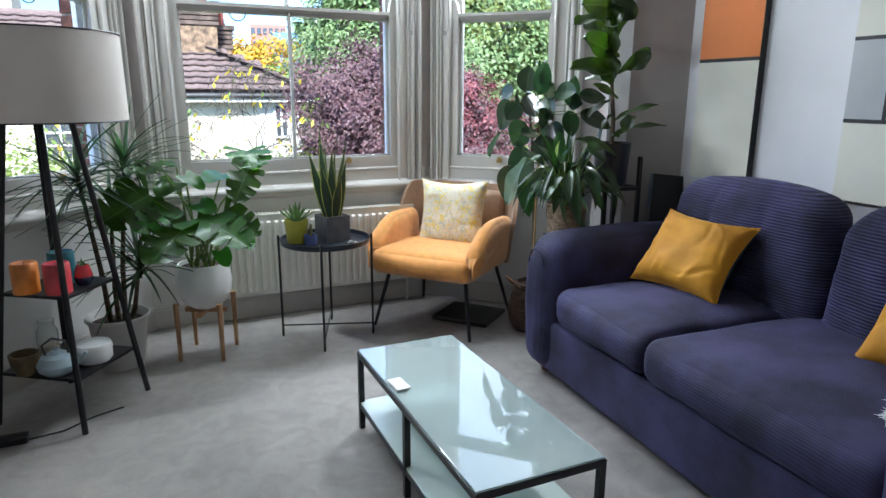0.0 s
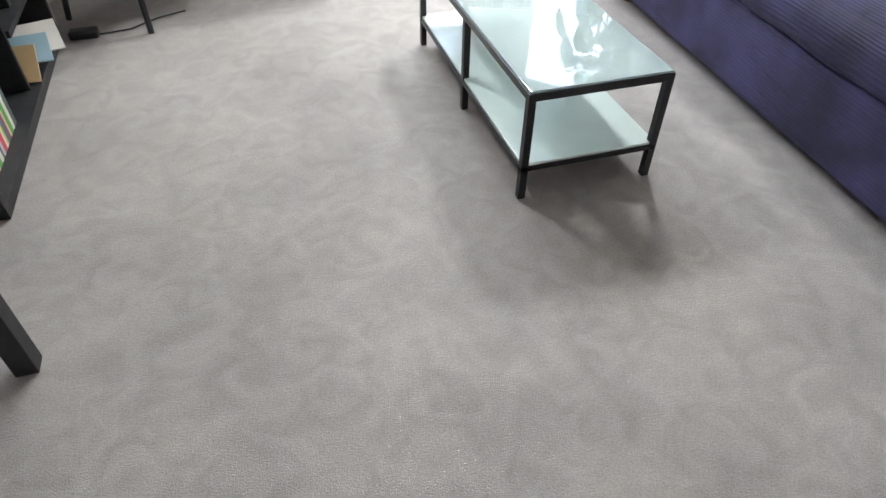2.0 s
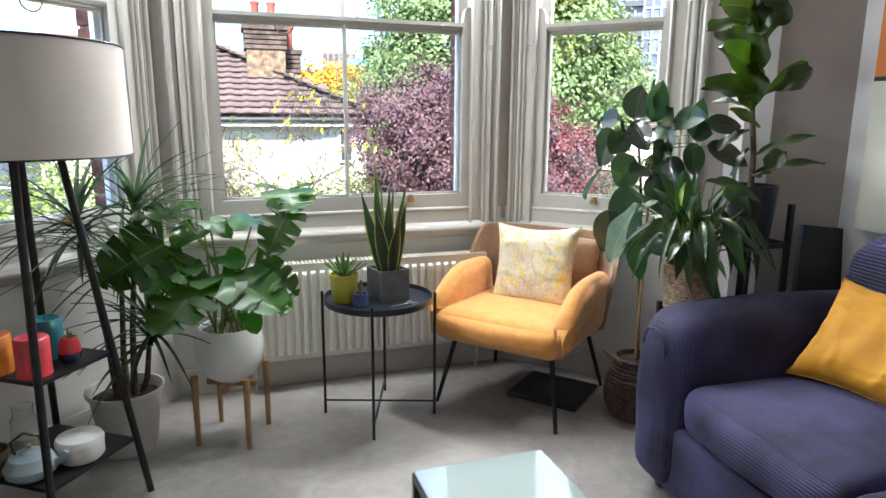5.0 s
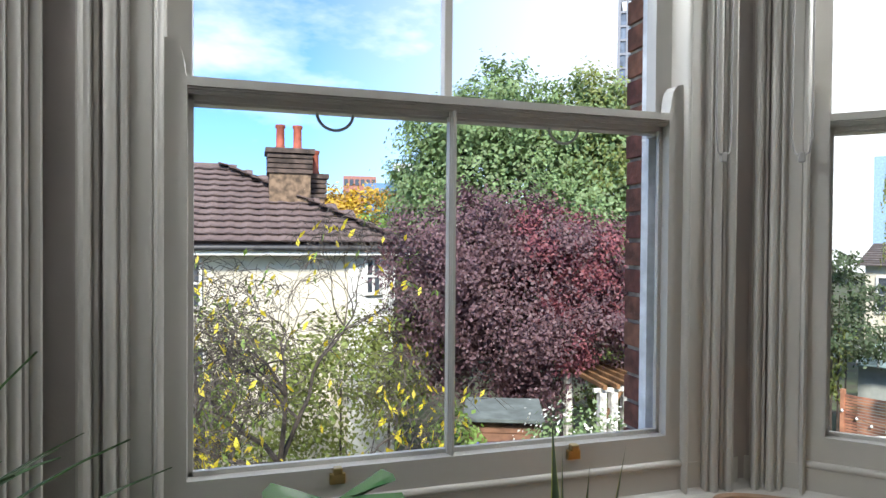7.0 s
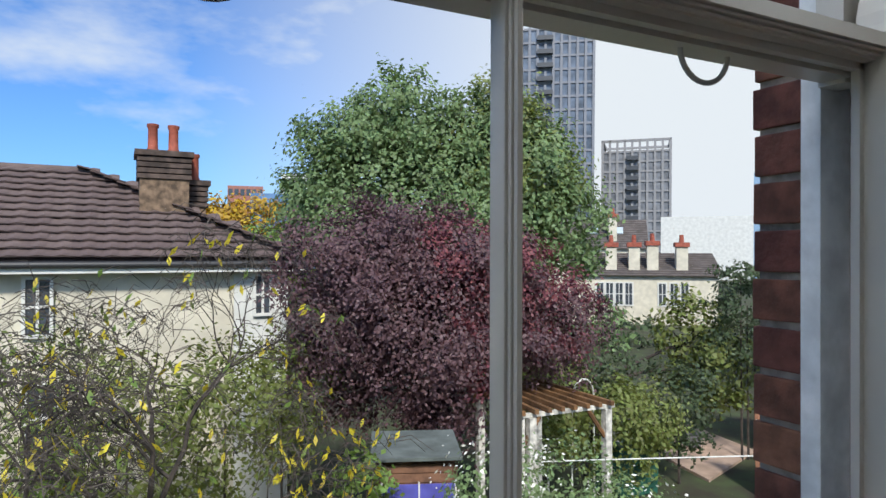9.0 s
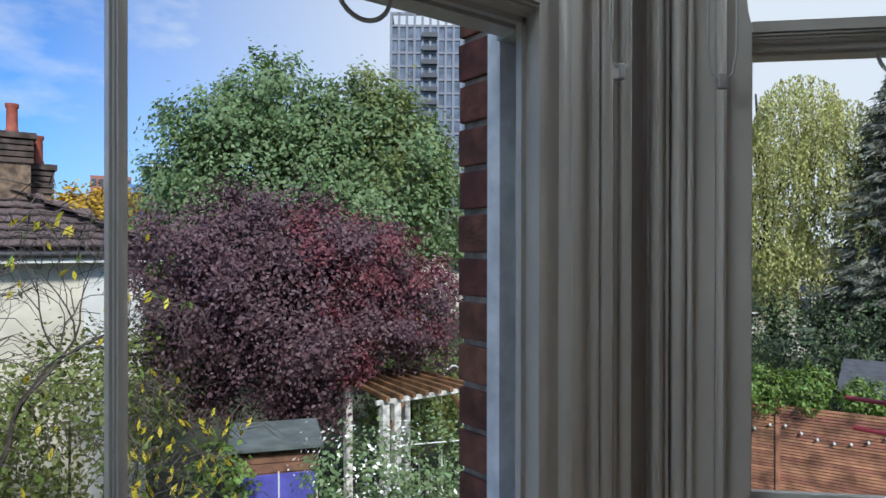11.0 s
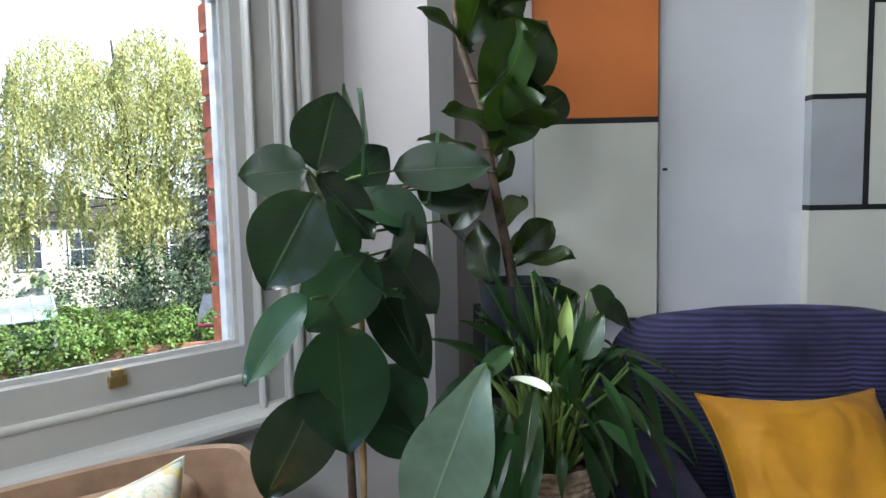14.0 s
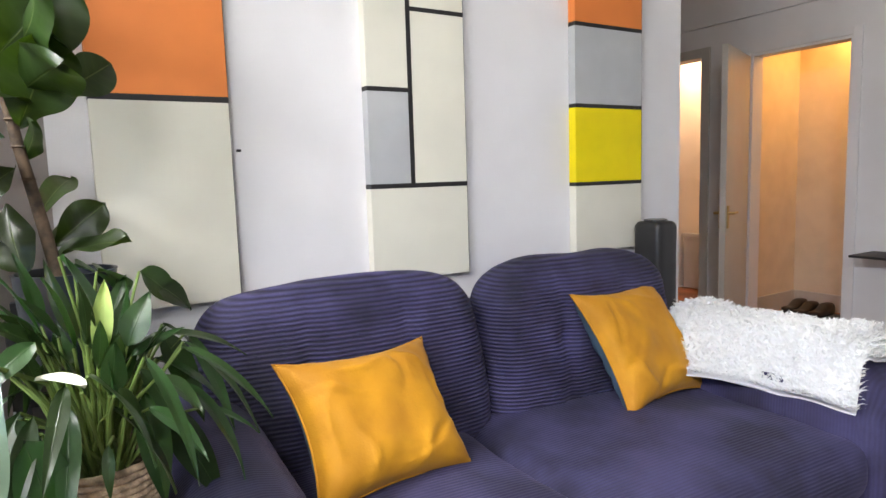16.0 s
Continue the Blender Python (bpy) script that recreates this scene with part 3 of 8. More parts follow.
def build_door():
    hinge = Vector((3.88, -1.48, 0))
    edge = Vector((3.64, -0.87, 0))
    a = math.atan2(edge.y - hinge.y, edge.x - hinge.x)
    d = thing("door_1", hinge, "open cream-painted wooden door hinged at the hall doorway", "door", rz=math.degrees(a))
    d["kind"] = "structure"
    panels = [(0, 0.655, -0.02, 0.02, 0.01, 1.97)]
    box_part("door_leaf", panels[0], trim_paint, d, bevel=0.004)
    for z0, z1 in ((0.2, 0.85), (1.05, 1.85)):
        boxes_part("door_panel", [(0.1, 0.55, -0.024, -0.0205, z0, z1)], trim_paint, d, bevel=0.001)
    bm = bmesh.new()
    bm_box(bm, 0.59, 0.63, -0.030, -0.0205, 0.78, 0.93, 0.002)
    bm_box(bm, 0.59, 0.63, 0.0205, 0.030, 0.78, 0.93, 0.002)
    from_bm("lock_plate", bm, brass, d)
    for s in (-1, 1):
        tube("door_handle", [(0.61, s * 0.028, 0.88), (0.61, s * 0.06, 0.88), (0.52, s * 0.063, 0.88)], 0.009, brass, d, "brass lever handle")


build_door()
rail = thing("towel_rail", (4.6, -3.07, 1.2), "chrome towel rail on the beige bathroom tiles", "rail")
chrome = mat("chrome", (0.75, 0.75, 0.76), 0.12, metal=1.0, vary=0.02)
tube("bar", [(-0.45, 0.06, 0), (0.5, 0.06, 0)], 0.012, chrome, rail)
for x in (-0.4, 0.45):
    tube("bracket", [(x, 0.0, 0), (x, 0.06, 0)], 0.01, chrome, rail)
bath = thing("bathtub", (4.65, -2.75, 0), "white bathtub along the bathroom wall", "bathtub")
boxes_part("rim", [(-0.5, 0.53, -0.31, -0.25, 0.5, 0.55), (-0.5, 0.53, 0.25, 0.31, 0.5, 0.55)], white_ceramic, bath, bevel=0.012)
box_part("side_panel", (-0.5, 0.53, 0.24, 0.28, 0.0, 0.5), white_ceramic, bath)
box_part("basin", (-0.5, 0.53, -0.24, 0.23, 0.05, 0.3), white_ceramic, bath)
box_part("wall_shelf", (2.3, 3.01, -1.499, -1.2, 0.615, 0.63), black_wood, None, bevel=0.002)
tagged(bpy.data.objects["wall_shelf"], "thin black shelf on the pale wall beside the hall doorway", "shelf")
tray = thing("boot_tray", (3.72, -2.05, 0.0), "black boot tray with dark shoes on the hall floor", "tray")
boxes_part("tray_base", [(-0.22, 0.2, -0.2, 0.2, 0.0, 0.02)], black_plastic, tray)
for i, (x, y) in enumerate(((-0.12, 0.0), (-0.02, 0.03), (0.1, -0.02))):
    rbox("shoe", (x, y, 0.075), (0.09, 0.27, 0.10), 0.035, black_plastic, tray, n=3, shape=lambda q: Vector((q.x, q.y, q.z * (1.0 if q.y < 0 else 0.55) - (0 if q.y < 0 else 0.02))))
switch = box_part("light_switch", (4.02, 4.1, -1.499, -1.49, 1.86, 1.9), white_plastic, None, bevel=0.003)
tagged(switch, "small pale ventilation plate on the wall above the bathroom door", "wall plate")

# ---- bay walls and windows ----
Z_SILL, Z_G0, Z_G1, Z_R1, Z_U1, Z_HEAD = 0.735, 0.89, 1.668, 1.698, 2.34, 2.40


def bay_frame(p0, p1):
    a, b = Vector((*p0, 0)), Vector((*p1, 0))
    x = (b - a).normalized()
    y = Vector((-x.y, x.x, 0))
    m = Matrix((x, y, Vector((0, 0, 1)))).transposed().to_4x4()
    m.translation = a
    return m, (b - a).length


def frame_box(bm, m, rows, bevel=0.0):
    for r in rows:
        bm_box(bm, *r, bevel=bevel, m=m)


def casing_strip(m, s0, s1, zz0, zz1, flip, e0=0.0, e1=0.0):
    """Upright mouldings between a sash and the bay's corner; flip: the sash is at s1."""
    w = s1 - s0

    def roll(u0, u1, base, high, n=6):
        return [(u0 + (u1 - u0) * (0.5 - 0.5 * math.cos(math.pi * k / n)), base - high * math.sin(math.pi * k / n)) for k in range(n + 1)]
    prof = [(0.0, 0.012)] + roll(0.0, 0.10, -0.002, 0.016) + [(0.115, -0.001), (0.12, -0.004), (0.345, -0.004), (0.35, -0.010)] + roll(0.36, 0.44, -0.010, 0.007) + [(0.45, -0.012)] + roll(0.46, 0.60, -0.012, 0.013) + [
        (0.61, 0.002), (0.635, 0.002), (0.64, -0.015), (0.675, -0.017), (0.68, -0.012)] + roll(0.70, 0.84, -0.012, 0.018) + [(0.845, -0.008), (0.87, -0.008), (0.875, 0.004), (0.88, 0.012)]
    pts = []
    for u, o in prof:
        s = s1 - u * w if flip else s0 + u * w
        pts.append((s, o))
    back = [(pts[-1][0], 0.06), (pts[0][0], 0.06)]
    ring = pts + back
    n = len(ring)
    v = [m @ Vector((s, o, z)) for z in (zz0, zz1) for s, o in ring]
    f = [(i, (i + 1) % n, (i + 1) % n + n, i + n) for i in range(n)] + [tuple(range(n)), tuple(range(n, 2 * n))]
    return v, f


def build_window(name, p0, p1, g0, g1, c0, c1, mullion, brick_sides, wlabel):
    """One sash window of the bay. g0, g1: the glass along the wall; c0, c1: the ends of its casing."""
    m, length = bay_frame(p0, p1)
    win = new(name)
    tagged(win, wlabel, "sash window", kind="structure")
    st = 0.042
    lo0, lo1 = g0 - st, (0.735 if name == "window_3" else g1 + st)
    bm = bmesh.new()
    # lower sash
    frame_box(bm, m, [(lo0, g0, 0.0, 0.042, Z_G0 - 0.07, Z_R1), (g1, lo1, 0.0, 0.042, Z_G0 - 0.07, Z_R1), (g0, g1, 0.0, 0.042, Z_G0 - 0.07, Z_G0), (g0, g1, -0.004, 0.045, Z_G1 + 0.012, Z_R1), (g0, g1, 0.001, 0.045, Z_G1 + 0.0075, Z_G1 + 0.0105), (g0, g1, 0.006, 0.045, Z_G1 + 0.003, Z_G1 + 0.006), (g0, g1, 0.012, 0.045, Z_G1, Z_G1 + 0.012)], 0.0)
    frame_box(bm, m, [(g0, g0 + 0.010, 0.028, 0.040, Z_G0, Z_G1), (g1 - 0.010, g1, 0.028, 0.040, Z_G0, Z_G1), (g0, g1, 0.028, 0.040, Z_G0, Z_G0 + 0.010), (g0, g1, 0.028, 0.040, Z_G1 - 0.010, Z_G1)])
    if mullion:
        frame_box(bm, m, [(mullion - 0.0085, mullion + 0.0085, 0.016, 0.042, Z_G0, Z_G1), (mullion - 0.0055, mullion + 0.0055, 0.010, 0.0155, Z_G0, Z_G1), (mullion - 0.003, mullion + 0.003, 0.003, 0.0095, Z_G0, Z_G1)], 0.0012)
    from_bm("lower_sash", bm, trim_paint, win)
    bm = bmesh.new()
    frame_box(bm, m, [(lo0, g0 + 0.005, 0.052, 0.092, Z_R1 - 0.05, Z_U1 + 0.05), (g1 - 0.005, lo1, 0.052, 0.092, Z_R1 - 0.05, Z_U1 + 0.05), (g0, g1, 0.052, 0.092, Z_U1, Z_U1 + 0.05), (g0, g1, 0.047, 0.088, 1.654, Z_R1 - 0.003)])
    if mullion:
        frame_box(bm, m, [(mullion - 0.010, mullion + 0.010, 0.056, 0.090, Z_R1 - 0.004, Z_U1)], 0.003)
    from_bm("upper_sash", bm, trim_paint, win)
    for z0, z1, o in ((Z_G0 + 0.002, Z_G1 - 0.002, 0.024), (Z_R1 - 0.002, Z_U1 - 0.002, 0.072)):
        cuts = [g0, mullion, g1] if mullion else [g0, g1]
        for a, b in zip(cuts[:-1], cuts[1:]):
            pane = mesh_object("pane", [m @ Vector(q) for q in ((a, o, z0), (b, o, z0), (b, o, z1), (a, o, z1))], [(0, 1, 2, 3)], glass, win)
            pane.visible_shadow = False
    # outer lining and box
    bm = bmesh.new()
    frame_box(bm, m, [(lo0 - 0.03, g0 - 0.004, 0.094, 0.125, 0.75, Z_HEAD), (g1 + 0.004, g1 + 0.10, 0.094, 0.125, 0.75, Z_HEAD), (g0, g1, 0.094, 0.125, Z_U1 + 0.02, Z_HEAD),
                      (lo0 - 0.03, lo1 + 0.03, 0.05, 0.20, 0.76, 0.815)])
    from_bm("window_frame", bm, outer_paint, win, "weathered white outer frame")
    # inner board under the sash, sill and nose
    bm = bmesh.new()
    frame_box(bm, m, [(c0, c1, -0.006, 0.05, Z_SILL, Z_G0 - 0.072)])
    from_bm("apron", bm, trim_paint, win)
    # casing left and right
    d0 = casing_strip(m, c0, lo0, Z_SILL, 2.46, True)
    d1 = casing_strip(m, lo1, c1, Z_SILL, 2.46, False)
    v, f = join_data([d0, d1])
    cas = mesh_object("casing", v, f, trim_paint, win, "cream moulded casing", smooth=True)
    bm = bmesh.new()
    bm.from_mesh(cas.data)
    bmesh.ops.recalc_face_normals(bm, faces=bm.faces[:])
    bm.to_mesh(cas.data)
    bm.free()
    cas.data.set_sharp_from_angle(angle=radians(38))
    # the bead that runs on below the sash
    tube("sash_bead", [m @ Vector((q, 0.0, Z_G0 - 0.073)) for q in (lo0 - 0.006, lo1 + 0.006)], 0.010, trim_paint, win, seg=12)
    for a, b, sg in ((lo0, g0, 1), (g1, lo1, -1)):
        far = b if sg > 0 else a
        near = a if sg > 0 else b
        wid = abs(b - a)
        ring = [(near, -0.002), (far, -0.002), (far - sg * wid * 0.12, 0.018), (far - sg * wid * 0.16, 0.036), (far - sg * wid * 0.30, 0.058), (far - sg * wid * 0.55, 0.071), (near, 0.075)]
        vv = [m @ Vector((q, o, Z_R1 + z)) for o in (0.002, 0.042) for q, z in ring]
        k = len(ring)
        hv = bmesh.new()
        hvs = [hv.verts.new(q) for q in vv]
        for q in [tuple(range(k)), tuple(range(k, 2 * k))] + [(i, (i + 1) % k, (i + 1) % k + k, i + k) for i in range(k)]:
            hv.faces.new([hvs[i] for i in q])
        from_bm("sash_horn", hv, trim_paint, win)
    bm = bmesh.new()
    frame_box(bm, m, [(lo0, lo1, -0.03, 0.05, Z_HEAD - 0.01, 2.46)], 0.004)
    from_bm("head_casing", bm, trim_paint, win)
    # catches and lift rings
    mids = ((g0 + mullion) / 2 + 0.02, (g1 + mullion) / 2 + 0.02) if mullion else ((g0 + g1) / 2,)
    for s in mids:
        bm = bmesh.new()
        bm_box(bm, s - 0.017, s + 0.017, -0.010, 0.002, Z_G0 - 0.033, Z_G0 - 0.010, 0.003, m=m)
        bm_box(bm, s - 0.010, s + 0.010, -0.016, 0.004, Z_G0 - 0.012, Z_G0 + 0.004, 0.004, m=m)
        from_bm("catch", bm, brass, win, "small worn brass sash catch")
        ring = [m @ Vector((s + 0.040 * math.cos(a), 0.064, 1.656 + 0.038 * math.sin(a))) for a in [math.pi + math.pi * k / 14 for k in range(15)]]
        tube("lift_ring", ring, 0.0034, mat("dull_grey_metal", (0.42, 0.42, 0.41), 0.6), win, seg=8)
    return m, win


def wall_box(name, m, rows, material):
    bm = bmesh.new()
    frame_box(bm, m, rows)
    ob = from_bm(name, bm, material)
    ob["kind"] = "structure"
    return ob


SEG = [(BAY[0], BAY[1]), (BAY[1], BAY[2]), (BAY[2], BAY[3])]
GL = [(1.032 - 0.683, 1.032 - 0.177), (0.251, 1.373), (0.177, 0.710)]
LO1 = 0.735
CS = [(1.032 - 0.928, 1.032 + 0.013), (0.033, 1.591), (-0.013, 0.928)]
NAMES = ["window_1", "window_2", "window_3"]
WL = ["narrow white sash window of the bay, shut, beside the floor lamp", "wide white sash window of the bay, shut, with a slim glazing bar",
      "narrow white sash window of the bay, shut, behind the armchair"]
FRAMES = []
for (p0, p1), (g0, g1), (c0, c1), nm, wl, mul in zip(SEG, GL, CS, NAMES, WL, (None, 0.811, None)):
    m, length = bay_frame(p0, p1)
    FRAMES.append((m, length, g0, g1))
    lo0, lo1 = g0 - 0.042, g1 + 0.042
    e0 = MIT if nm != "window_1" else 0.0
    e1 = MIT if nm != "window_3" else 0.0
    wall_piece("wall_under_window", p0, p1, -0.25, 0.70, 0.21, grey_paint, e0, e1)
    wall_piece("wall_over_window", p0, p1, 2.40, CEIL, 0.21, wall_paint, e0, e1)
    build_window(nm, p0, p1, g0, g1, c0, c1, mul, None, wl)
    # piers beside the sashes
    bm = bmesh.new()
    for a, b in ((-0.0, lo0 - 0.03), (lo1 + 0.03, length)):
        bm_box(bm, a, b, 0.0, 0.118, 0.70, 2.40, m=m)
    pr = from_bm("wall_pier", bm, taupe_wall)
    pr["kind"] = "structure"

# plain wall bands at the bay's ends keep the reveal


def offset_line(o, ext=0.0):
    """The bay's line moved inwards by o."""
    out = []
    n = len(BAY)
    for i, p in enumerate(BAY):
        p = Vector(p)
        dirs = []
        if i > 0:
            dirs.append((p - Vector(BAY[i - 1])).normalized())
        if i < n - 1:
            dirs.append((Vector(BAY[i + 1]) - p).normalized())
        nr = sum(((Vector((-d.y, d.x))) for d in dirs), Vector((0, 0))).normalized()
        k = 1 / max(0.3, nr.dot(Vector((-dirs[0].y, dirs[0].x))))
        out.append(tuple(p - nr * o * k))
    return out


def bay_band(name, prof, material, label=""):
    """A band round the bay from a profile of (inward, height) points."""
    rows = [offset_line(o) for o, z in prof]
    k = len(prof)
    verts = [(x, y, prof[j][1]) for j in range(k) for x, y in rows[j]]
    n = len(BAY)
    faces = []
    for j in range(k):
        j2 = (j + 1) % k
        for i in range(n - 1):
            faces.append((j * n + i, j * n + i + 1, j2 * n + i + 1, j2 * n + i))
    faces += [tuple(j * n for j in range(k)), tuple(j * n + n - 1 for j in range(k))[::-1]]
    bm = bmesh.new()
    vs = [bm.verts.new(v) for v in verts]
    for f in faces:
        bm.faces.new([vs[i] for i in f])
    ob = from_bm(name, bm, material, None, label)
    ob["kind"] = "structure"
    return ob


bay_band("window_sill", [(-0.05, 0.702), (0.030, 0.702), (0.042, 0.706), (0.049, 0.715), (0.050, 0.724), (0.045, 0.733), (0.034, 0.738), (0.020, 0.740), (0.012, 0.746), (-0.003, 0.762), (-0.05, 0.762)], trim_paint)
bay_band("sill_moulding", [(-0.01, 0.701), (0.026, 0.701), (0.020, 0.688), (0.008, 0.676), (-0.01, 0.676)], trim_paint)
bay_band("baseboard", [(-0.01, 0.0), (0.018, 0.0), (0.018, 0.10), (0.012, 0.118), (-0.01, 0.12)], trim_paint)
boxes_part("baseboard", [(2.862, 2.88, 0.53, 2.9, 0, 0.12), (-0.64, -0.622, -1.48, 2.9, 0, 0.12)], trim_paint)["kind"] = "structure"


def blind_cords():
    for i, (s, k) in enumerate(((1.49, 1), (0.115, 2))):
        m = FRAMES[k][0]
        c = thing("blind_cord", (0, 0, 0), "thin beaded blind cord looped down the window casing", "blind cord", "blind cords at the windows")
        pts = [m @ Vector((s + dx, -0.055, z)) for dx, z in ((-0.022, 2.5), (-0.022, 1.64), (-0.016, 1.60), (0, 1.585), (0.016, 1.60), (0.022, 1.64), (0.022, 2.5))]
        tube("loop", pts, 0.0022, mat("cord_grey", (0.35, 0.34, 0.33), 0.6), c, seg=6)
        bm = bmesh.new()
        bm_box(bm, s - 0.008, s + 0.008, -0.060, -0.047, 1.575, 1.60, 0.003, m=m)
        from_bm("cleat", bm, mat("cord_grey", (0.35, 0.34, 0.33)), c)


blind_cords()

# ---- things of the room ----


def build_radiator():
    r = thing("radiator", (1.2, 3.925, 0), "cream enamelled panel radiator with vertical ridges under the middle window", "radiator")
    w, z0, z1 = 0.58, 0.15, 0.60
    prof, x = [], -w
    while x < w:
        for dx, o in ((0.0, 0.0), (0.012, 0.0), (0.017, -0.011), (0.033, -0.011), (0.038, 0.0)):
            prof.append((x + dx, o))
        x += 0.04
    n = len(prof)
    zz = [(z0, 0.008), (z0 + 0.02, 0.0), (z0 + 0.03, 1.0), (z1 - 0.04, 1.0), (z1 - 0.03, 0.0), (z1, 0.0)]
    verts = [(px, -0.03 + (po * k if k > 0.5 else (0.008 if k else 0)), z) for z, k in zz for px, po in prof]
    faces = [(j * n + i, j * n + i + 1, (j + 1) * n + i + 1, (j + 1) * n + i) for j in range(len(zz) - 1) for i in range(n - 1)]
    mesh_object("front_panel", verts, faces, metal_paint, r)
    box_part("back_panel", (-w, w, 0.025, 0.04, z0, z1), metal_paint, r)
    boxes_part("side_cover", [(-w - 0.004, -w, -0.03, 0.04, z0, z1 + 0.004)], metal_paint, r)
    boxes_part("side_cover", [(w, w + 0.004, -0.03, 0.04, z0, z1 + 0.004)], metal_paint, r)
    boxes_part("top_grille", [(-w, w, -0.032, -0.024, z1, z1 + 0.006), (-w, w, 0.034, 0.042, z1, z1 + 0.006)] + [(-w + 0.0185 * i, -w + 0.0185 * i + 0.007, -0.024, 0.034, z1, z1 + 0.005) for i in range(63)], metal_paint, r, bevel=0)
    tube("valve", [(w - 0.03, 0.0, 0.16), (w - 0.03, 0.0, 0.10), (w - 0.03, 0.02, 0.0)], 0.009, white_plastic, r)
    tube("pipe", [(-w + 0.03, 0.0, 0.16), (-w + 0.03, 0.0, 0.0)], 0.008, white_plastic, r)


build_radiator()


def build_coffee_table():
    x0, x1, y0, y1, zt = 1.010, 1.402, 1.570, 2.540, 0.311
    cx, cy = (x0 + x1) / 2, (y0 + y1) / 2
    t = thing("coffee_table", (cx, cy, 0), "long low black steel coffee table with glass top and frosted shelf", "coffee table")
    hx, hy, b = (x1 - x0) / 2, (y1 - y0) / 2, 0.020
    boxes_part("top_frame", [(-hx, hx, -hy, -hy + b, zt - b, zt), (-hx, hx, hy - b, hy, zt - b, zt), (-hx, -hx + b, -hy + b, hy - b, zt - b, zt), (hx - b, hx, -hy + b, hy - b, zt - b, zt)], black_metal, t, bevel=0.001)
    boxes_part("lower_frame", [(-hx, hx, -hy, -hy + b, 0.088, 0.102), (-hx, hx, hy - b, hy, 0.088, 0.102), (-hx, -hx + b, -hy + b, hy - b, 0.088, 0.102), (hx - b, hx, -hy + b, hy - b, 0.088, 0.102)], black_metal, t, bevel=0.001)
    for x in (-hx + b / 2, hx - b / 2):
        for y in (-hy + b / 2, 0.0, hy - b / 2):
            box_part("leg", (x - b / 2, x + b / 2, y - b / 2, y + b / 2, 0.0, zt - b), black_metal, t, bevel=0.001)
    g = mat("table_glass", (0.66, 0.78, 0.78), 0.02, vary=0.0, trans=0.62, coat=0.5)
    bs = g.node_tree.nodes["Principled BSDF"]
    bs.inputs["IOR"].default_value = 1.7
    box_part("glass_top", (-hx + 0.004, hx - 0.004, -hy + 0.004, hy - 0.004, zt + 0.0005, zt + 0.007), g, t, "clear greenish glass", bevel=0.001)
    fr = mat("frosted_glass", (0.66, 0.76, 0.73), 0.22, vary=0.03, coat=0.6)
    box_part("glass_shelf", (-hx + 0.004, hx - 0.004, -hy + 0.004, hy - 0.004, 0.1025, 0.110), fr, t, "frosted pale green glass", bevel=0.001)
    c = thing("card", (1.043, 2.190, zt + 0.0072), "small white folded card lying on the glass table", "card", rz=4)
    box_part("sheet", (-0.022, 0.022, -0.045, 0.045, 0, 0.008), mat("card_white", (0.72, 0.72, 0.70), 0.5), c, bevel=0.002)
    box_part("sheet_lower", (-0.020, 0.026, -0.048, 0.040, 0.0082, 0.0105), mat("card_white", (0.72, 0.72, 0.70), 0.5), c, bevel=0.001)


build_coffee_table()


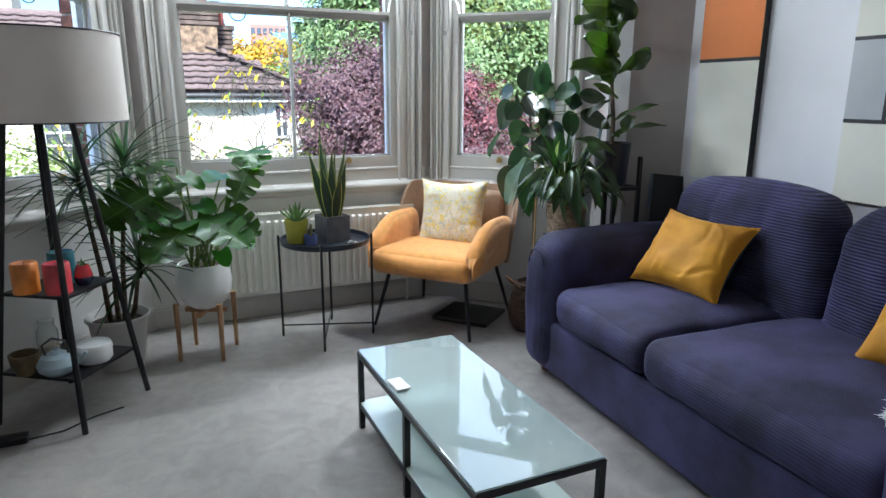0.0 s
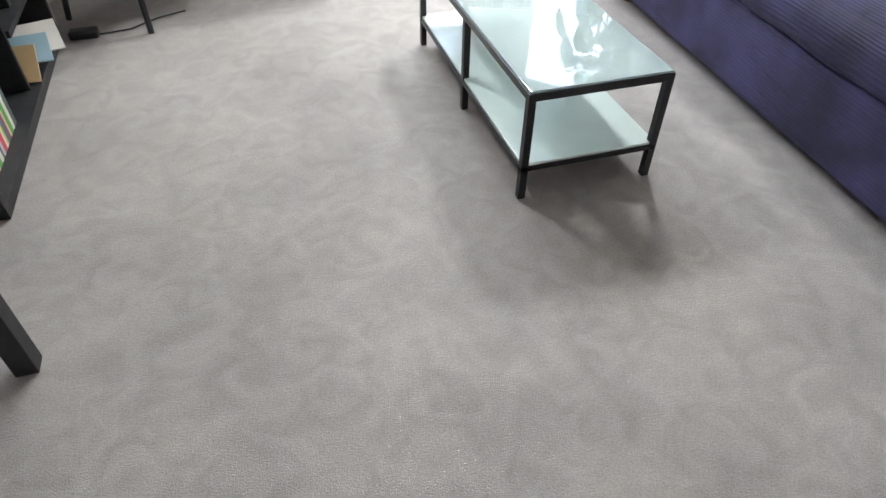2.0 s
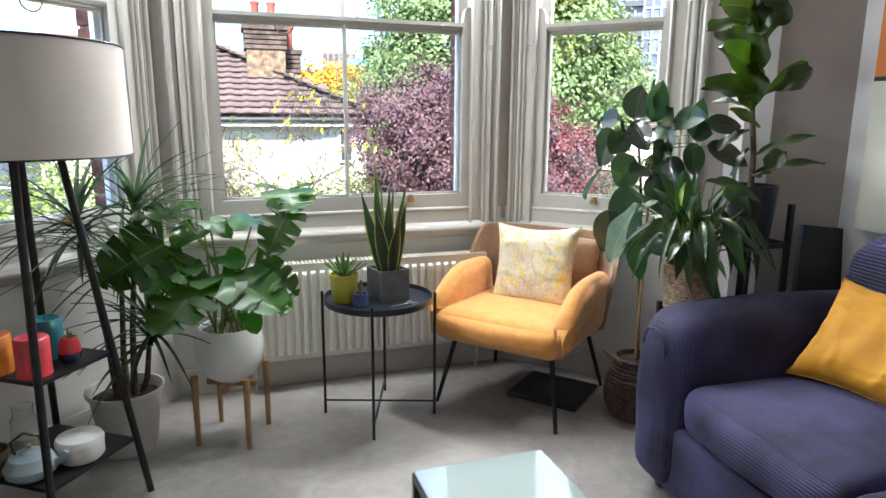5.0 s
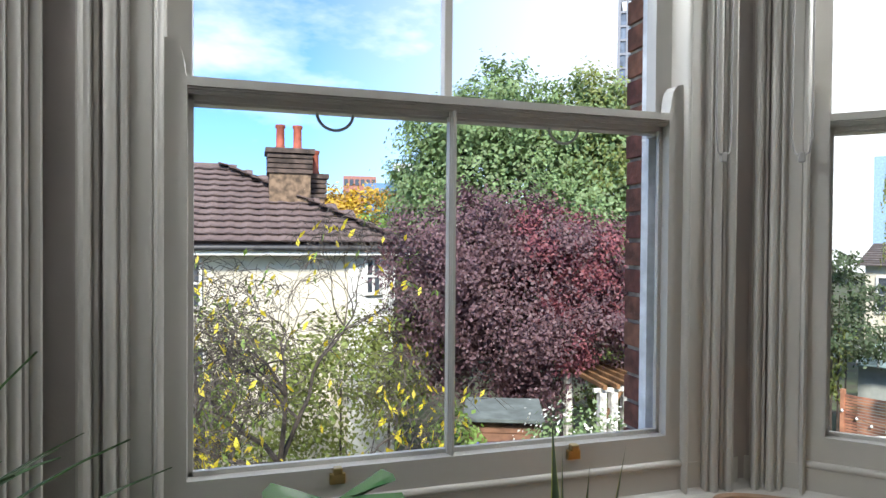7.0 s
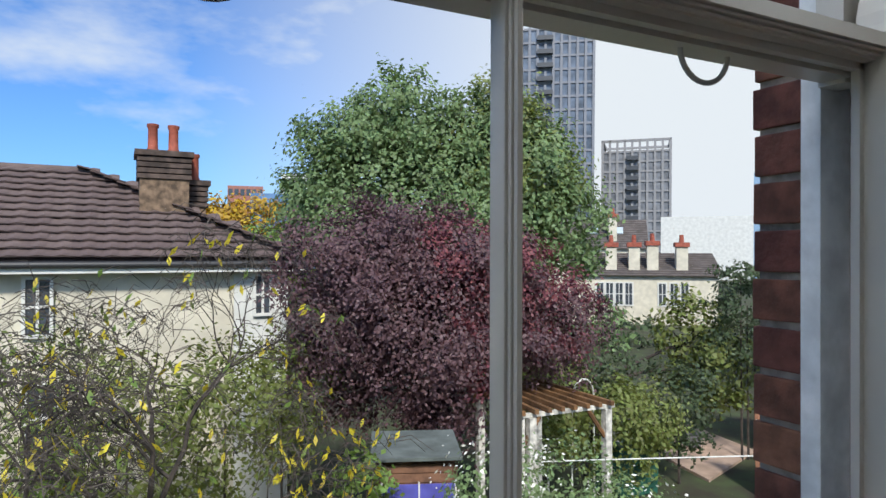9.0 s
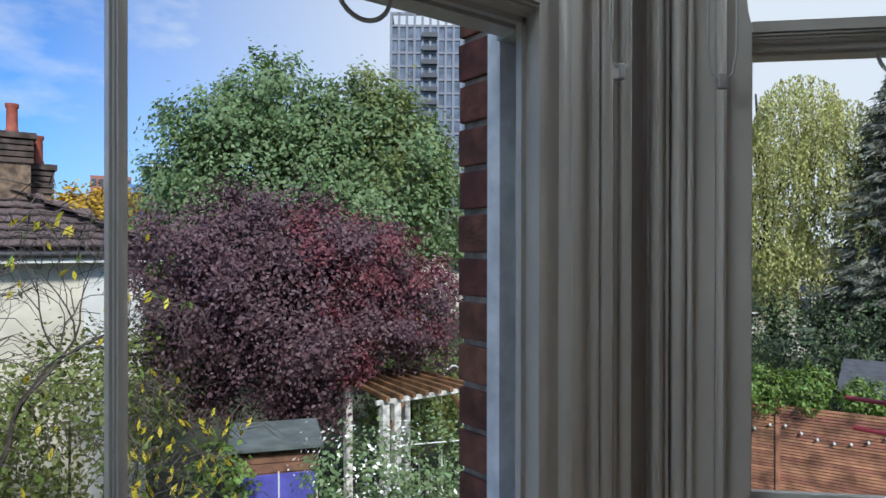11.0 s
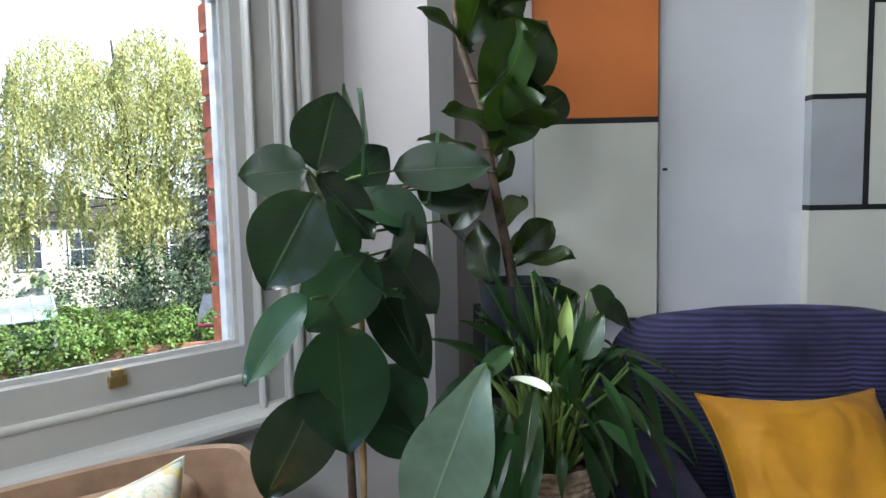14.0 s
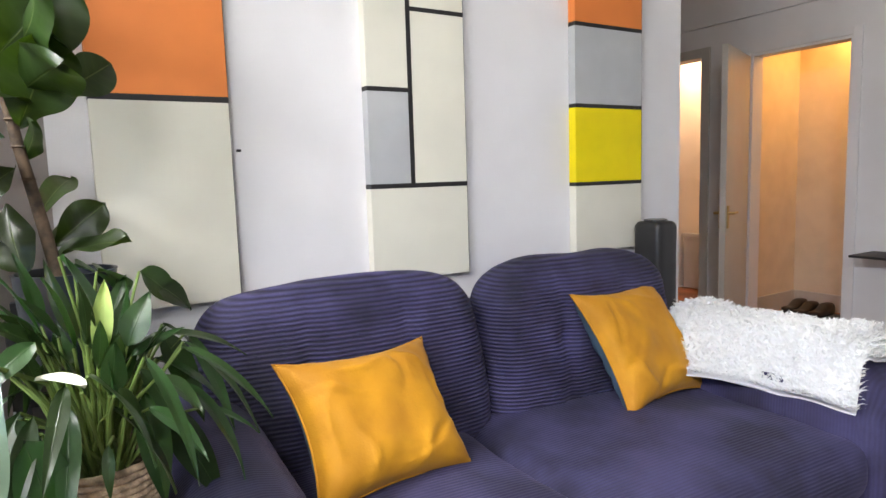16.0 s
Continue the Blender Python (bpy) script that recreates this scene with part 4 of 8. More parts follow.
def build_sofa():
    s = thing("sofa", (2.37, 1.80, 0), "dark purple-blue corduroy two-seat sofa with rounded arms, slightly worn", "sofa", rz=-3.4)
    Y0, Y1 = -0.90, 0.90
    rbox("base", (-0.045, 0.0, 0.165), (0.95, 1.80, 0.25), 0.03, cord_seat, s, n=8, wob=0.004)
    for y, sg in ((0.846, 1), (-0.81, -1)):
        def arm_shape(q):
            k = (q.x + 0.43) / 0.86
            return Vector((q.x + (0.02 if q.z > 0.2 else 0) * (1 - k), q.y + 0.012 * sg * max(0, q.z), q.z + 0.012 * math.sin(k * 3.1)))
        rbox("arm", (-0.058, y, 0.345), (0.995, 0.245, 0.61), 0.095, cord_side, s, puff=(0.01, 0.01, 0.012), n=10, wob=0.006, seed=sg, shape=arm_shape)
        tube("piping", [(-0.549, y + sgn * sg * w_, z_) for sgn, w_, z_ in ((-1, 0.050, 0.14), (-1, 0.062, 0.30), (-1, 0.060, 0.54), (-1, 0.04, 0.580), (0, 0, 0.592), (1, 0.04, 0.580), (1, 0.060, 0.54), (1, 0.062, 0.30), (1, 0.050, 0.14))], 0.004, suede, s)
    for (y0, y1), sd in (((-0.72, 0.118), 3), ((0.128, 0.715), 7)):
        rbox("seat_cushion", (-0.135, (y0 + y1) / 2, 0.365), (0.80, y1 - y0 + 0.02, 0.17), 0.062, cord_seat, s, puff=(0.02, 0.0, 0.032), n=12, wob=0.012, seed=sd)
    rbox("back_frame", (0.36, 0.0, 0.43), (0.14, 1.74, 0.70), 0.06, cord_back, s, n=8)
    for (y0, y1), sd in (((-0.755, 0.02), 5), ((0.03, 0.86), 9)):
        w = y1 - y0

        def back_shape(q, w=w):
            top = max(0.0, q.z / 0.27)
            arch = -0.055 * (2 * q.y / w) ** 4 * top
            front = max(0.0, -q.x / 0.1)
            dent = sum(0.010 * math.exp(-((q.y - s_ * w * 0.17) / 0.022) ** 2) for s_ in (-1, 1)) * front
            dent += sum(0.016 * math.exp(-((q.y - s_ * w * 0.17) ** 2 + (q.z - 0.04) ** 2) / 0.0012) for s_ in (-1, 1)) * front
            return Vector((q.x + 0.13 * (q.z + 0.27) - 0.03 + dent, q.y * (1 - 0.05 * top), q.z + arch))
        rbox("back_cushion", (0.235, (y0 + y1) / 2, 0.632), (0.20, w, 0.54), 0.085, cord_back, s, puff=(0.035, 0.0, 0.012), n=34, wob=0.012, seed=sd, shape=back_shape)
    for x, y in ((-0.46, 0.87), (-0.46, -0.85), (0.36, 0.87), (0.36, -0.85)):
        lathe("foot", [(0.018, 0.0), (0.024, 0.012), (0.020, 0.03), (0.026, 0.05)], brown_wood, s, "turned brown wooden foot", seg=16, c=(x, y, 0))


build_sofa()


def scatter_cushion(name, c, x_axis, z_axis, w, h, t, material, label, seed, wrinkle=0.008, back=None):
    """c: the middle; x_axis: along its bottom; z_axis: up its face."""
    x = Vector(x_axis).normalized()
    z = Vector(z_axis)
    z = (z - x * z.dot(x)).normalized()
    y = z.cross(x)
    if material is mustard and y.x > 0:
        x, y = -x, -y
    m = Matrix((x, y, z)).transposed().to_4x4()
    ob = thing(name, (0, 0, 0), label, "cushion", "mustard cushions on the sofa" if material is mustard else "")
    ob.matrix_world = Matrix.Translation(c) @ m
    v, f, k = pillow_data(w, h, t, wrinkle=wrinkle, seed=seed)
    n = 40
    half = len(f) // 2
    if back is None:
        mesh_object("cover", v, f, material, ob, smooth=True)
    else:
        mesh_object("front_cover", v[:k], f[:half], material, ob, smooth=True)
        mesh_object("back_cover", v[k:], [tuple(i - k for i in q) for q in f[half:]], back, ob, "slate blue back", smooth=True)
    rim = []
    for i in range(n):
        rim.append(i * (n + 1))
    rim += [n * (n + 1) + j for j in range(n)]
    rim += [(n - i) * (n + 1) + n for i in range(n)]
    rim += [n - j for j in range(n)]
    tube("seam", [v[i] for i in rim] + [v[rim[0]]], 0.0028, material, ob, seg=6)
    return ob


# near cushion: corners taken from where it leans on the back
scatter_cushion("scatter_cushion", (2.365, 2.277, 0.610), (0.05, -0.405, -0.012), (0.20, 0.02, 0.268), 0.43, 0.36, 0.15, mustard, "mustard yellow velvet cushion leaning in the sofa's corner", 2, 0.012, denim_back)
scatter_cushion("scatter_cushion", (2.40, 1.325, 0.630), (0.06, -0.40, 0.0), (0.20, 0.0, 0.31), 0.42, 0.41, 0.13, mustard, "mustard yellow velvet cushion with slate blue back beside the throw", 5, 0.011, denim_back)


def build_throw():
    t = thing("fluffy_throw", (2.12, 0.985, 0.0), "white shaggy fleece throw draped over the arm of the sofa", "throw", rz=-3.4)
    rng = random.Random(5)
    nx, ny = 26, 26
    base = []
    for i in range(nx + 1):
        for j in range(ny + 1):
            u, v = i / nx, j / ny
            x = -0.30 + 0.65 * u
            spill = max(0.0, min(1.0, (x + 0.02) / 0.25))
            if v < 0.58:
                y = -0.155 + 0.25 * v / 0.58
                z = 0.695 + 0.012 * math.sin(u * 7)
            else:
                k = (v - 0.58) / 0.42
                y = 0.115 + 0.035 * math.sin(k * 1.5) + 0.16 * spill * k
                z = 0.695 - (0.155 if spill > 0.5 else 0.16 - 0.01 * spill) * min(1.0, k * 1.35) ** 1.2
                z = max(z, 0.515 + 0.01 * spill)
            if v < 0.14:
                z -= 0.12 * (1 - v / 0.14) ** 1.4
                y -= 0.02 * (1 - v / 0.14)
            if u < 0.12:
                z -= 0.12 * (1 - u / 0.12) ** 1.3 * max(0.0, 1 - 1.5 * v)
            z += 0.02 * noise.noise(Vector((u * 4, v * 4, 0)))
            base.append(Vector((x, y, z)))
    faces = [(i * (ny + 1) + j, (i + 1) * (ny + 1) + j, (i + 1) * (ny + 1) + j + 1, i * (ny + 1) + j + 1) for i in range(nx) for j in range(ny)]
    thick = [p - Vector((0, 0, 0.012)) for p in base]
    k = len(base)
    sides = []
    ring = [i * (ny + 1) for i in range(nx)] + [nx * (ny + 1) + j for j in range(ny)] + [(nx - i) * (ny + 1) + ny for i in range(nx)] + [ny - j for j in range(ny)]
    for a, b in zip(ring, ring[1:] + ring[:1]):
        sides.append((a, b, b + k, a + k))
    mesh_object("backing", base + thick, faces + [tuple(i + k for i in q[::-1]) for q in faces] + sides, fur, t, smooth=True)
    verts, fs = [], []
    for _ in range(15000):
        i, j = rng.random() * nx, rng.random() * ny
        i0, j0 = min(int(i), nx - 1), min(int(j), ny - 1)
        a = base[i0 * (ny + 1) + j0].lerp(base[(i0 + 1) * (ny + 1) + j0], i - i0)
        b = base[i0 * (ny + 1) + j0 + 1].lerp(base[(i0 + 1) * (ny + 1) + j0 + 1], i - i0)
        p = a.lerp(b, j - j0)
        ang = rng.random() * TAU
        out = Vector((math.cos(ang) * 0.7 - 0.2 * (i < 3), math.sin(ang) * 0.7, 0.55 + 0.4 * rng.random())).normalized()
        ln = 0.018 + 0.020 * rng.random()
        side = out.cross(Vector((rng.random() - 0.5, rng.random() - 0.5, 1))).normalized() * 0.0030
        o = len(verts)
        curl = Vector((rng.random() - 0.5, rng.random() - 0.5, -0.5)) * 0.014
        verts += [p - side, p + side, p + out * ln * 0.6 + side, p + out * ln * 0.6 - side, p + out * ln + curl]
        fs += [(o, o + 1, o + 2, o + 3), (o + 3, o + 2, o + 4)]
    mesh_object("shag", verts, fs, fur, t, "long tangled white pile")


build_throw()


def build_armchair():
    ang = -50.3
    a = thing("armchair", (1.825, 3.545, 0), "orange-yellow felt armchair with a brown shell and black steel legs", "armchair", rz=ang)
    # local +y points to the back
    for sx in (-1, 1):
        tube("front_leg", [(sx * 0.225, -0.215, 0.315), (sx * 0.286, -0.286, 0.0)], [0.011, 0.009], black_metal, a)
        tube("back_leg", [(sx * 0.225, 0.20, 0.315), (sx * 0.286, 0.29, 0.0)], [0.011, 0.009], black_metal, a)
    boxes_part("frame_rail", [(-0.22, 0.22, -0.22, -0.20, 0.29, 0.31), (-0.22, 0.22, 0.19, 0.21, 0.29, 0.31), (-0.23, -0.21, -0.20, 0.19, 0.29, 0.31), (0.21, 0.23, -0.20, 0.19, 0.29, 0.31)], black_metal, a)
    rbox("seat", (0, -0.045, 0.375), (0.60, 0.57, 0.135), 0.055, orange_felt, a, puff=(0.0, 0.03, 0.014), n=10)
    # shell wraps the back and sides
    n, k = 40, 8
    outer, inner = [], []
    for layer, off in (("o", 0.0), ("i", -0.022)):
        for i in range(n + 1):
            th = radians(8 + 164 * i / n)
            c, s_ = math.cos(th), math.sin(th)
            px = 0.335 * (1 if c > 0 else -1) * abs(c) ** 0.66
            py = 0.03 + 0.265 * (1 if s_ > 0 else -1) * abs(s_) ** 0.55
            h_top = 0.745 - 0.16 * max(0.0, (abs(i / n - 0.5) - 0.33) / 0.17) ** 2
            for j in range(k + 1):
                z = 0.335 + (h_top - 0.335) * j / k
                lean = 1 + 0.12 * (j / k)
                (outer if layer == "o" else inner).append(Vector((px * (lean if abs(c) > .3 else 1.02) + (off * c), py * lean + off * s_, z)))
    kk = k + 1
    faces = []
    N = len(outer)
    for i in range(n):
        for j in range(k):
            q = (i * kk + j, (i + 1) * kk + j, (i + 1) * kk + j + 1, i * kk + j + 1)
            faces.append(q)
            faces.append(tuple(N + x for x in q[::-1]))
        faces.append((i * kk + k, (i + 1) * kk + k, N + (i + 1) * kk + k, N + i * kk + k))
        faces.append((i * kk, N + i * kk, N + (i + 1) * kk, (i + 1) * kk))
    for i in (0, n):
        for j in range(k):
            q = (i * kk + j, i * kk + j + 1, N + i * kk + j + 1, N + i * kk + j)
            faces.append(q if i == 0 else q[::-1])
    mesh_object("shell_back", outer + inner, faces, brown_shell, a, "brown felt outer shell", smooth=True, auto=50)
    rbox("back_pad", (0, 0.245, 0.56), (0.50, 0.055, 0.30), 0.026, brown_shell, a, puff=(0, 0.02, 0.01), n=8, m=Matrix.Rotation(radians(-9), 4, "X"))
    for sx in (-1, 1):
        def arm_shape(q):
            fr = max(0.0, (-q.y + 0.02) / 0.27)
            drop = 0.14 * fr ** 2 if q.z > 0 else 0
            return Vector((q.x + sx * 0.06 * (q.z + 0.14), q.y, q.z - drop))
        rbox("arm", (sx * 0.280, -0.055, 0.462), (0.085, 0.49, 0.26), 0.042, orange_felt, a, puff=(0.012, 0.01, 0.01), n=9, shape=arm_shape)
    cm = a.matrix_world
    c = cm @ Vector((0.0, 0.10, 0.585))
    rot = cm.to_3x3()
    pat = mat("floral_cloth", (0.66, 0.61, 0.48), 0.85, vary=0.04, scale=4, bump=0.2, bscale=200)
    nt = pat.node_tree
    b = nt.nodes["Principled BSDF"]
    tc = nt.nodes.new("ShaderNodeTexCoord")
    base_col = b.inputs["Base Color"].links[0].from_socket
    for sc, lo, hi, col, seed in ((26, 0.55, 0.60, (0.72, 0.58, 0.16), 0), (34, 0.57, 0.62, (0.48, 0.50, 0.42), 3), (40, 0.60, 0.64, (0.60, 0.46, 0.24), 7)):
        mp = nt.nodes.new("ShaderNodeMapping")
        mp.inputs["Location"].default_value = (seed, seed, seed)
        nn = nt.nodes.new("ShaderNodeTexNoise")
        nn.inputs["Scale"].default_value, nn.inputs["Detail"].default_value, nn.inputs["Distortion"].default_value = sc, 2, 1.2
        mr = nt.nodes.new("ShaderNodeMapRange")
        mr.inputs[1].default_value, mr.inputs[2].default_value = lo, hi
        mx = nt.nodes.new("ShaderNodeMix")
        mx.data_type = "RGBA"
        mx.inputs[7].default_value = (*col, 1)
        nt.links.new(tc.outputs["Object"], mp.inputs[0])
        nt.links.new(mp.outputs[0], nn.inputs[0])
        nt.links.new(nn.outputs[0], mr.inputs[0])
        nt.links.new(mr.outputs[0], mx.inputs[0])
        nt.links.new(base_col, mx.inputs[6])
        base_col = mx.outputs[2]
    nt.links.new(base_col, b.inputs["Base Color"])
    scatter_cushion("patterned_cushion", tuple(c), rot @ Vector((1, 0, 0.04)), rot @ Vector((0.0, 0.28, 1)), 0.42, 0.40, 0.13, pat, "cream cushion with small yellow floral pattern, on the armchair", 4, 0.008)


build_armchair()


def build_tray_table():
    t = thing("tray_table", (1.15, 3.545, 0), "small round black metal tray table with four thin legs", "side table", rz=-108.8)
    R = 0.228
    lathe("tray", [(0.0, 0.505), (R - 0.006, 0.505), (R - 0.001, 0.510), (R, 0.532), (R - 0.004, 0.532), (R - 0.006, 0.513), (0.0, 0.512)], mat("tray_blueblack", (0.022, 0.028, 0.04), 0.3, metal=0.4), t, seg=48)
    for k in range(4):
        a = TAU * k / 4
        x, y = 0.236 * math.cos(a), 0.236 * math.sin(a)
        tube("leg", [(x, y, 0.0), (x, y, 0.545)], 0.0062, black_metal, t)
        tube("brace", [(0.0, 0.0, 0.055 + 0.004 * (k % 2)), (x, y, 0.055 + 0.004 * (k % 2))], 0.0045, black_metal, t, seg=8)
    # grey cube planter with the snake plant
    p = thing("square_planter", (1.195, 3.560, 0.513), "square slate-grey planter holding a snake plant on the tray table", "planter", rz=14)
    grey = mat("slate_grey", (0.115, 0.115, 0.125), 0.6, vary=0.12, scale=20, bump=0.15)
    h = 0.066
    boxes_part("pot", [(-h, h, -h, -h + 0.006, 0, 0.13), (-h, h, h - 0.006, h, 0, 0.13), (-h, -h + 0.006, -h + 0.006, h - 0.006, 0, 0.13), (h - 0.006, h, -h + 0.006, h - 0.006, 0, 0.13), (-h + 0.006, h - 0.006, -h + 0.006, h - 0.006, 0, 0.02)], grey, p, bevel=0.001)
    box_part("soil", (-h + 0.006, h - 0.006, -h + 0.006, h - 0.006, 0.08, 0.115), soil, p, bevel=0)
    rng = random.Random(3)
    for k, (dx, dy, tx, ty, hh, w) in enumerate(((-0.03, 0.0, -0.115, 0.01, 0.295, 0.05), (-0.015, 0.015, -0.04, 0.03, 0.39, 0.052), (0.0, -0.01, 0.012, 0.0, 0.30, 0.055), (0.03, 0.0, 0.10, 0.0, 0.34, 0.045), (0.02, 0.02, 0.055, 0.04, 0.31, 0.045),
                                                 (-0.02, -0.02, -0.07, -0.03, 0.24, 0.05), (0.025, -0.02, 0.07, -0.04, 0.25, 0.045), (0.0, 0.03, 0.0, 0.05, 0.34, 0.05), (0.005, -0.03, 0.035, -0.05, 0.2, 0.05))):
        wv, n = [], 12
        hh, w = hh * 1.2, w * 1.1
        face = rng.uniform(-0.5, 0.5)
        cols = (-1, -0.80, 0, 0.80, 1)
        fm = []
        for i in range(n + 1):
            u = i / n
            ww = w / 2 * (0.55 + 0.45 * math.sin(math.pi * min(1, u * 1.3))) * (1 - max(0, (u - 0.62) / 0.38) ** 1.6)
            tw = face + 0.5 * u
            cx, cy = dx + (tx - dx) * u ** 1.2, dy + (ty - dy) * u ** 1.2
            for c in cols:
                e = c * ww
                cup = 0.25 * abs(c) * ww
                wv.append(Vector((cx + e * math.cos(tw) - cup * math.sin(tw), cy + e * math.sin(tw) + cup * math.cos(tw), 0.11 + hh * u)))
        fs = []
        for i in range(n):
            for j in range(4):
                q = i * 5 + j
                fs.append((q, q + 1, q + 6, q + 5))
                fm.append(1 if j in (0, 3) else 0)
        mesh_object("leaf", wv, fs, None, p, smooth=True, mats=[snake_green, snake_edge], face_mats=fm)
    # yellow pot with a succulent
    y = thing("yellow_pot", (1.010, 3.560, 0.513), "yellow glazed pot with a spiky succulent on the tray table", "plant pot")
    lathe("pot", [(0.0, 0.0), (0.046, 0.0), (0.049, 0.005), (0.060, 0.115), (0.0605, 0.118), (0.056, 0.118), (0.054, 0.09), (0.0, 0.09)], mat("yellow_glaze", (0.55, 0.50, 0.06), 0.35, coat=0.3, vary=0.08), y, seg=32)
    lathe("soil", [(0.0, 0.1), (0.054, 0.098)], soil, y, seg=20)
    succulent(y, (0, 0, 0.10), 26, 0.10, 0.022, 2)
    b = thing("blue_cactus_pot", (1.060, 3.475, 0.513), "small blue pot with a thin cactus on the tray table", "plant pot")
    lathe("pot", [(0.0, 0.0), (0.027, 0.0), (0.032, 0.004), (0.031, 0.052), (0.026, 0.052), (0.026, 0.04), (0.0, 0.04)], mat("blue_glaze", (0.06, 0.085, 0.22), 0.35, coat=0.3), b, seg=24)
    tube("cactus", [(0, 0, 0.035), (0.002, 0, 0.07), (0.004, 0.0, 0.105)], [0.009, 0.010, 0.005], mat("cactus_green", (0.13, 0.14, 0.05), 0.7, bump=0.5), b)
    sc = thing("scissors", (1.215, 3.425, 0.5155), "small silver scissors lying on the tray table", "scissors", rz=20)
    v, f = join_data([tube_data([(-0.05, 0, 0), (0.05, 0.006, 0)], [0.001, 0.003], 6), tube_data([(-0.05, 0.004, 0.001), (0.05, -0.006, 0.001)], [0.001, 0.003], 6),
                      tube_data([(0.055 + 0.014 * math.cos(q), 0.018 + 0.011 * math.sin(q), 0) for q in [TAU * i / 12 for i in range(13)]], 0.0022, 6), tube_data([(0.055 + 0.014 * math.cos(q), -0.018 + 0.011 * math.sin(q), 0) for q in [TAU * i / 12 for i in range(13)]], 0.0022, 6)])
    mesh_object("blades", v, f, chrome, sc, smooth=True)


def succulent(parent, at, count, length, width, seed, material=None):
    rng = random.Random(seed)
    parts = []
    for k in range(count):
        az = k * 2.4
        el = radians(20 + 62 * (k / count))
        d = Vector((math.cos(az) * math.cos(el), math.sin(az) * math.cos(el), math.sin(el)))
        ln = length * (0.7 + 0.4 * rng.random())
        v, f = leaf_data(ln, width, bend=-0.15, fold=0.5, n=5, shape="lance")
        m = aim(Vector(at), Vector(at) + d * ln)
        parts.append(([m @ p for p in v], f))
    v, f = join_data(parts)
    return mesh_object("leaves", v, f, material or succulent_green, parent, smooth=True)


build_tray_table()


def build_monstera():
    st = thing("plant_stand", (0.55, 3.537, 0), "beech plant stand with four round legs holding a white bowl planter", "plant stand", rz=21)
    for sx, sy in ((-1, -1), (1, -1), (1, 1), (-1, 1)):
        tube("leg", [(sx * 0.102, sy * 0.102, 0.0), (sx * 0.102, sy * 0.102, 0.285)], [0.010, 0.0135], beech, st)
    boxes_part("cross_brace", [(-0.1, 0.1, -0.011, 0.011, 0.215, 0.238), (-0.011, 0.011, -0.1, -0.012, 0.215, 0.238), (-0.011, 0.011, 0.012, 0.1, 0.215, 0.238)], beech, st)
    st.rotation_euler = Euler((0, 0, radians(66)))
    p = thing("bowl_planter", (0.55, 3.537, 0.24), "white faceted ceramic bowl planter with a monstera, on the beech stand", "planter")
    lathe("bowl", [(0.0, 0.0), (0.055, 0.002), (0.095, 0.03), (0.125, 0.08), (0.133, 0.13), (0.122, 0.195), (0.112, 0.222), (0.106, 0.222), (0.112, 0.19), (0.118, 0.15), (0.0, 0.15)], white_ceramic, p, seg=14)
    lathe("soil", [(0.0, 0.205), (0.108, 0.2)], soil, p, seg=24)
    plant = thing("monstera_plant", (0.55, 3.537, 0.44), "leafy green monstera with large split leaves, lit through by the window", "potted plant")
    c = Vector((0.55, 3.537, 0.44))
    # base and tip of each leaf, its width, the way its face looks
    rows = [((0.80, 3.62, 0.975), (0.815, 3.50, 0.895), 0.21, (0, -0.35, 1)), ((0.784, 3.5, 0.899), (0.701, 3.4, 0.757), 0.16, (0.2, -0.8, 0.6)), ((0.666, 3.52, 0.88), (0.588, 3.42, 0.85), 0.14, (0, -0.3, 1)),
            ((0.656, 3.45, 0.71), (0.792, 3.38, 0.605), 0.17, (0.2, -0.75, 0.6)), ((0.54, 3.4, 0.7), (0.737, 3.26, 0.575), 0.24, (0.1, -0.55, 0.8)), ((0.507, 3.38, 0.679), (0.331, 3.24, 0.548), 0.26, (-0.2, -0.55, 0.8)),
            ((0.506, 3.5, 0.881), (0.582, 3.45, 0.816), 0.1, (0, -0.3, 1)), ((0.555, 3.45, 0.758), (0.618, 3.4, 0.715), 0.11, (0, -0.5, 0.9)), ((0.412, 3.45, 0.922), (0.273, 3.4, 0.907), 0.15, (-0.1, -0.35, 1)),
            ((0.353, 3.45, 0.809), (0.155, 3.38, 0.707), 0.24, (-0.3, -0.9, 0.3)), ((0.458, 3.5, 0.853), (0.379, 3.44, 0.8), 0.13, (-0.1, -0.5, 0.9)), ((0.421, 3.42, 0.753), (0.288, 3.34, 0.669), 0.15, (-0.2, -0.8, 0.5)),
            ((0.476, 3.6, 0.918), (0.405, 3.55, 0.927), 0.12, (0, -0.3, 1)), ((0.628, 3.42, 0.536), (0.652, 3.38, 0.464), 0.08, (0, -0.8, 0.5)), ((0.734, 3.48, 0.677), (0.786, 3.45, 0.532), 0.05, (0, -0.8, 0.5))]
    for k, (b0, tip, width, up) in enumerate(rows):
        b0, tip = Vector(b0), Vector(tip)
        leaf("leaf", b0, tip, width, monstera_green, plant, up=up, bend=0.22, fold=0.10, n=24 if width > 0.14 else 16, shape="heart", wave=0.03, seed=k, cuts=1 if width > 0.14 else 0)
        root = c + Vector((0.05 * math.cos(k * 2.4), 0.05 * math.sin(k * 2.4), 0))
        tube("stalk", [local(plant, q) for q in (root, root.lerp(b0, 0.5) + Vector((0, 0, 0.06)), b0)], [0.006, 0.005, 0.0035], stem_green, plant, seg=7)


build_monstera()


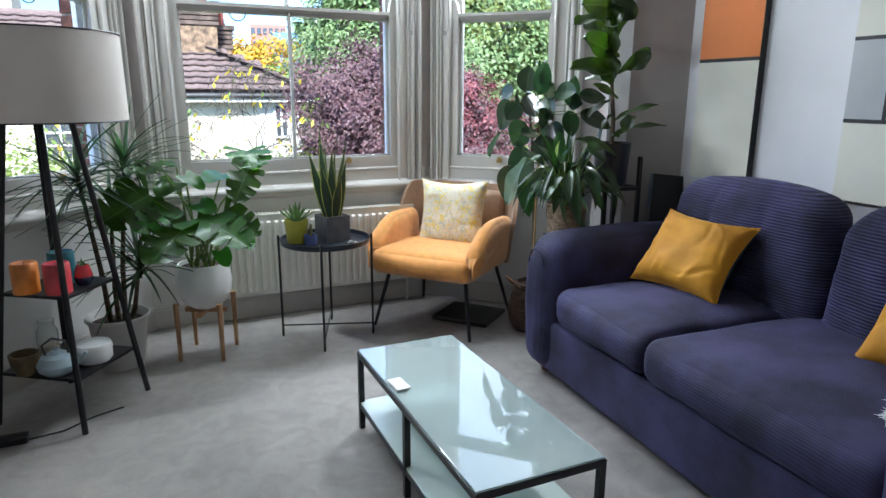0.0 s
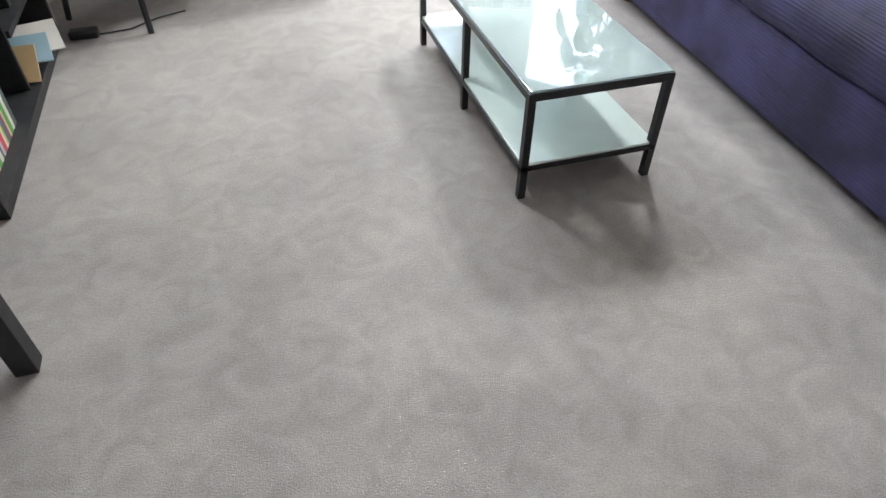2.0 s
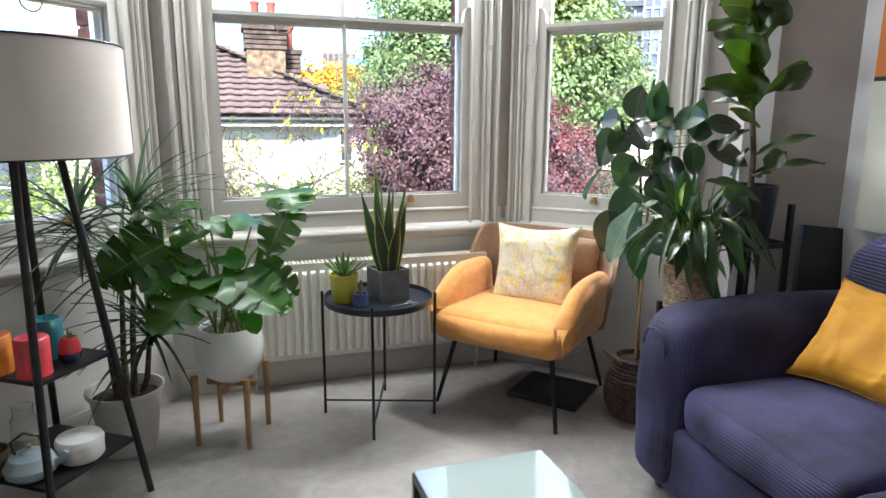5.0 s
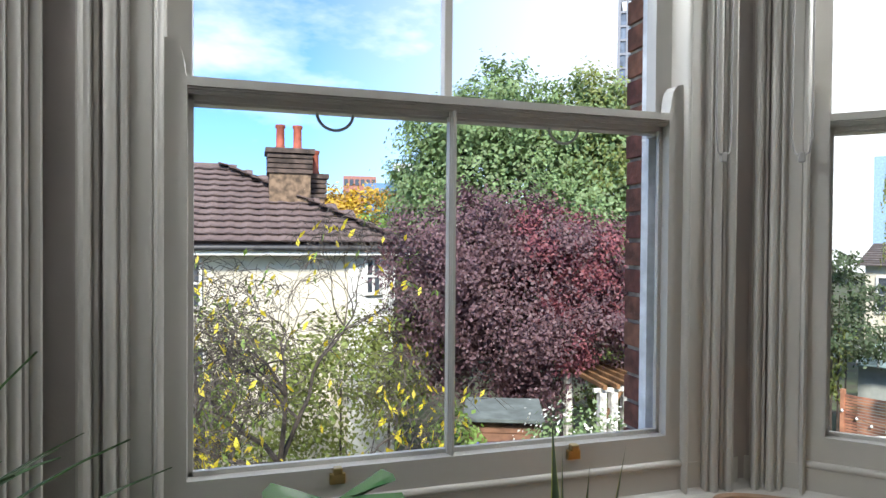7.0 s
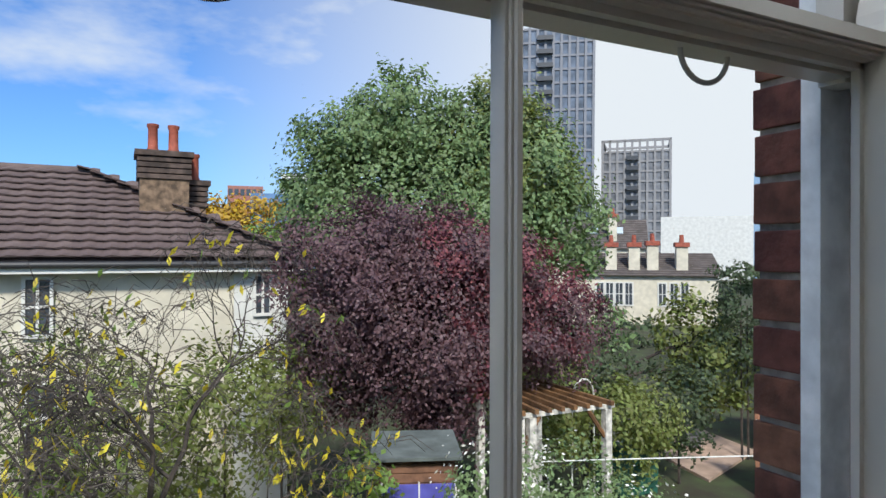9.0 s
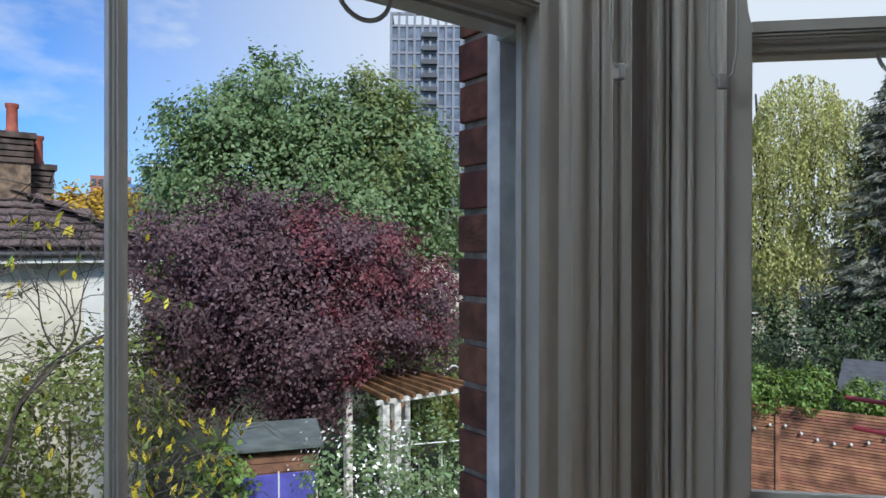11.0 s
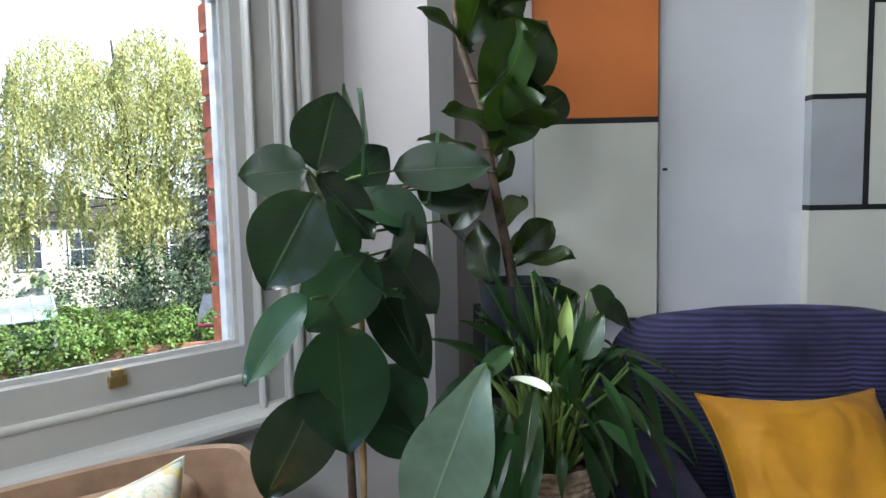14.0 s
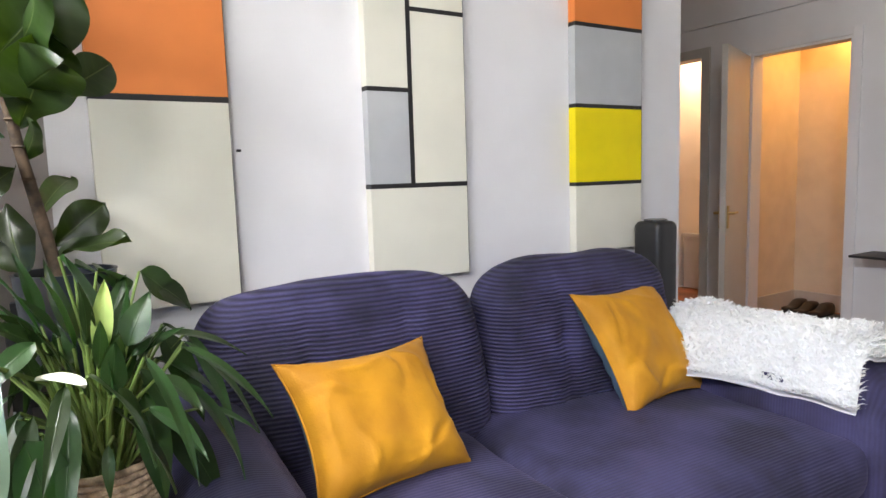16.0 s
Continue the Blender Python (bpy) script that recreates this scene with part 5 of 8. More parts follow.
def build_dracaena():
    c = Vector((0.165, 3.555, 0))
    p = thing("floor_pot", tuple(c), "round white plastic floor pot with a dracaena, beside the bay wall", "plant pot")
    lathe("pot", [(0.0, 0.0), (0.095, 0.0), (0.098, 0.01), (0.125, 0.22), (0.138, 0.235), (0.139, 0.25), (0.132, 0.25), (0.118, 0.20), (0.0, 0.20)], white_plastic, p, seg=40)
    lathe("soil", [(0.0, 0.215), (0.120, 0.21)], soil, p, seg=28)
    d = thing("dracaena_plant", tuple(c), "dracaena with slim brown stems and long thin arching leaves", "potted plant")
    rng = random.Random(11)
    stems = [((0.03, 0.0), (0.10, -0.06, 0.95)), ((-0.03, 0.01), (-0.08, -0.10, 0.90)), ((0.0, 0.04), (0.02, 0.06, 0.75)), ((0.05, 0.03), (0.12, -0.10, 0.52))]
    for (x, y), top in stems:
        mid = Vector((x * 1.5, y, top[2] * 0.5))
        tube("stem", [Vector((x, y, 0.2)), mid, Vector(top)], [0.013, 0.011, 0.008], stem_brown, d)
        parts = []
        for k in range(42):
            az = rng.random() * TAU
            el = radians(rng.uniform(-5, 80))
            ln = rng.uniform(0.20, 0.36)
            base = Vector(top) + Vector((0, 0, -0.10 + 0.12 * rng.random()))
            dr = Vector((math.cos(az) * math.cos(el), math.sin(az) * math.cos(el), math.sin(el)))
            v, f = leaf_data(ln, rng.uniform(0.017, 0.026), bend=rng.uniform(0.2, 0.8), fold=0.3, n=8, shape="blade")
            m = aim(base, base + dr * ln)
            parts.append(([m @ q for q in v], f))
        v, f = join_data(parts)
        mesh_object("leaf_tuft", v, f, dracaena_green, d, smooth=True)


build_dracaena()


def build_lamp():
    c = Vector((0.0075, 3.1625, 0))
    l = thing("floor_lamp", tuple(c), "black metal floor lamp with two shelves and a linen drum shade", "floor lamp")
    feet = [Vector(p) - c for p in ((0.055, 2.90, 0), (0.27, 3.21, 0), (-0.04, 3.425, 0), (-0.255, 3.115, 0))]

    def at(f, h):
        return Vector((f.x, f.y, 0)) * (1 - 0.6 * h / 1.15) + Vector((0, 0, h))
    for f in feet:
        tube("leg", [at(f, 0), at(f, 1.18)], [0.0115, 0.0115], black_metal, l)
    for h in (0.195, 0.505):
        q = [at(f, h) * 0.97 for f in feet]
        v = [Vector((p.x, p.y, h)) for p in q] + [Vector((p.x, p.y, h + 0.012)) for p in q]
        mesh_object("shelf", v, [(3, 2, 1, 0), (4, 5, 6, 7)] + [(i, (i + 1) % 4, (i + 1) % 4 + 4, i + 4) for i in range(4)], black_metal, l)
    tube("crossbar", [at(feet[0], 1.16), at(feet[2], 1.16)], 0.006, black_metal, l)
    tube("crossbar", [at(feet[1], 1.16), at(feet[3], 1.16)], 0.006, black_metal, l)
    R0, R1, z0, z1 = 0.305, 0.300, 1.145, 1.455
    lathe("shade", [(R0, z0), (R1, z1), (R1 - 0.004, z1), (R0 - 0.004, z0), (R0, z0)], shade_mat, l, "pale linen drum shade", seg=72)
    for r, z in ((R0 + 0.0015, z0), (R1 + 0.0015, z1)):
        tube("shade_rim", [(r * math.cos(TAU * k / 64), r * math.sin(TAU * k / 64), z) for k in range(65)], 0.003, black_metal, l, seg=6)
    for k in range(3):
        tube("shade_spoke", [(0, 0, z1 - 0.03), (R1 * math.cos(TAU * k / 3), R1 * math.sin(TAU * k / 3), z1 - 0.004)], 0.002, black_metal, l, seg=6)
    lathe("bulb", [(0.0, 1.17), (0.015, 1.18), (0.03, 1.21), (0.032, 1.24), (0.018, 1.28), (0.013, 1.31), (0.0, 1.31)], white_ceramic, l, seg=18)
    tube("lamp_holder", [(0, 0, 1.16), (0, 0, 1.20)], 0.02, black_plastic, l)
    wood = {"amber": (0.70, 0.22, 0.03), "teal": (0.01, 0.16, 0.20), "coral": (0.62, 0.045, 0.06)}
    for (x, y, r, h, col, nm) in ((-0.095, 3.105, 0.046, 0.115, "amber", "amber"), (0.015, 3.055, 0.046, 0.115, "coral", "coral red"), (0.015, 3.205, 0.048, 0.125, "teal", "teal")):
        k = thing("candle", (x, y, 0.5175), f"thick {nm} pillar candle on the upper shelf of the lamp", "candle", "candles on the lamp shelf")
        wx = mat("wax_" + col, wood[col], 0.45, vary=0.25, scale=9, coat=0.15)
        lathe("wax", [(0.0, 0.0), (r, 0.0), (r, h - 0.006), (r - 0.005, h), (r - 0.014, h - 0.004), (0.0, h - 0.010)], wx, k, seg=32)
        tube("wick", [(0, 0, h - 0.012), (0.001, 0, h + 0.004)], 0.0012, black_plastic, k, seg=6)
    o = thing("candle_holder", (0.092, 3.135, 0.5175), "small red and dark blue glass holder on the upper shelf", "candle holder")
    lathe("base", [(0.0, 0.0), (0.022, 0.0), (0.033, 0.02), (0.034, 0.034), (0.0, 0.034)], mat("dark_blue_glass", (0.02, 0.03, 0.07), 0.15, coat=0.5), o, seg=24)
    lathe("cup", [(0.0, 0.0345), (0.033, 0.0345), (0.030, 0.055), (0.022, 0.078), (0.018, 0.080), (0.016, 0.07), (0.0, 0.06)], mat("red_glass", (0.45, 0.03, 0.04), 0.15, coat=0.5), o, seg=24)
    succulent(o, (0, 0, 0.07), 8, 0.035, 0.008, 4)
    z = 0.2075
    bw = thing("wooden_bowl", (-0.13, 3.065, z), "brown wooden bowl on the lower lamp shelf", "bowl")
    lathe("bowl", [(0.0, 0.0), (0.030, 0.0), (0.048, 0.045), (0.052, 0.085), (0.046, 0.085), (0.040, 0.04), (0.0, 0.02)], mat("olive_wood", (0.14, 0.10, 0.045), 0.5, vary=0.25, scale=20), bw, seg=28)
    jar = thing("glass_jar", (-0.06, 3.16, z), "clear glass jar with pale contents on the lower lamp shelf", "jar")
    jg = mat("jar_glass", (0.95, 0.97, 0.96), 0.04, trans=0.9, vary=0)
    lathe("glass_body", [(0.0, 0.0), (0.036, 0.0), (0.038, 0.01), (0.038, 0.13), (0.028, 0.15), (0.030, 0.175), (0.028, 0.175), (0.026, 0.152), (0.036, 0.128), (0.036, 0.012), (0.0, 0.006)], jg, jar, seg=28)
    lathe("contents", [(0.0, 0.007), (0.034, 0.012), (0.034, 0.075), (0.0, 0.08)], mat("pale_cream", (0.6, 0.52, 0.36), 0.8, bump=0.5), jar, seg=24)
    tp = thing("teapot", (-0.02, 3.035, z), "pale blue ceramic teapot with black handle on the lower lamp shelf", "teapot")
    bl = mat("pale_blue_glaze", (0.30, 0.38, 0.42), 0.3, coat=0.4)
    lathe("body", [(0.0, 0.0), (0.045, 0.0), (0.068, 0.02), (0.072, 0.04), (0.055, 0.07), (0.025, 0.08), (0.0, 0.082)], bl, tp, seg=32)
    lathe("lid", [(0.028, 0.080), (0.022, 0.088), (0.006, 0.092), (0.008, 0.102), (0.0, 0.106)], bl, tp, seg=20)
    tube("spout", [(0.06, -0.01, 0.035), (0.085, -0.015, 0.05), (0.10, -0.018, 0.075)], [0.014, 0.009, 0.007], bl, tp)
    tube("handle", [(-0.035, 0, 0.07), (-0.045, 0, 0.115), (-0.01, 0, 0.14), (0.03, 0, 0.125), (0.04, 0, 0.075)], 0.004, black_plastic, tp)
    wb = thing("white_dish", (0.095, 3.115, z), "round white lidded dish on the lower lamp shelf", "dish")
    lathe("dish", [(0.0, 0.0), (0.058, 0.0), (0.068, 0.012), (0.068, 0.05), (0.0, 0.05)], white_ceramic, wb, seg=36)
    lathe("lid", [(0.069, 0.0505), (0.070, 0.062), (0.064, 0.074), (0.0, 0.082)], white_ceramic, wb, seg=36)
    ad = thing("power_adapter", (-0.18, 2.93, 0.0), "black plug adapter with a cable on the carpet behind the lamp", "adapter")
    rbox("brick", (0, 0, 0.016), (0.10, 0.05, 0.032), 0.008, black_plastic, ad, n=2)
    tube("cable", [(0.05, 0, 0.006), (0.16, 0.02, 0.005), (0.26, 0.10, 0.005), (0.36, 0.14, 0.005)], 0.003, black_plastic, ad, seg=6)


build_lamp()


def build_tv_unit():
    t = thing("media_bench", (-0.45, 2.4, 0), "low black wooden media bench with books on its lower shelf", "media bench")
    boxes_part("base_board", [(-0.185, 0.19, -0.54, 0.55, 0.0, 0.035)], black_wood, t)
    boxes_part("lower_top", [(-0.185, 0.17, 0.10, 0.55, 0.20, 0.222)], black_wood, t)
    for y in (-0.53, 0.535):
        box_part("end_panel", (-0.185, 0.19, y - 0.012, y + 0.012, 0.035, 0.20), black_wood, t)
    box_part("back_panel", (-0.189, -0.182, -0.53, 0.54, 0.035, 0.36), black_wood, t)
    box_part("divider", (-0.18, 0.16, 0.085, 0.10, 0.035, 0.36), black_wood, t)
    box_part("top_board", (-0.185, 0.15, -0.9, 0.33, 0.36, 0.385), black_wood, t)
    for y in (-0.88, 0.30):
        for x in (-0.16, 0.13):
            box_part("post", (x - 0.016, x + 0.016, y - 0.016, y + 0.016, 0.0 if y < -0.5 else 0.222, 0.36), black_wood, t)
    rng = random.Random(21)
    cols = [(0.75, 0.72, 0.66), (0.07, 0.10, 0.10), (0.55, 0.60, 0.62), (0.62, 0.06, 0.09), (0.80, 0.78, 0.70), (0.62, 0.63, 0.12), (0.05, 0.20, 0.30), (0.40, 0.06, 0.09), (0.72, 0.66, 0.52), (0.10, 0.36, 0.06)]
    y = 1.895
    for k in range(22):
        w = rng.uniform(0.008, 0.022)
        col = cols[k % 10] if k < 20 else (0.10, 0.42, 0.05)
        h = rng.uniform(0.20, 0.27) if k < 21 else 0.29
        bk = thing("book", (-0.40, y + w / 2, 0.0352), "%s book standing on the lower shelf of the black bench" % ("pale", "dark", "grey-blue", "red", "cream", "lime", "teal", "maroon", "buff", "green")[k % 10], "book", "books on the media bench")
        bk.rotation_euler = Euler((radians(-4), 0, 0))
        cm = mat("book_cover_%d" % (k % 10), cols[k % 10], 0.5, vary=0.1)
        boxes_part("cover", [(-0.09, 0.10, -w / 2, -w / 2 + 0.0015, 0, h), (-0.09, 0.10, w / 2 - 0.0015, w / 2, 0, h), (0.0985, 0.10, -w / 2 + 0.0015, w / 2 - 0.0015, 0, h)], cm, bk, bevel=0)
        box_part("pages", (-0.085, 0.098, -w / 2 + 0.002, w / 2 - 0.002, 0.004, h - 0.004), mat("paper", (0.74, 0.70, 0.60), 0.8), bk, bevel=0)
        y += w + 0.003
    for k, (yy, col, w, h) in enumerate(((2.62, (0.62, 0.45, 0.25), 0.12, 0.006), (2.70, (0.35, 0.52, 0.60), 0.10, 0.02), (2.76, (0.75, 0.72, 0.66), 0.12, 0.04))):
        mg = thing("magazine", (-0.36 + 0.02 * k, yy, 0.036), "%s magazine lying slanted on the bench shelf" % ("tan", "pale blue", "cream")[k], "magazine", "magazines on the media bench")
        mg.rotation_euler = Euler((radians(48 - 8 * k), 0, radians(8 * k)))
        box_part("sheaf", (-0.10, 0.10, -w / 2, w / 2, 0.07, 0.078), mat("magazine_%d" % k, col, 0.4), mg, bevel=0.001)
    gp = thing("game_controller", (-0.42, 2.66, 0.2235), "white game controller on the lower bench top", "controller")
    rbox("body", (0, 0, 0.02), (0.10, 0.07, 0.035), 0.016, white_plastic, gp, n=3)
    for s in (-1, 1):
        rbox("grip", (s * 0.045, -0.04, 0.018), (0.035, 0.075, 0.03), 0.014, white_plastic, gp, n=3)
        lathe("stick", [(0.0, 0.038), (0.008, 0.038), (0.007, 0.05), (0.0, 0.052)], black_plastic, gp, c=(s * 0.02, -0.012, 0), seg=12)
    bx = thing("set_top_box", (-0.45, 2.35, 0.3855), "flat black box on the media bench", "set-top box")
    box_part("case", (-0.08, 0.08, -0.09, 0.09, 0.0, 0.03), black_plastic, bx, bevel=0.004)
    pp = thing("white_planter", (-0.335, 2.86, 0.2235), "cream cylinder planter with a green succulent on the bench", "planter")
    lathe("pot", [(0.0, 0.0), (0.068, 0.0), (0.072, 0.01), (0.078, 0.135), (0.072, 0.135), (0.070, 0.11), (0.0, 0.11)], white_ceramic, pp, seg=36)
    lathe("soil", [(0.0, 0.122), (0.071, 0.119)], soil, pp, seg=20)
    succulent(pp, (0, 0, 0.115), 46, 0.105, 0.026, 9)
    # black table whose leg stands near
    tb = thing("black_table", (-0.37, 0.95, 0), "black square-legged wooden table at the chimney wall", "table")
    box_part("tabletop", (-0.25, 0.25, -0.42, 0.42, 0.72, 0.75), black_wood, tb, bevel=0.003)
    for x in (-0.225, 0.225):
        for yy in (-0.395, 0.395):
            box_part("leg", (x - 0.022, x + 0.022, yy - 0.022, yy + 0.022, 0.0, 0.72), black_wood, tb, bevel=0.002)


build_tv_unit()


def painting(y0, y1, z0, z1, blocks, lines, label):
    p = thing("wall_painting", (2.88, (y0 + y1) / 2, z0), label, "painting", "colour block canvases on the sofa wall")
    w, h = (y1 - y0) / 2, z1 - z0
    box_part("stretcher", (-0.036, -0.001, -w, w, 0.0, h), canvas_cream, p, bevel=0.001)
    # The south side of each canvas is plain black.
    box_part("side_edge", (-0.037, -0.001, -w - 0.002, -w + 0.0005, 0.0, h), canvas_black, p, "black south-facing side", bevel=0)
    for (a, b, c, d, m) in blocks:
        box_part("colour_block", (-0.0375, -0.0362, a - (y0 + y1) / 2, b - (y0 + y1) / 2, c - z0, d - z0), m, p, bevel=0)
    for (a, b, c, d) in lines:
        box_part("black_line", (-0.0385, -0.0360, a - (y0 + y1) / 2, b - (y0 + y1) / 2, c - z0, d - z0), canvas_black, p, bevel=0)
    for (a, b, c, d, m) in blocks:
        if b > y1 - 0.001:
            box_part("colour_block", (-0.0375, -0.001, w + 0.0002, w + 0.0022, c - z0, d - z0), m, p, bevel=0)
    for (a, b, c, d) in lines:
        if b > y1 - 0.001:
            box_part("black_line", (-0.0385, -0.001, w + 0.0002, w + 0.0027, c - z0, d - z0), canvas_black, p, bevel=0)
    return p


painting(2.462, 2.800, 0.855, 2.12, [(2.462, 2.800, 1.415, 1.90, canvas_orange), (2.462, 2.800, 0.855, 1.400, canvas_cream), (2.462, 2.800, 1.916, 2.12, canvas_cream)], [(2.462, 2.800, 1.400, 1.416), (2.462, 2.800, 1.900, 1.916)], "tall cream canvas with an orange block above a black line")
painting(1.680, 2.040, 0.850, 2.12, [(1.680, 2.040, 0.85, 1.148, canvas_cream), (1.680, 1.882, 1.163, 1.706, canvas_cream), (1.898, 2.040, 1.163, 1.452, canvas_grey), (1.898, 2.040, 1.466, 2.12, canvas_cream), (1.680, 1.882, 1.720, 2.12, canvas_cream)],
         [(1.680, 2.040, 1.148, 1.163), (1.882, 1.898, 1.163, 2.12), (1.898, 2.040, 1.452, 1.466), (1.680, 1.882, 1.706, 1.720)], "tall cream canvas with black lines and a grey block")
painting(0.815, 1.175, 0.870, 2.12, [(0.815, 1.175, 0.87, 1.128, canvas_cream), (0.815, 1.175, 1.143, 1.426, canvas_yellow), (0.815, 1.175, 1.441, 1.728, canvas_grey), (0.815, 1.175, 1.743, 2.12, canvas_orange)],
         [(0.815, 1.175, 1.128, 1.143), (0.815, 1.175, 1.426, 1.441), (0.815, 1.175, 1.728, 1.743)], "tall canvas in orange, grey, yellow and cream blocks with black lines")
nail = tube("nail", [(2.83, 2.452, 1.27), (2.83, 2.440, 1.27)], 0.004, black_metal)
tagged(nail, "small dark nail in the side of the canvas", "nail")


def build_rubber_plant():
    p = thing("rubber_plant", (2.20, 3.20, 0.0), "rubber plant with broad glossy dark leaves tied to a cane", "potted plant")
    tube("cane", [(0.0, 0.015, 0.25), (0.0, 0.0, 1.06)], 0.006, cane, p)
    tube("stem", [(0.01, 0.02, 0.24), (0.0, 0.03, 0.7), (-0.02, 0.035, 1.0), (-0.04, 0.06, 1.26)], [0.009, 0.008, 0.006, 0.004], stem_brown, p)
    tube("branch", [(0.0, 0.03, 1.05), (0.02, 0.0, 1.15), (0.05, -0.06, 1.22), (0.06, -0.20, 1.27)], [0.006, 0.005, 0.004, 0.003], mat("red_sheath", (0.20, 0.03, 0.03), 0.5), p)
    L = [((2.15, 3.263, 1.259), (2.15, 3.225, 1.392), 0.115, (-0.86, -0.48, 0.2), 0.05), ((2.20, 3.189, 1.298), (2.20, 3.218, 1.415), 0.05, (-0.5, 1, 0), 0.1), ((2.25, 3.23, 1.232), (2.25, 3.150, 1.305), 0.09, (-0.86, -0.48, 0.2), 0.1),
         ((2.08, 3.264, 1.256), (2.06, 3.370, 1.249), 0.085, (-0.9, -0.4, 0.35), 0.15), ((2.05, 3.245, 1.220), (2.05, 3.332, 1.068), 0.125, (-0.86, -0.28, 0.3), 0.1), ((2.10, 3.268, 1.261), (2.10, 3.202, 1.130), 0.05, (-0.5, 1, 0.2), 0.1),
         ((2.15, 3.264, 1.250), (2.16, 3.170, 1.135), 0.09, (-0.86, -0.48, 0.5), 0.1), ((2.20, 3.212, 1.215), (2.18, 3.105, 1.150), 0.08, (-0.6, 0, 1), 0.3), ((2.22, 3.17, 1.225), (2.20, 3.080, 1.120), 0.08, (-0.9, -0.2, 0.5), 0.3), ((2.25, 3.139, 1.260), (2.25, 2.956, 1.263), 0.09, (-0.86, -0.48, 0.35), 0.1),
         ((2.30, 3.10, 1.225), (2.30, 2.977, 1.205), 0.075, (-0.86, -0.48, 0.0), 0.1), ((2.10, 3.172, 1.120), (2.10, 3.280, 0.992), 0.125, (-0.86, -0.78, 0.3), 0.1), ((2.25, 3.156, 1.110), (2.25, 3.066, 0.985), 0.095, (-0.86, -0.38, 0.1), 0.2),
         ((2.0, 3.248, 1.060), (2.0, 3.352, 0.925), 0.105, (-0.7, 0.5, 0.8), 0.2), ((2.25, 3.190, 1.060), (2.25, 3.085, 0.860), 0.10, (-0.86, -0.38, 0.1), 0.2), ((2.12, 3.232, 0.998), (2.12, 3.222, 0.770), 0.150, (-0.86, -0.33, 0.1), 0.06),
         ((2.25, 3.167, 0.890), (2.25, 3.120, 0.740), 0.11, (-0.86, -0.48, 0.1), 0.2), ((2.10, 3.264, 0.890), (2.10, 3.362, 0.700), 0.135, (-0.86, -0.68, 0.2), 0.1), ((2.22, 3.22, 1.08), (2.28, 3.14, 1.03), 0.07, (-0.86, -0.48, 0.7), 0.2),
         ((2.2, 3.22, 0.82), (2.27, 3.08, 0.72), 0.11, (-0.86, -0.48, 0.5), 0.2), ((2.2, 3.25, 1.10), (2.33, 3.30, 1.02), 0.09, (-0.86, -1.48, 0.6), 0.2),
         ((2.17, 3.19, 1.25), (2.22, 3.20, 1.41), 0.105, (0.1, -1, 0.1), 0.1), ((2.28, 3.08, 1.20), (2.30, 3.06, 1.34), 0.085, (0, -1, 0.1), 0.1), ((2.33, 3.06, 1.24), (2.47, 3.03, 1.23), 0.085, (-0.2, -0.8, 0.6), 0.15),
         ((2.30, 3.10, 1.17), (2.31, 3.08, 1.04), 0.095, (0, -1, 0), 0.1), ((2.34, 3.06, 1.16), (2.48, 2.99, 1.08), 0.10, (-0.1, -0.8, 0.6), 0.2), ((2.16, 3.17, 1.06), (2.05, 3.14, 1.05), 0.085, (-0.1, -0.6, 0.8), 0.2),
         ((2.20, 3.15, 1.10), (2.12, 3.10, 1.18), 0.09, (-0.2, -0.9, 0.4), 0.15), ((2.16, 3.13, 1.05), (2.18, 3.10, 0.92), 0.115, (-0.1, -1, 0.1), 0.1), ((2.08, 3.22, 1.20), (2.00, 3.20, 1.12), 0.09, (-0.3, -0.9, 0.3), 0.2)]
    for b, t, w, up, bend in L:
        leaf("leaf", b, t, w * 1.1, rubber_green, p, up=up, bend=bend, fold=0.16, n=16, shape="oval", wave=0.006)
        b = Vector(b)
        h = min(1.24, b.z - 0.02)
        root = Vector((2.20 - 0.03 * max(0, h - 0.9) / 0.3, 3.22 + 0.04 * max(0, h - 0.9) / 0.3, h))
        tube("leaf_stalk", [local(p, root), local(p, b)], [0.0035, 0.0025], stem_green, p, seg=6)
    pot = thing("basket_pot", (2.20, 3.20, 0), "round dark woven basket with leather handles beside the sofa", "basket")
    prof = [(0.0, 0.0), (0.10, 0.0), (0.125, 0.06), (0.128, 0.13), (0.110, 0.20), (0.092, 0.25), (0.098, 0.262), (0.09, 0.265), (0.085, 0.24), (0.0, 0.23)]
    lathe("basket", prof, dark_wicker, pot, seg=36)
    v, f = join_data([tube_data([(r * math.cos(TAU * k / 36), r * math.sin(TAU * k / 36), z) for k in range(37)], 0.0055, 6) for r, z in ((0.104, 0.015), (0.112, 0.03), (0.119, 0.045), (0.125, 0.06), (0.127, 0.075), (0.129, 0.09), (0.130, 0.105), (0.130, 0.12), (0.129, 0.135), (0.125, 0.15), (0.121, 0.165), (0.117, 0.18), (0.112, 0.195), (0.107, 0.21), (0.101, 0.225), (0.096, 0.24))])
    mesh_object("weave", v, f, dark_wicker, pot, smooth=True)
    tube("handle", [(-0.10, -0.03, 0.25), (-0.145, -0.02, 0.29), (-0.15, 0.03, 0.30), (-0.10, 0.05, 0.25)], 0.007, mat("tan_leather", (0.22, 0.12, 0.06), 0.6), pot)
    lathe("soil", [(0.0, 0.245), (0.086, 0.243)], soil, pot, seg=20)


build_rubber_plant()


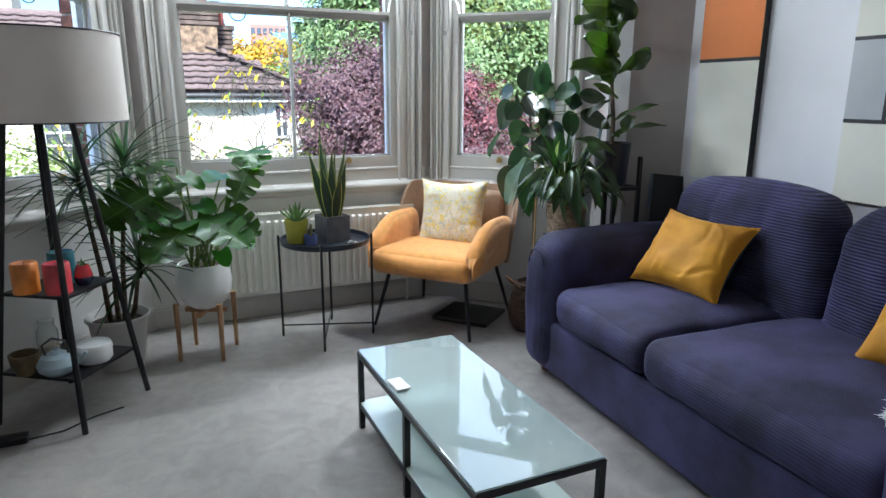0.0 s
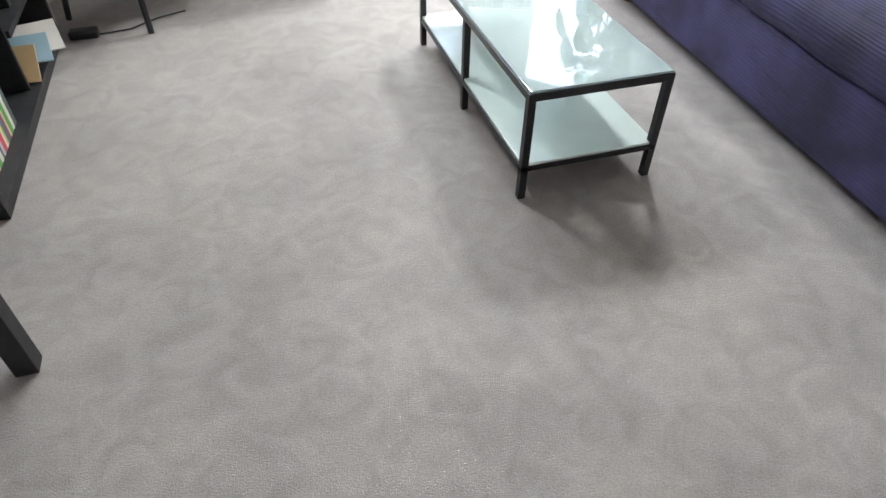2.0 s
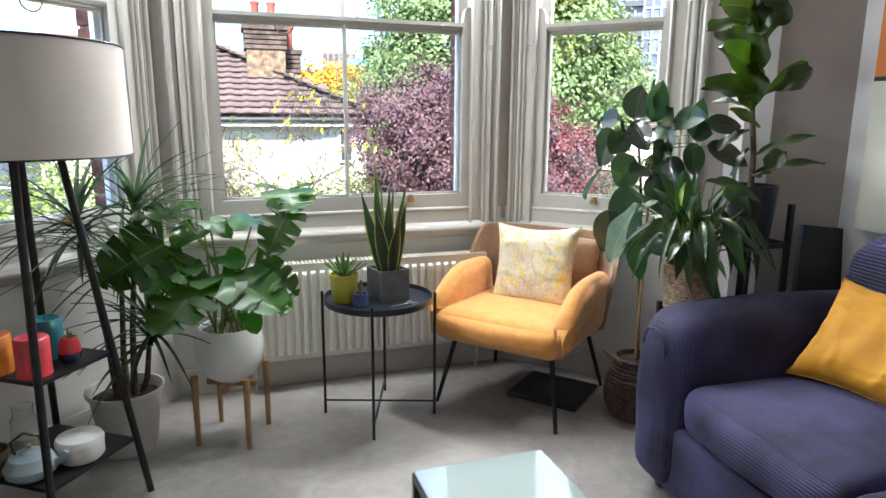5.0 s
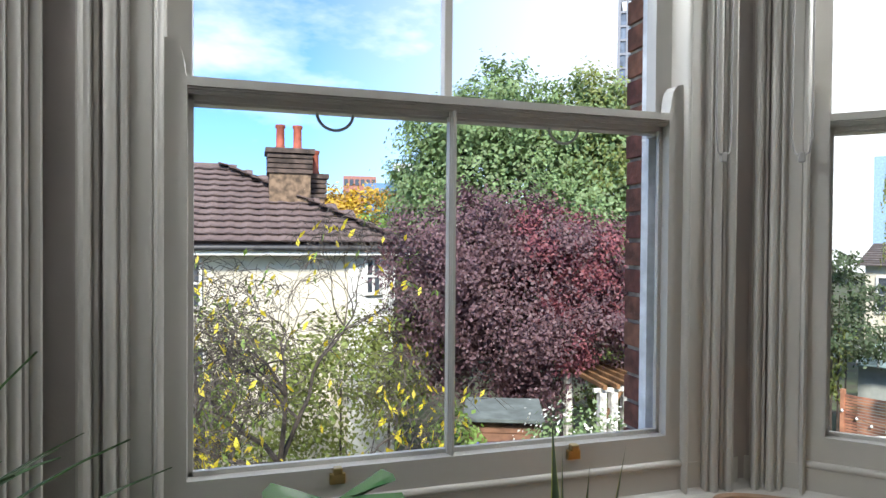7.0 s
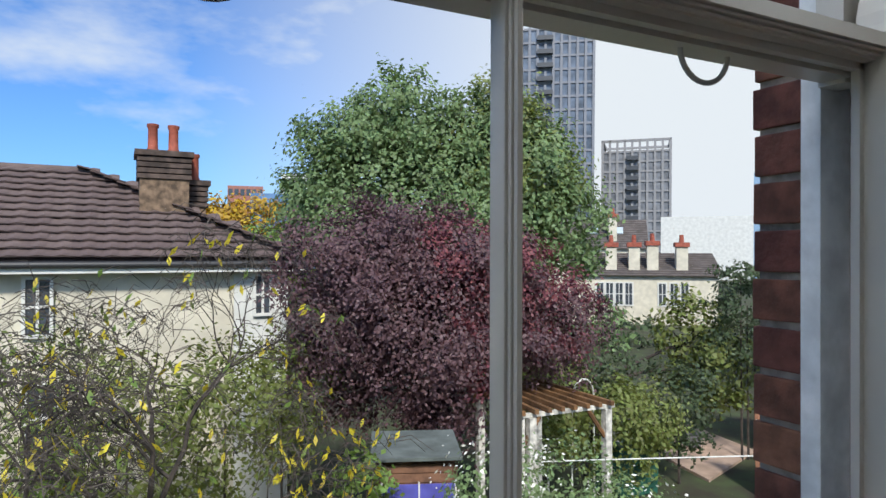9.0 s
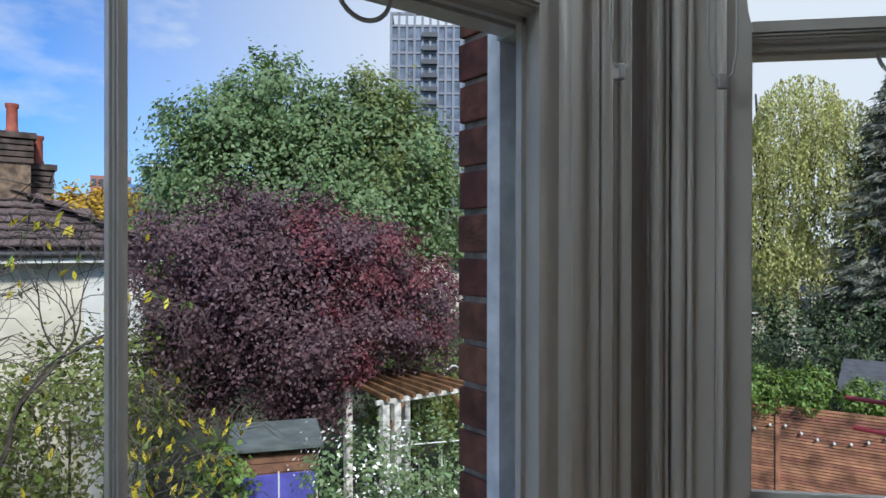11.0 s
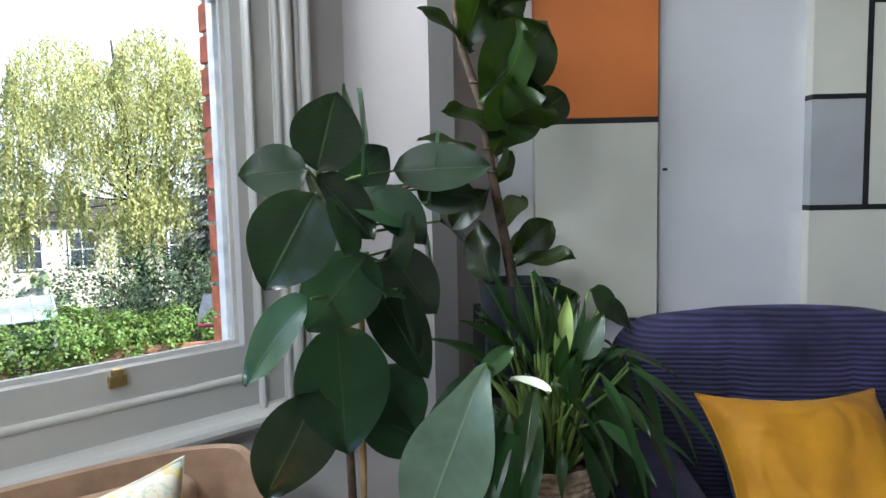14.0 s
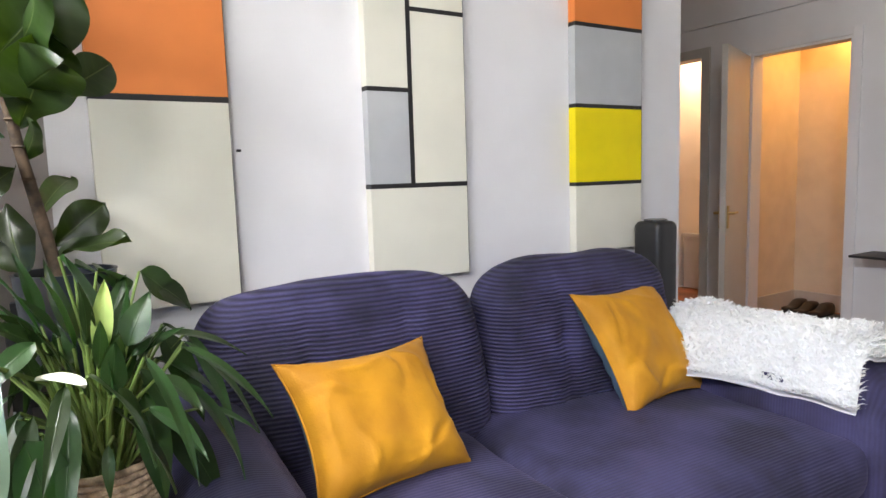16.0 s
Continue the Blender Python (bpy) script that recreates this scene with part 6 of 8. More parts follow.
def build_fiddle():
    cx, cy = 2.42, 2.89
    s = thing("tall_plant_stand", (cx, cy, 0), "tall black steel plant stand in the corner behind the sofa", "plant stand")
    for sx in (-1, 1):
        for sy in (-1, 1):
            box_part("leg", (sx * 0.10 - 0.009, sx * 0.10 + 0.009, sy * 0.09 - 0.009, sy * 0.09 + 0.009, 0.0, 0.96), black_metal, s, bevel=0.001)
    boxes_part("ring", [(-0.1, 0.1, -0.099, -0.081, 0.80, 0.818), (-0.1, 0.1, 0.081, 0.099, 0.80, 0.818), (-0.109, -0.091, -0.08, 0.08, 0.80, 0.818), (0.091, 0.109, -0.08, 0.08, 0.80, 0.818)], black_metal, s, bevel=0.001)
    pot = thing("dark_planter", (cx, cy, 0.82), "dark blue-black ribbed planter on the tall stand", "planter")
    lathe("pot", [(0.0, 0.0), (0.068, 0.0), (0.075, 0.02), (0.088, 0.20), (0.090, 0.205), (0.083, 0.205), (0.080, 0.18), (0.0, 0.18)], mat("dark_glaze", (0.018, 0.024, 0.034), 0.35, coat=0.2), pot, seg=30)
    lathe("soil", [(0.0, 0.19), (0.080, 0.188)], soil, pot, seg=20)
    p = thing("fiddle_leaf_fig", (cx, cy, 1.0), "tall fiddle-leaf fig with large dull green leaves on a knotty stem", "potted plant")
    pts = [(2.42, 2.9, 1.0), (2.44, 2.922, 1.132), (2.44, 2.944, 1.255), (2.44, 2.966, 1.406), (2.44, 3.005, 1.523), (2.44, 3.019, 1.61), (2.44, 3.019, 1.72), (2.42, 2.95, 1.9)]
    tube("stem", [local(p, q) for q in pts], [0.012, 0.011, 0.010, 0.009, 0.008, 0.006, 0.005, 0.004], stem_brown, p)
    L = [((2.42, 2.967, 1.415), (2.36, 2.833, 1.556), 0.155, (-0.85, -0.4, 0.3)), ((2.43, 2.94, 1.3), (2.37, 2.875, 1.463), 0.135, (-0.9, -0.3, 0.1)),
         ((2.41, 2.922, 1.331), (2.34, 3.052, 1.378), 0.085, (-0.6, -0.2, 0.8)), ((2.48, 2.873, 1.361), (2.52, 2.772, 1.434), 0.09, (-0.7, -0.5, 0.3)),
         ((2.42, 2.99, 1.507), (2.36, 3.096, 1.587), 0.07, (-0.6, -0.2, 0.8)), ((2.44, 2.982, 1.307), (2.38, 3.103, 1.325), 0.05, (-0.5, 0, 1)),
         ((2.48, 2.902, 1.072), (2.48, 2.807, 1.15), 0.08, (-0.9, -0.2, 0.2)), ((2.47, 2.911, 1.041), (2.38, 2.774, 1.073), 0.085, (-0.5, -0.2, 0.9)),
         ((2.47, 2.973, 1.151), (2.39, 2.953, 1.022), 0.085, (-0.9, 0.3, 0.1)), ((2.44, 2.954, 1.219), (2.37, 3.034, 1.139), 0.07, (-0.8, 0.2, 0.4)),
         ((2.42, 3.004, 1.525), (2.4, 2.947, 1.7), 0.13, (-0.8, -0.5, 0.2)), ((2.44, 3.009, 1.564), (2.42, 2.877, 1.651), 0.13, (-0.8, -0.5, 0.2)),
         ((2.45, 2.95, 1.423), (2.212, 2.9, 1.502), 0.12, (-0.3, -0.9, 0.3)), ((2.46, 2.95, 1.346), (2.136, 2.88, 1.359), 0.115, (-0.2, -0.7, 0.7)),
         ((2.452, 2.93, 1.345), (2.602, 2.88, 1.469), 0.06, (-0.2, -0.9, 0.3)), ((2.393, 2.95, 1.589), (2.161, 2.9, 1.552), 0.09, (-0.3, -0.5, 0.8)),
         ((2.398, 2.95, 1.644), (2.197, 2.9, 1.641), 0.12, (-0.3, -0.9, 0.3)), ((2.429, 2.95, 1.591), (2.5, 2.9, 1.678), 0.13, (-0.3, -0.9, 0.3)),
         ((2.475, 2.95, 1.229), (2.301, 2.92, 1.295), 0.05, (-0.2, -0.8, 0.5)), ((2.439, 2.95, 1.517), (2.445, 2.95, 1.757), 0.14, (-0.3, -0.9, 0.1)),
         ((2.45, 2.93, 1.12), (2.66, 2.86, 1.20), 0.06, (0, -0.3, 1)), ((2.45, 2.92, 1.06), (2.68, 2.82, 1.10), 0.06, (0, -0.3, 1)), ((2.42, 2.99, 1.72), (2.30, 3.03, 1.84), 0.12, (-0.6, -0.6, 0.5)),
         ((2.43, 2.97, 1.75), (2.50, 2.88, 1.90), 0.12, (-0.6, -0.8, 0.3)), ((2.42, 2.96, 1.85), (2.33, 2.88, 1.98), 0.12, (-0.6, -0.8, 0.3)), ((2.42, 2.95, 1.88), (2.50, 3.00, 2.03), 0.11, (-0.6, -0.8, 0.3))]
    for k, (b, t, w, up) in enumerate(L):
        leaf("leaf", b, t, w * 1.08, fiddle_green, p, up=up, bend=0.34, fold=0.22, n=20, shape="fiddle", wave=0.075, seed=k)
    for q in [(2.44, 2.934, 1.2), (2.44, 2.945, 1.26), (2.44, 2.952, 1.31), (2.44, 2.962, 1.38), (2.44, 2.981, 1.45)]:
        lathe("node", [(0.006, -0.006), (0.013, 0.0), (0.006, 0.006)], stem_brown, p, c=local(p, q), seg=10)


build_fiddle()


def build_lily():
    cx, cy, zb = 2.155, 2.87, 0.575
    s = thing("basket_stand", (cx, cy, 0), "black steel plant stand beside the sofa arm", "plant stand")
    for sx in (-1, 1):
        for sy in (-1, 1):
            box_part("leg", (sx * 0.060 - 0.008, sx * 0.060 + 0.008, sy * 0.08 - 0.008, sy * 0.08 + 0.008, 0.0, 0.59), black_metal, s, bevel=0.001)
    for ya in (-0.088, 0.072):
        box_part("rail", (-0.052, 0.052, ya, ya + 0.016, zb - 0.02, zb - 0.004), black_metal, s, bevel=0.001)
    b = thing("wicker_basket", (cx, cy, zb), "woven seagrass basket pot with a peace lily", "basket")
    lathe("basket", [(0.0, 0.0), (0.072, 0.0), (0.078, 0.02), (0.088, 0.165), (0.082, 0.168), (0.078, 0.14), (0.0, 0.14)], wicker, b, seg=32)
    v, f = join_data([tube_data([((0.079 + 0.0007 * k) * math.cos(TAU * q / 40), (0.079 + 0.0007 * k) * math.sin(TAU * q / 40), 0.008 + 0.0115 * k + 0.002 * math.sin(q * 3 + k * 2)) for q in range(41)], 0.0062, 6) for k in range(15)])
    mesh_object("weave", v, f, wicker, b, smooth=True)
    lathe("soil", [(0.0, 0.15), (0.080, 0.148)], soil, b, seg=20)
    p = thing("peace_lily", (cx, cy, zb + 0.15), "peace lily with many arching green leaves and two white spathes", "potted plant")
    rng = random.Random(8)
    c = Vector((cx, cy, zb + 0.15))
    def blade(k, root, b0, tip, w, up, bend=0.3):
        tube("leaf_stalk", [local(p, q) for q in (root, root.lerp(b0, 0.55) + Vector((0, 0, 0.03)), b0)], [0.0038, 0.0032, 0.0022], stem_green, p, seg=6)
        leaf("leaf", b0, tip, w, lily_green, p, up=up, bend=bend, fold=0.22, n=12, shape="lance", wave=0.02, seed=k)
    rows = [((2.2, 2.717, 0.921), (2.2, 2.647, 0.719), 0.028, (-0.9, -0.4, 0.2)), ((2.2, 2.76, 0.929), (2.22, 2.697, 0.743), 0.05, (-0.9, -0.3, 0.2)),
            ((2.1, 2.807, 0.895), (2.1, 2.729, 0.719), 0.035, (-0.8, -0.3, 0.4)), ((2.12, 2.784, 0.827), (2.16, 2.687, 0.612), 0.06, (-0.9, -0.3, 0.2)),
            ((2.1, 2.802, 0.855), (2.1, 2.785, 0.661), 0.05, (-0.9, 0, 0.2)), ((2.08, 2.822, 0.939), (2.1, 2.781, 1.017), 0.045, (-0.9, 0.3, 0.2)),
            ((2.08, 2.962, 0.919), (2.02, 3.069, 0.99), 0.04, (-0.5, 0, 1)), ((2.12, 2.921, 0.931), (2.08, 3.024, 1.007), 0.04, (-0.6, 0, 1)),
            ((2.16, 2.942, 0.937), (2.12, 2.987, 1.003), 0.04, (-0.6, 0, 0.9)), ((2.05, 2.94, 0.968), (2.0, 3.014, 0.909), 0.035, (-0.8, 0.2, 0.4)),
            ((2.18, 2.884, 0.94), (2.2, 2.921, 1.073), 0.028, (-0.9, 0.3, 0.1)), ((2.12, 2.867, 0.933), (2.14, 2.858, 1.003), 0.03, (-0.9, 0.2, 0.1)),
            ((2.02, 2.967, 0.873), (2.0, 2.93, 0.805), 0.022, (-0.9, 0.2, 0.2)), ((2.1, 2.816, 0.916), (2.12, 2.732, 0.946), 0.02, (-0.6, 0, 0.8)),
            ((2.02, 2.924, 0.787), (2.0, 2.936, 0.732), 0.03, (-0.9, 0.2, 0.2)), ((2.04, 2.862, 0.803), (2.02, 2.866, 0.727), 0.018, (-0.9, 0.2, 0.2)),
            ((2.22, 2.76, 1.011), (2.24, 2.701, 0.95), 0.05, (-0.7, -0.2, 0.6)), ((2.2, 2.785, 1.037), (2.25, 2.721, 0.96), 0.055, (-0.8, -0.2, 0.5)),
            ((2.117, 2.9, 1.08), (2.06, 2.85, 0.863), 0.06, (-0.3, -0.9, 0.2)), ((2.248, 2.85, 0.949), (2.269, 2.8, 0.715), 0.05, (0, -0.9, 0.4)),
            ((2.357, 2.85, 0.945), (2.388, 2.8, 0.677), 0.045, (0, -0.9, 0.4)), ((2.242, 2.88, 1.051), (2.39, 2.8, 0.95), 0.06, (0, -0.6, 0.8)),
            ((2.085, 2.85, 0.842), (2.016, 2.78, 0.712), 0.05, (-0.2, -0.9, 0.3)), ((2.024, 2.88, 0.916), (1.865, 2.82, 0.824), 0.04, (-0.2, -0.8, 0.4)),
            ((2.168, 2.85, 1.046), (2.377, 2.8, 0.96), 0.06, (0, -0.5, 0.9)), ((2.014, 2.85, 0.884), (2.082, 2.8, 0.777), 0.06, (0, -0.9, 0.3))]
    for k, (b0, tip, w, up) in enumerate(rows):
        az = k * 2.399
        blade(k, c + Vector((math.cos(az), math.sin(az), 0)) * 0.03, Vector(b0), Vector(tip), w, up, 0.35)
    for k in range(64):
        az = k * 2.399 + rng.uniform(-0.3, 0.3)
        inner = k % 2 == 0
        reach = rng.uniform(0.02, 0.10) if inner else rng.uniform(0.10, 0.20)
        top = rng.uniform(0.16, 0.30) if inner else rng.uniform(0.10, 0.26)
        out = Vector((math.cos(az), math.sin(az), 0))
        root = c + out * rng.uniform(0.005, 0.045)
        b0 = root + out * reach * 0.6 + Vector((0, 0, top * 0.8))
        if inner:
            tip = b0 + out * rng.uniform(0.03, 0.07) + Vector((0, 0, rng.uniform(0.04, 0.12)))
        else:
            tip = b0 + out * rng.uniform(0.08, 0.14) + Vector((0, 0, rng.uniform(-0.20, -0.04)))
        blade(k + 30, root, b0, tip, rng.uniform(0.020, 0.040), (-0.3, -0.2, 1), 0.2 if inner else 0.45)
    # Paler green than other lily leaves: window reflection is put into its colour.
    leaf("leaf", (2.0, 2.985, 0.955), (1.96, 3.085, 0.715), 0.145, leafmat("broad_leaf_lit", (0.13, 0.19, 0.125), rough=0.3, through_light=0.25, coat=0.3, veins=44.0, rib=(0.24, 0.31, 0.20)), p, up=(-0.9, -0.1, 0.5), bend=0.28, fold=0.20, n=24, shape="fiddle", wave=0.03)
    tube("leaf_stalk", [local(p, q) for q in ((2.12, 2.89, 0.73), (2.08, 2.93, 0.9), (2.0, 2.985, 0.955))], 0.0035, stem_green, p, seg=6)
    leaf("leaf", (1.97, 2.96, 0.86), (1.99, 2.93, 0.68), 0.08, lily_green, p, up=(-0.8, -0.5, 0.3), bend=0.1, fold=0.14, n=12, shape="oval")
    white = mat("spathe_white", (0.75, 0.76, 0.62), 0.45, vary=0.05)
    leaf("spathe", (2.08, 2.86, 0.93), (2.085, 2.845, 1.045), 0.030, mat("spathe_green", (0.42, 0.55, 0.16), 0.45, vary=0.2), p, up=(-1, 0, 0.3), bend=0.2, fold=0.5, n=10)
    tube("flower_stalk", [local(p, q) for q in ((2.13, 2.86, 0.73), (2.08, 2.86, 0.93))], 0.003, stem_green, p, seg=6)
    leaf("spathe", (2.02, 2.885, 0.900), (2.05, 2.945, 0.915), 0.024, white, p, up=(-0.3, 0, 1), bend=0.4, fold=0.7, n=10)
    tube("flower_stalk", [local(p, q) for q in ((2.12, 2.86, 0.73), (2.02, 2.89, 0.895))], 0.003, stem_green, p, seg=6)
    pd = box_part("paper_sheet", (2.29, 2.385, 2.985, 2.989, 0.50, 0.80), mat("paper_white", (0.75, 0.76, 0.78), 0.6), None, bevel=0)
    tagged(pd, "white board standing upright between the plant stands", "board")


build_lily()
hp = thing("leaning_panel", (2.695, 2.80, 0.0), "flat black panel leaning against the wall behind the sofa", "panel")
bm = bmesh.new()
bm_box(bm, -0.12, 0.12, -0.012, 0.012, 0.0, 0.86, 0.004, m=Matrix.Rotation(radians(-6), 4, "X") @ Matrix.Rotation(radians(7), 4, "Y"))
from_bm("board", bm, black_plastic, hp)
wb = thing("floor_board", (1.965, 3.50, 0.0), "flat black square board lying on the carpet under the armchair", "board", rz=-50)
box_part("slab", (-0.165, 0.165, -0.15, 0.15, 0.004, 0.028), black_plastic, wb, bevel=0.006)
box_part("underside", (-0.12, 0.12, -0.10, 0.10, 0.0, 0.004), black_plastic, wb, bevel=0)


def build_heater():
    h = thing("tower_fan", (2.755, 0.83, 0.0), "black upright tower fan standing at the end of the sofa", "tower fan")
    lathe("base", [(0.0, 0.0), (0.10, 0.0), (0.10, 0.012), (0.05, 0.022), (0.0, 0.022)], black_plastic, h, seg=32)
    v, f = rbox_data(0.135, 0.125, 0.955, 0.028, n=4)
    mesh_object("body", [p + Vector((0, 0, 0.500)) for p in v], f, black_plastic, h, smooth=True)
    boxes_part("grille", [(-0.066, -0.0615, -0.035, 0.035, 0.20 + 0.022 * i, 0.207 + 0.022 * i) for i in range(26)], mat("grille_grey", (0.05, 0.05, 0.055), 0.4), h, bevel=0)
    lathe("top_cap", [(0.0, 0.984), (0.045, 0.984), (0.046, 0.979), (0.03, 0.978)], mat("grille_grey", (0.05, 0.05, 0.055)), h, seg=28)


build_heater()

# ---- outside ----
GROUND = -3.3
g = mesh_object("ground", [(-1500, -1500, GROUND), (1500, -1500, GROUND), (1500, 1500, GROUND), (-1500, 1500, GROUND)], [(0, 1, 2, 3)], mat("garden_ground", (0.05, 0.07, 0.025), 0.95, vary=0.4, scale=1.5, color2=(0.035, 0.03, 0.018)))
g["kind"] = "structure"
bark = mat("bark", (0.055, 0.042, 0.034), 0.9, vary=0.3, scale=12, bump=0.8, bscale=30)
cream_render = mat("cream_render", (0.56, 0.52, 0.42), 0.85, vary=0.08, scale=2.5, bump=0.3)
white_render = mat("white_render", (0.6, 0.6, 0.57), 0.8, vary=0.06, scale=2)
tile_mat = mat("roof_tile_brown", (0.115, 0.082, 0.078), 0.85, vary=0.12, scale=5, objvary=0.12, bump=0.4)
far_glass = mat("far_window_glass", (0.06, 0.07, 0.085), 0.2, vary=0.2)


def outleaf(name, color, island=0.35):
    return leafmat(name, color, rough=0.6, island=island, through_light=0.25)


def rand_dirs(rs, n):
    v = rs.normal(size=(n, 3))
    return v / np.linalg.norm(v, axis=1)[:, None]


def foliage_data(blobs, n, size, seed, shell=0.55, droop=0.0, flat=1.0):
    """Many small pointed leaves in and on a group of rounded masses."""
    rs = np.random.RandomState(seed)
    c = np.array([b[:3] for b in blobs], float)
    r = np.array([b[3] for b in blobs], float)
    zs = np.array([b[4] if len(b) > 4 else 1.0 for b in blobs])
    pick = rs.choice(len(blobs), n, p=r ** 2 / (r ** 2).sum())
    d = rand_dirs(rs, n)
    rad = r[pick] * (shell + (1 - shell) * rs.rand(n) ** 0.6) * (0.92 + 0.1 * rs.normal(size=n))
    # two leaves in three gather in tufts spread over each mass, which leaves gaps and an uneven outline
    tufts = 26
    td = rand_dirs(rs, len(blobs) * tufts)
    tr = (0.72 + 0.36 * rs.rand(len(td)))
    which = pick * tufts + rs.randint(0, tufts, n)
    clump = rs.rand(n) < 0.68
    off = d * rad[:, None]
    spread = rs.normal(size=(n, 3)) * 0.13
    off[clump] = ((td[which] * tr[which][:, None] + spread) * r[pick][:, None])[clump]
    off[:, 2] *= zs[pick]
    p = c[pick] + off
    face = off / np.maximum(np.linalg.norm(off, axis=1), 1e-6)[:, None] + rand_dirs(rs, n) * 0.75 + np.array((0, 0, 0.25))
    a = np.cross(face, rand_dirs(rs, n))
    a[:, 2] -= droop * 0.6
    a /= np.linalg.norm(a, axis=1)[:, None]
    b = np.cross(a, face)
    b /= np.linalg.norm(b, axis=1)[:, None]
    s = size * (0.6 + 0.8 * rs.rand(n))[:, None]
    v = np.stack([p - a * s * 0.5, p + b * s * 0.30, p + a * s * 0.5, p - b * s * 0.30], axis=1).reshape(-1, 3)
    f = np.arange(n * 4).reshape(-1, 4)
    return v, f


def quick_mesh(name, v, f, material, parent=None, label=""):
    me = bpy.data.meshes.new(name)
    n = len(f)
    me.vertices.add(len(v))
    me.vertices.foreach_set("co", np.asarray(v, dtype=np.float32).ravel())
    me.loops.add(n * 4)
    me.loops.foreach_set("vertex_index", np.asarray(f, dtype=np.int32).ravel())
    me.polygons.add(n)
    me.polygons.foreach_set("loop_start", np.arange(n, dtype=np.int32) * 4)
    me.materials.append(material)
    me.update(calc_edges=True)
    ob = new(name, me)
    if parent is not None:
        ob.parent = parent
    if label:
        ob["label"] = label
    return ob


def branches(rng, start, dirn, length, radius, depth, spread, out, tips, up=0.15, kids=3, seg=5, curl=0.12):
    pts, p, d = [Vector(start)], Vector(start), Vector(dirn).normalized()
    steps = 4
    for _ in range(steps):
        d = (d + Vector((rng.uniform(-1, 1), rng.uniform(-1, 1), rng.uniform(-1, 1))) * curl + Vector((0, 0, up * 0.3))).normalized()
        p = p + d * length / steps
        pts.append(p)
    out.append(tube_data(pts, [radius * (1 - 0.45 * i / steps) for i in range(steps + 1)], seg))
    if depth == 0:
        tips.append((pts[-1], d))
        return
    for k in range(kids):
        q = pts[rng.choice((2, 3, 4))] if k else pts[-1]
        nd = (d + Vector((rng.uniform(-1, 1), rng.uniform(-1, 1), rng.uniform(-0.7, 0.9))) * spread).normalized()
        branches(rng, q, nd, length * rng.uniform(0.6, 0.8), radius * 0.55, depth - 1, spread, out, tips, up, kids, max(3, seg - 1), curl)


def tree(name, base, height, blobs, n, size, leaf_material, label, seed, category="tree", droop=0.1, shell=0.5, extra=()):
    base = Vector(base)
    t = thing(name, tuple(base), label, category)
    rng = random.Random(seed)
    out = []
    cs = [Vector(b[:3]) for b in blobs]
    mid = sum(cs, Vector()) / len(cs)
    fork = Vector((base.x, base.y, base.z + height * 0.45))
    out.append(tube_data([base, base.lerp(fork, 0.5) + Vector((0.06, 0.03, 0)), fork], [height * 0.035, height * 0.028, height * 0.022], 10))
    v, f = join_data(out)
    mesh_object("trunk", [p - base for p in v], f, bark, t, smooth=True)
    limbs, tips = [], []
    for k, cpt in enumerate(cs):
        d = cpt - fork
        m1 = fork.lerp(cpt, 0.5) + Vector((rng.uniform(-.2, .2), rng.uniform(-.2, .2), 0.15)) * blobs[k][3]
        limbs.append(tube_data([fork, m1, cpt], [height * 0.018, height * 0.011, height * 0.006], 6))
        for _ in range(5):
            dd = Vector((rng.uniform(-1, 1), rng.uniform(-1, 1), rng.uniform(-0.3, 1))).normalized()
            branches(rng, cpt.lerp(m1, rng.random() * 0.6), dd, blobs[k][3] * 0.6, height * 0.005, 2, 0.6, limbs, tips, kids=2, seg=4)
    v, f = join_data(limbs)
    mesh_object("limbs", [p - base for p in v], f, bark, t, smooth=True)
    v, f = foliage_data(blobs, n, size, seed, shell, droop)
    quick_mesh("crown", v - np.array(base), f, leaf_material, t)
    for (bl, nn, sz, mt, sd) in extra:
        v, f = foliage_data(bl, nn, sz, sd, shell, droop)
        quick_mesh("crown_patch", v - np.array(base), f, mt, t)
    return t


purple = outleaf("purple_leaf", (0.120, 0.066, 0.076), 0.3)
crimson = outleaf("crimson_leaf", (0.19, 0.06, 0.075), 0.3)
mid_green = outleaf("mid_green_leaf", (0.155, 0.225, 0.095), 0.25)
yellow_green = outleaf("yellow_green_leaf", (0.155, 0.185, 0.05), 0.35)
autumn = outleaf("autumn_leaf", (0.42, 0.27, 0.03), 0.35)
lime = outleaf("lime_leaf", (0.15, 0.225, 0.05), 0.4)
dark_green = outleaf("dark_green_leaf", (0.06, 0.085, 0.04), 0.45)
blue_green = outleaf("blue_green_leaf", (0.19, 0.20, 0.155), 0.4)

tree("purple_tree", (5.0, 12.5, GROUND), 3.6, [(3.95, 12.9, 0.9, 1.15), (4.6, 12.5, 1.35, 0.95), (4.1, 12.8, -0.1, 1.1), (4.9, 12.2, 0.2, 1.4), (5.5, 12.0, 0.9, 0.95)], 76000, 0.062, purple,
     "small garden tree with dense dark purple leaves and crimson patches", 5, droop=0.4, shell=0.35,
     extra=[([(5.9, 11.8, 0.85, 0.85), (5.3, 12.0, 1.05, 0.9), (6.5, 11.5, 0.4, 0.7), (5.3, 11.5, -0.2, 0.5)], 19000, 0.058, crimson, 6), ([(6.6, 11.4, 0.25, 0.8), (6.0, 11.6, 0.1, 0.9)], 9000, 0.055, purple, 7)])
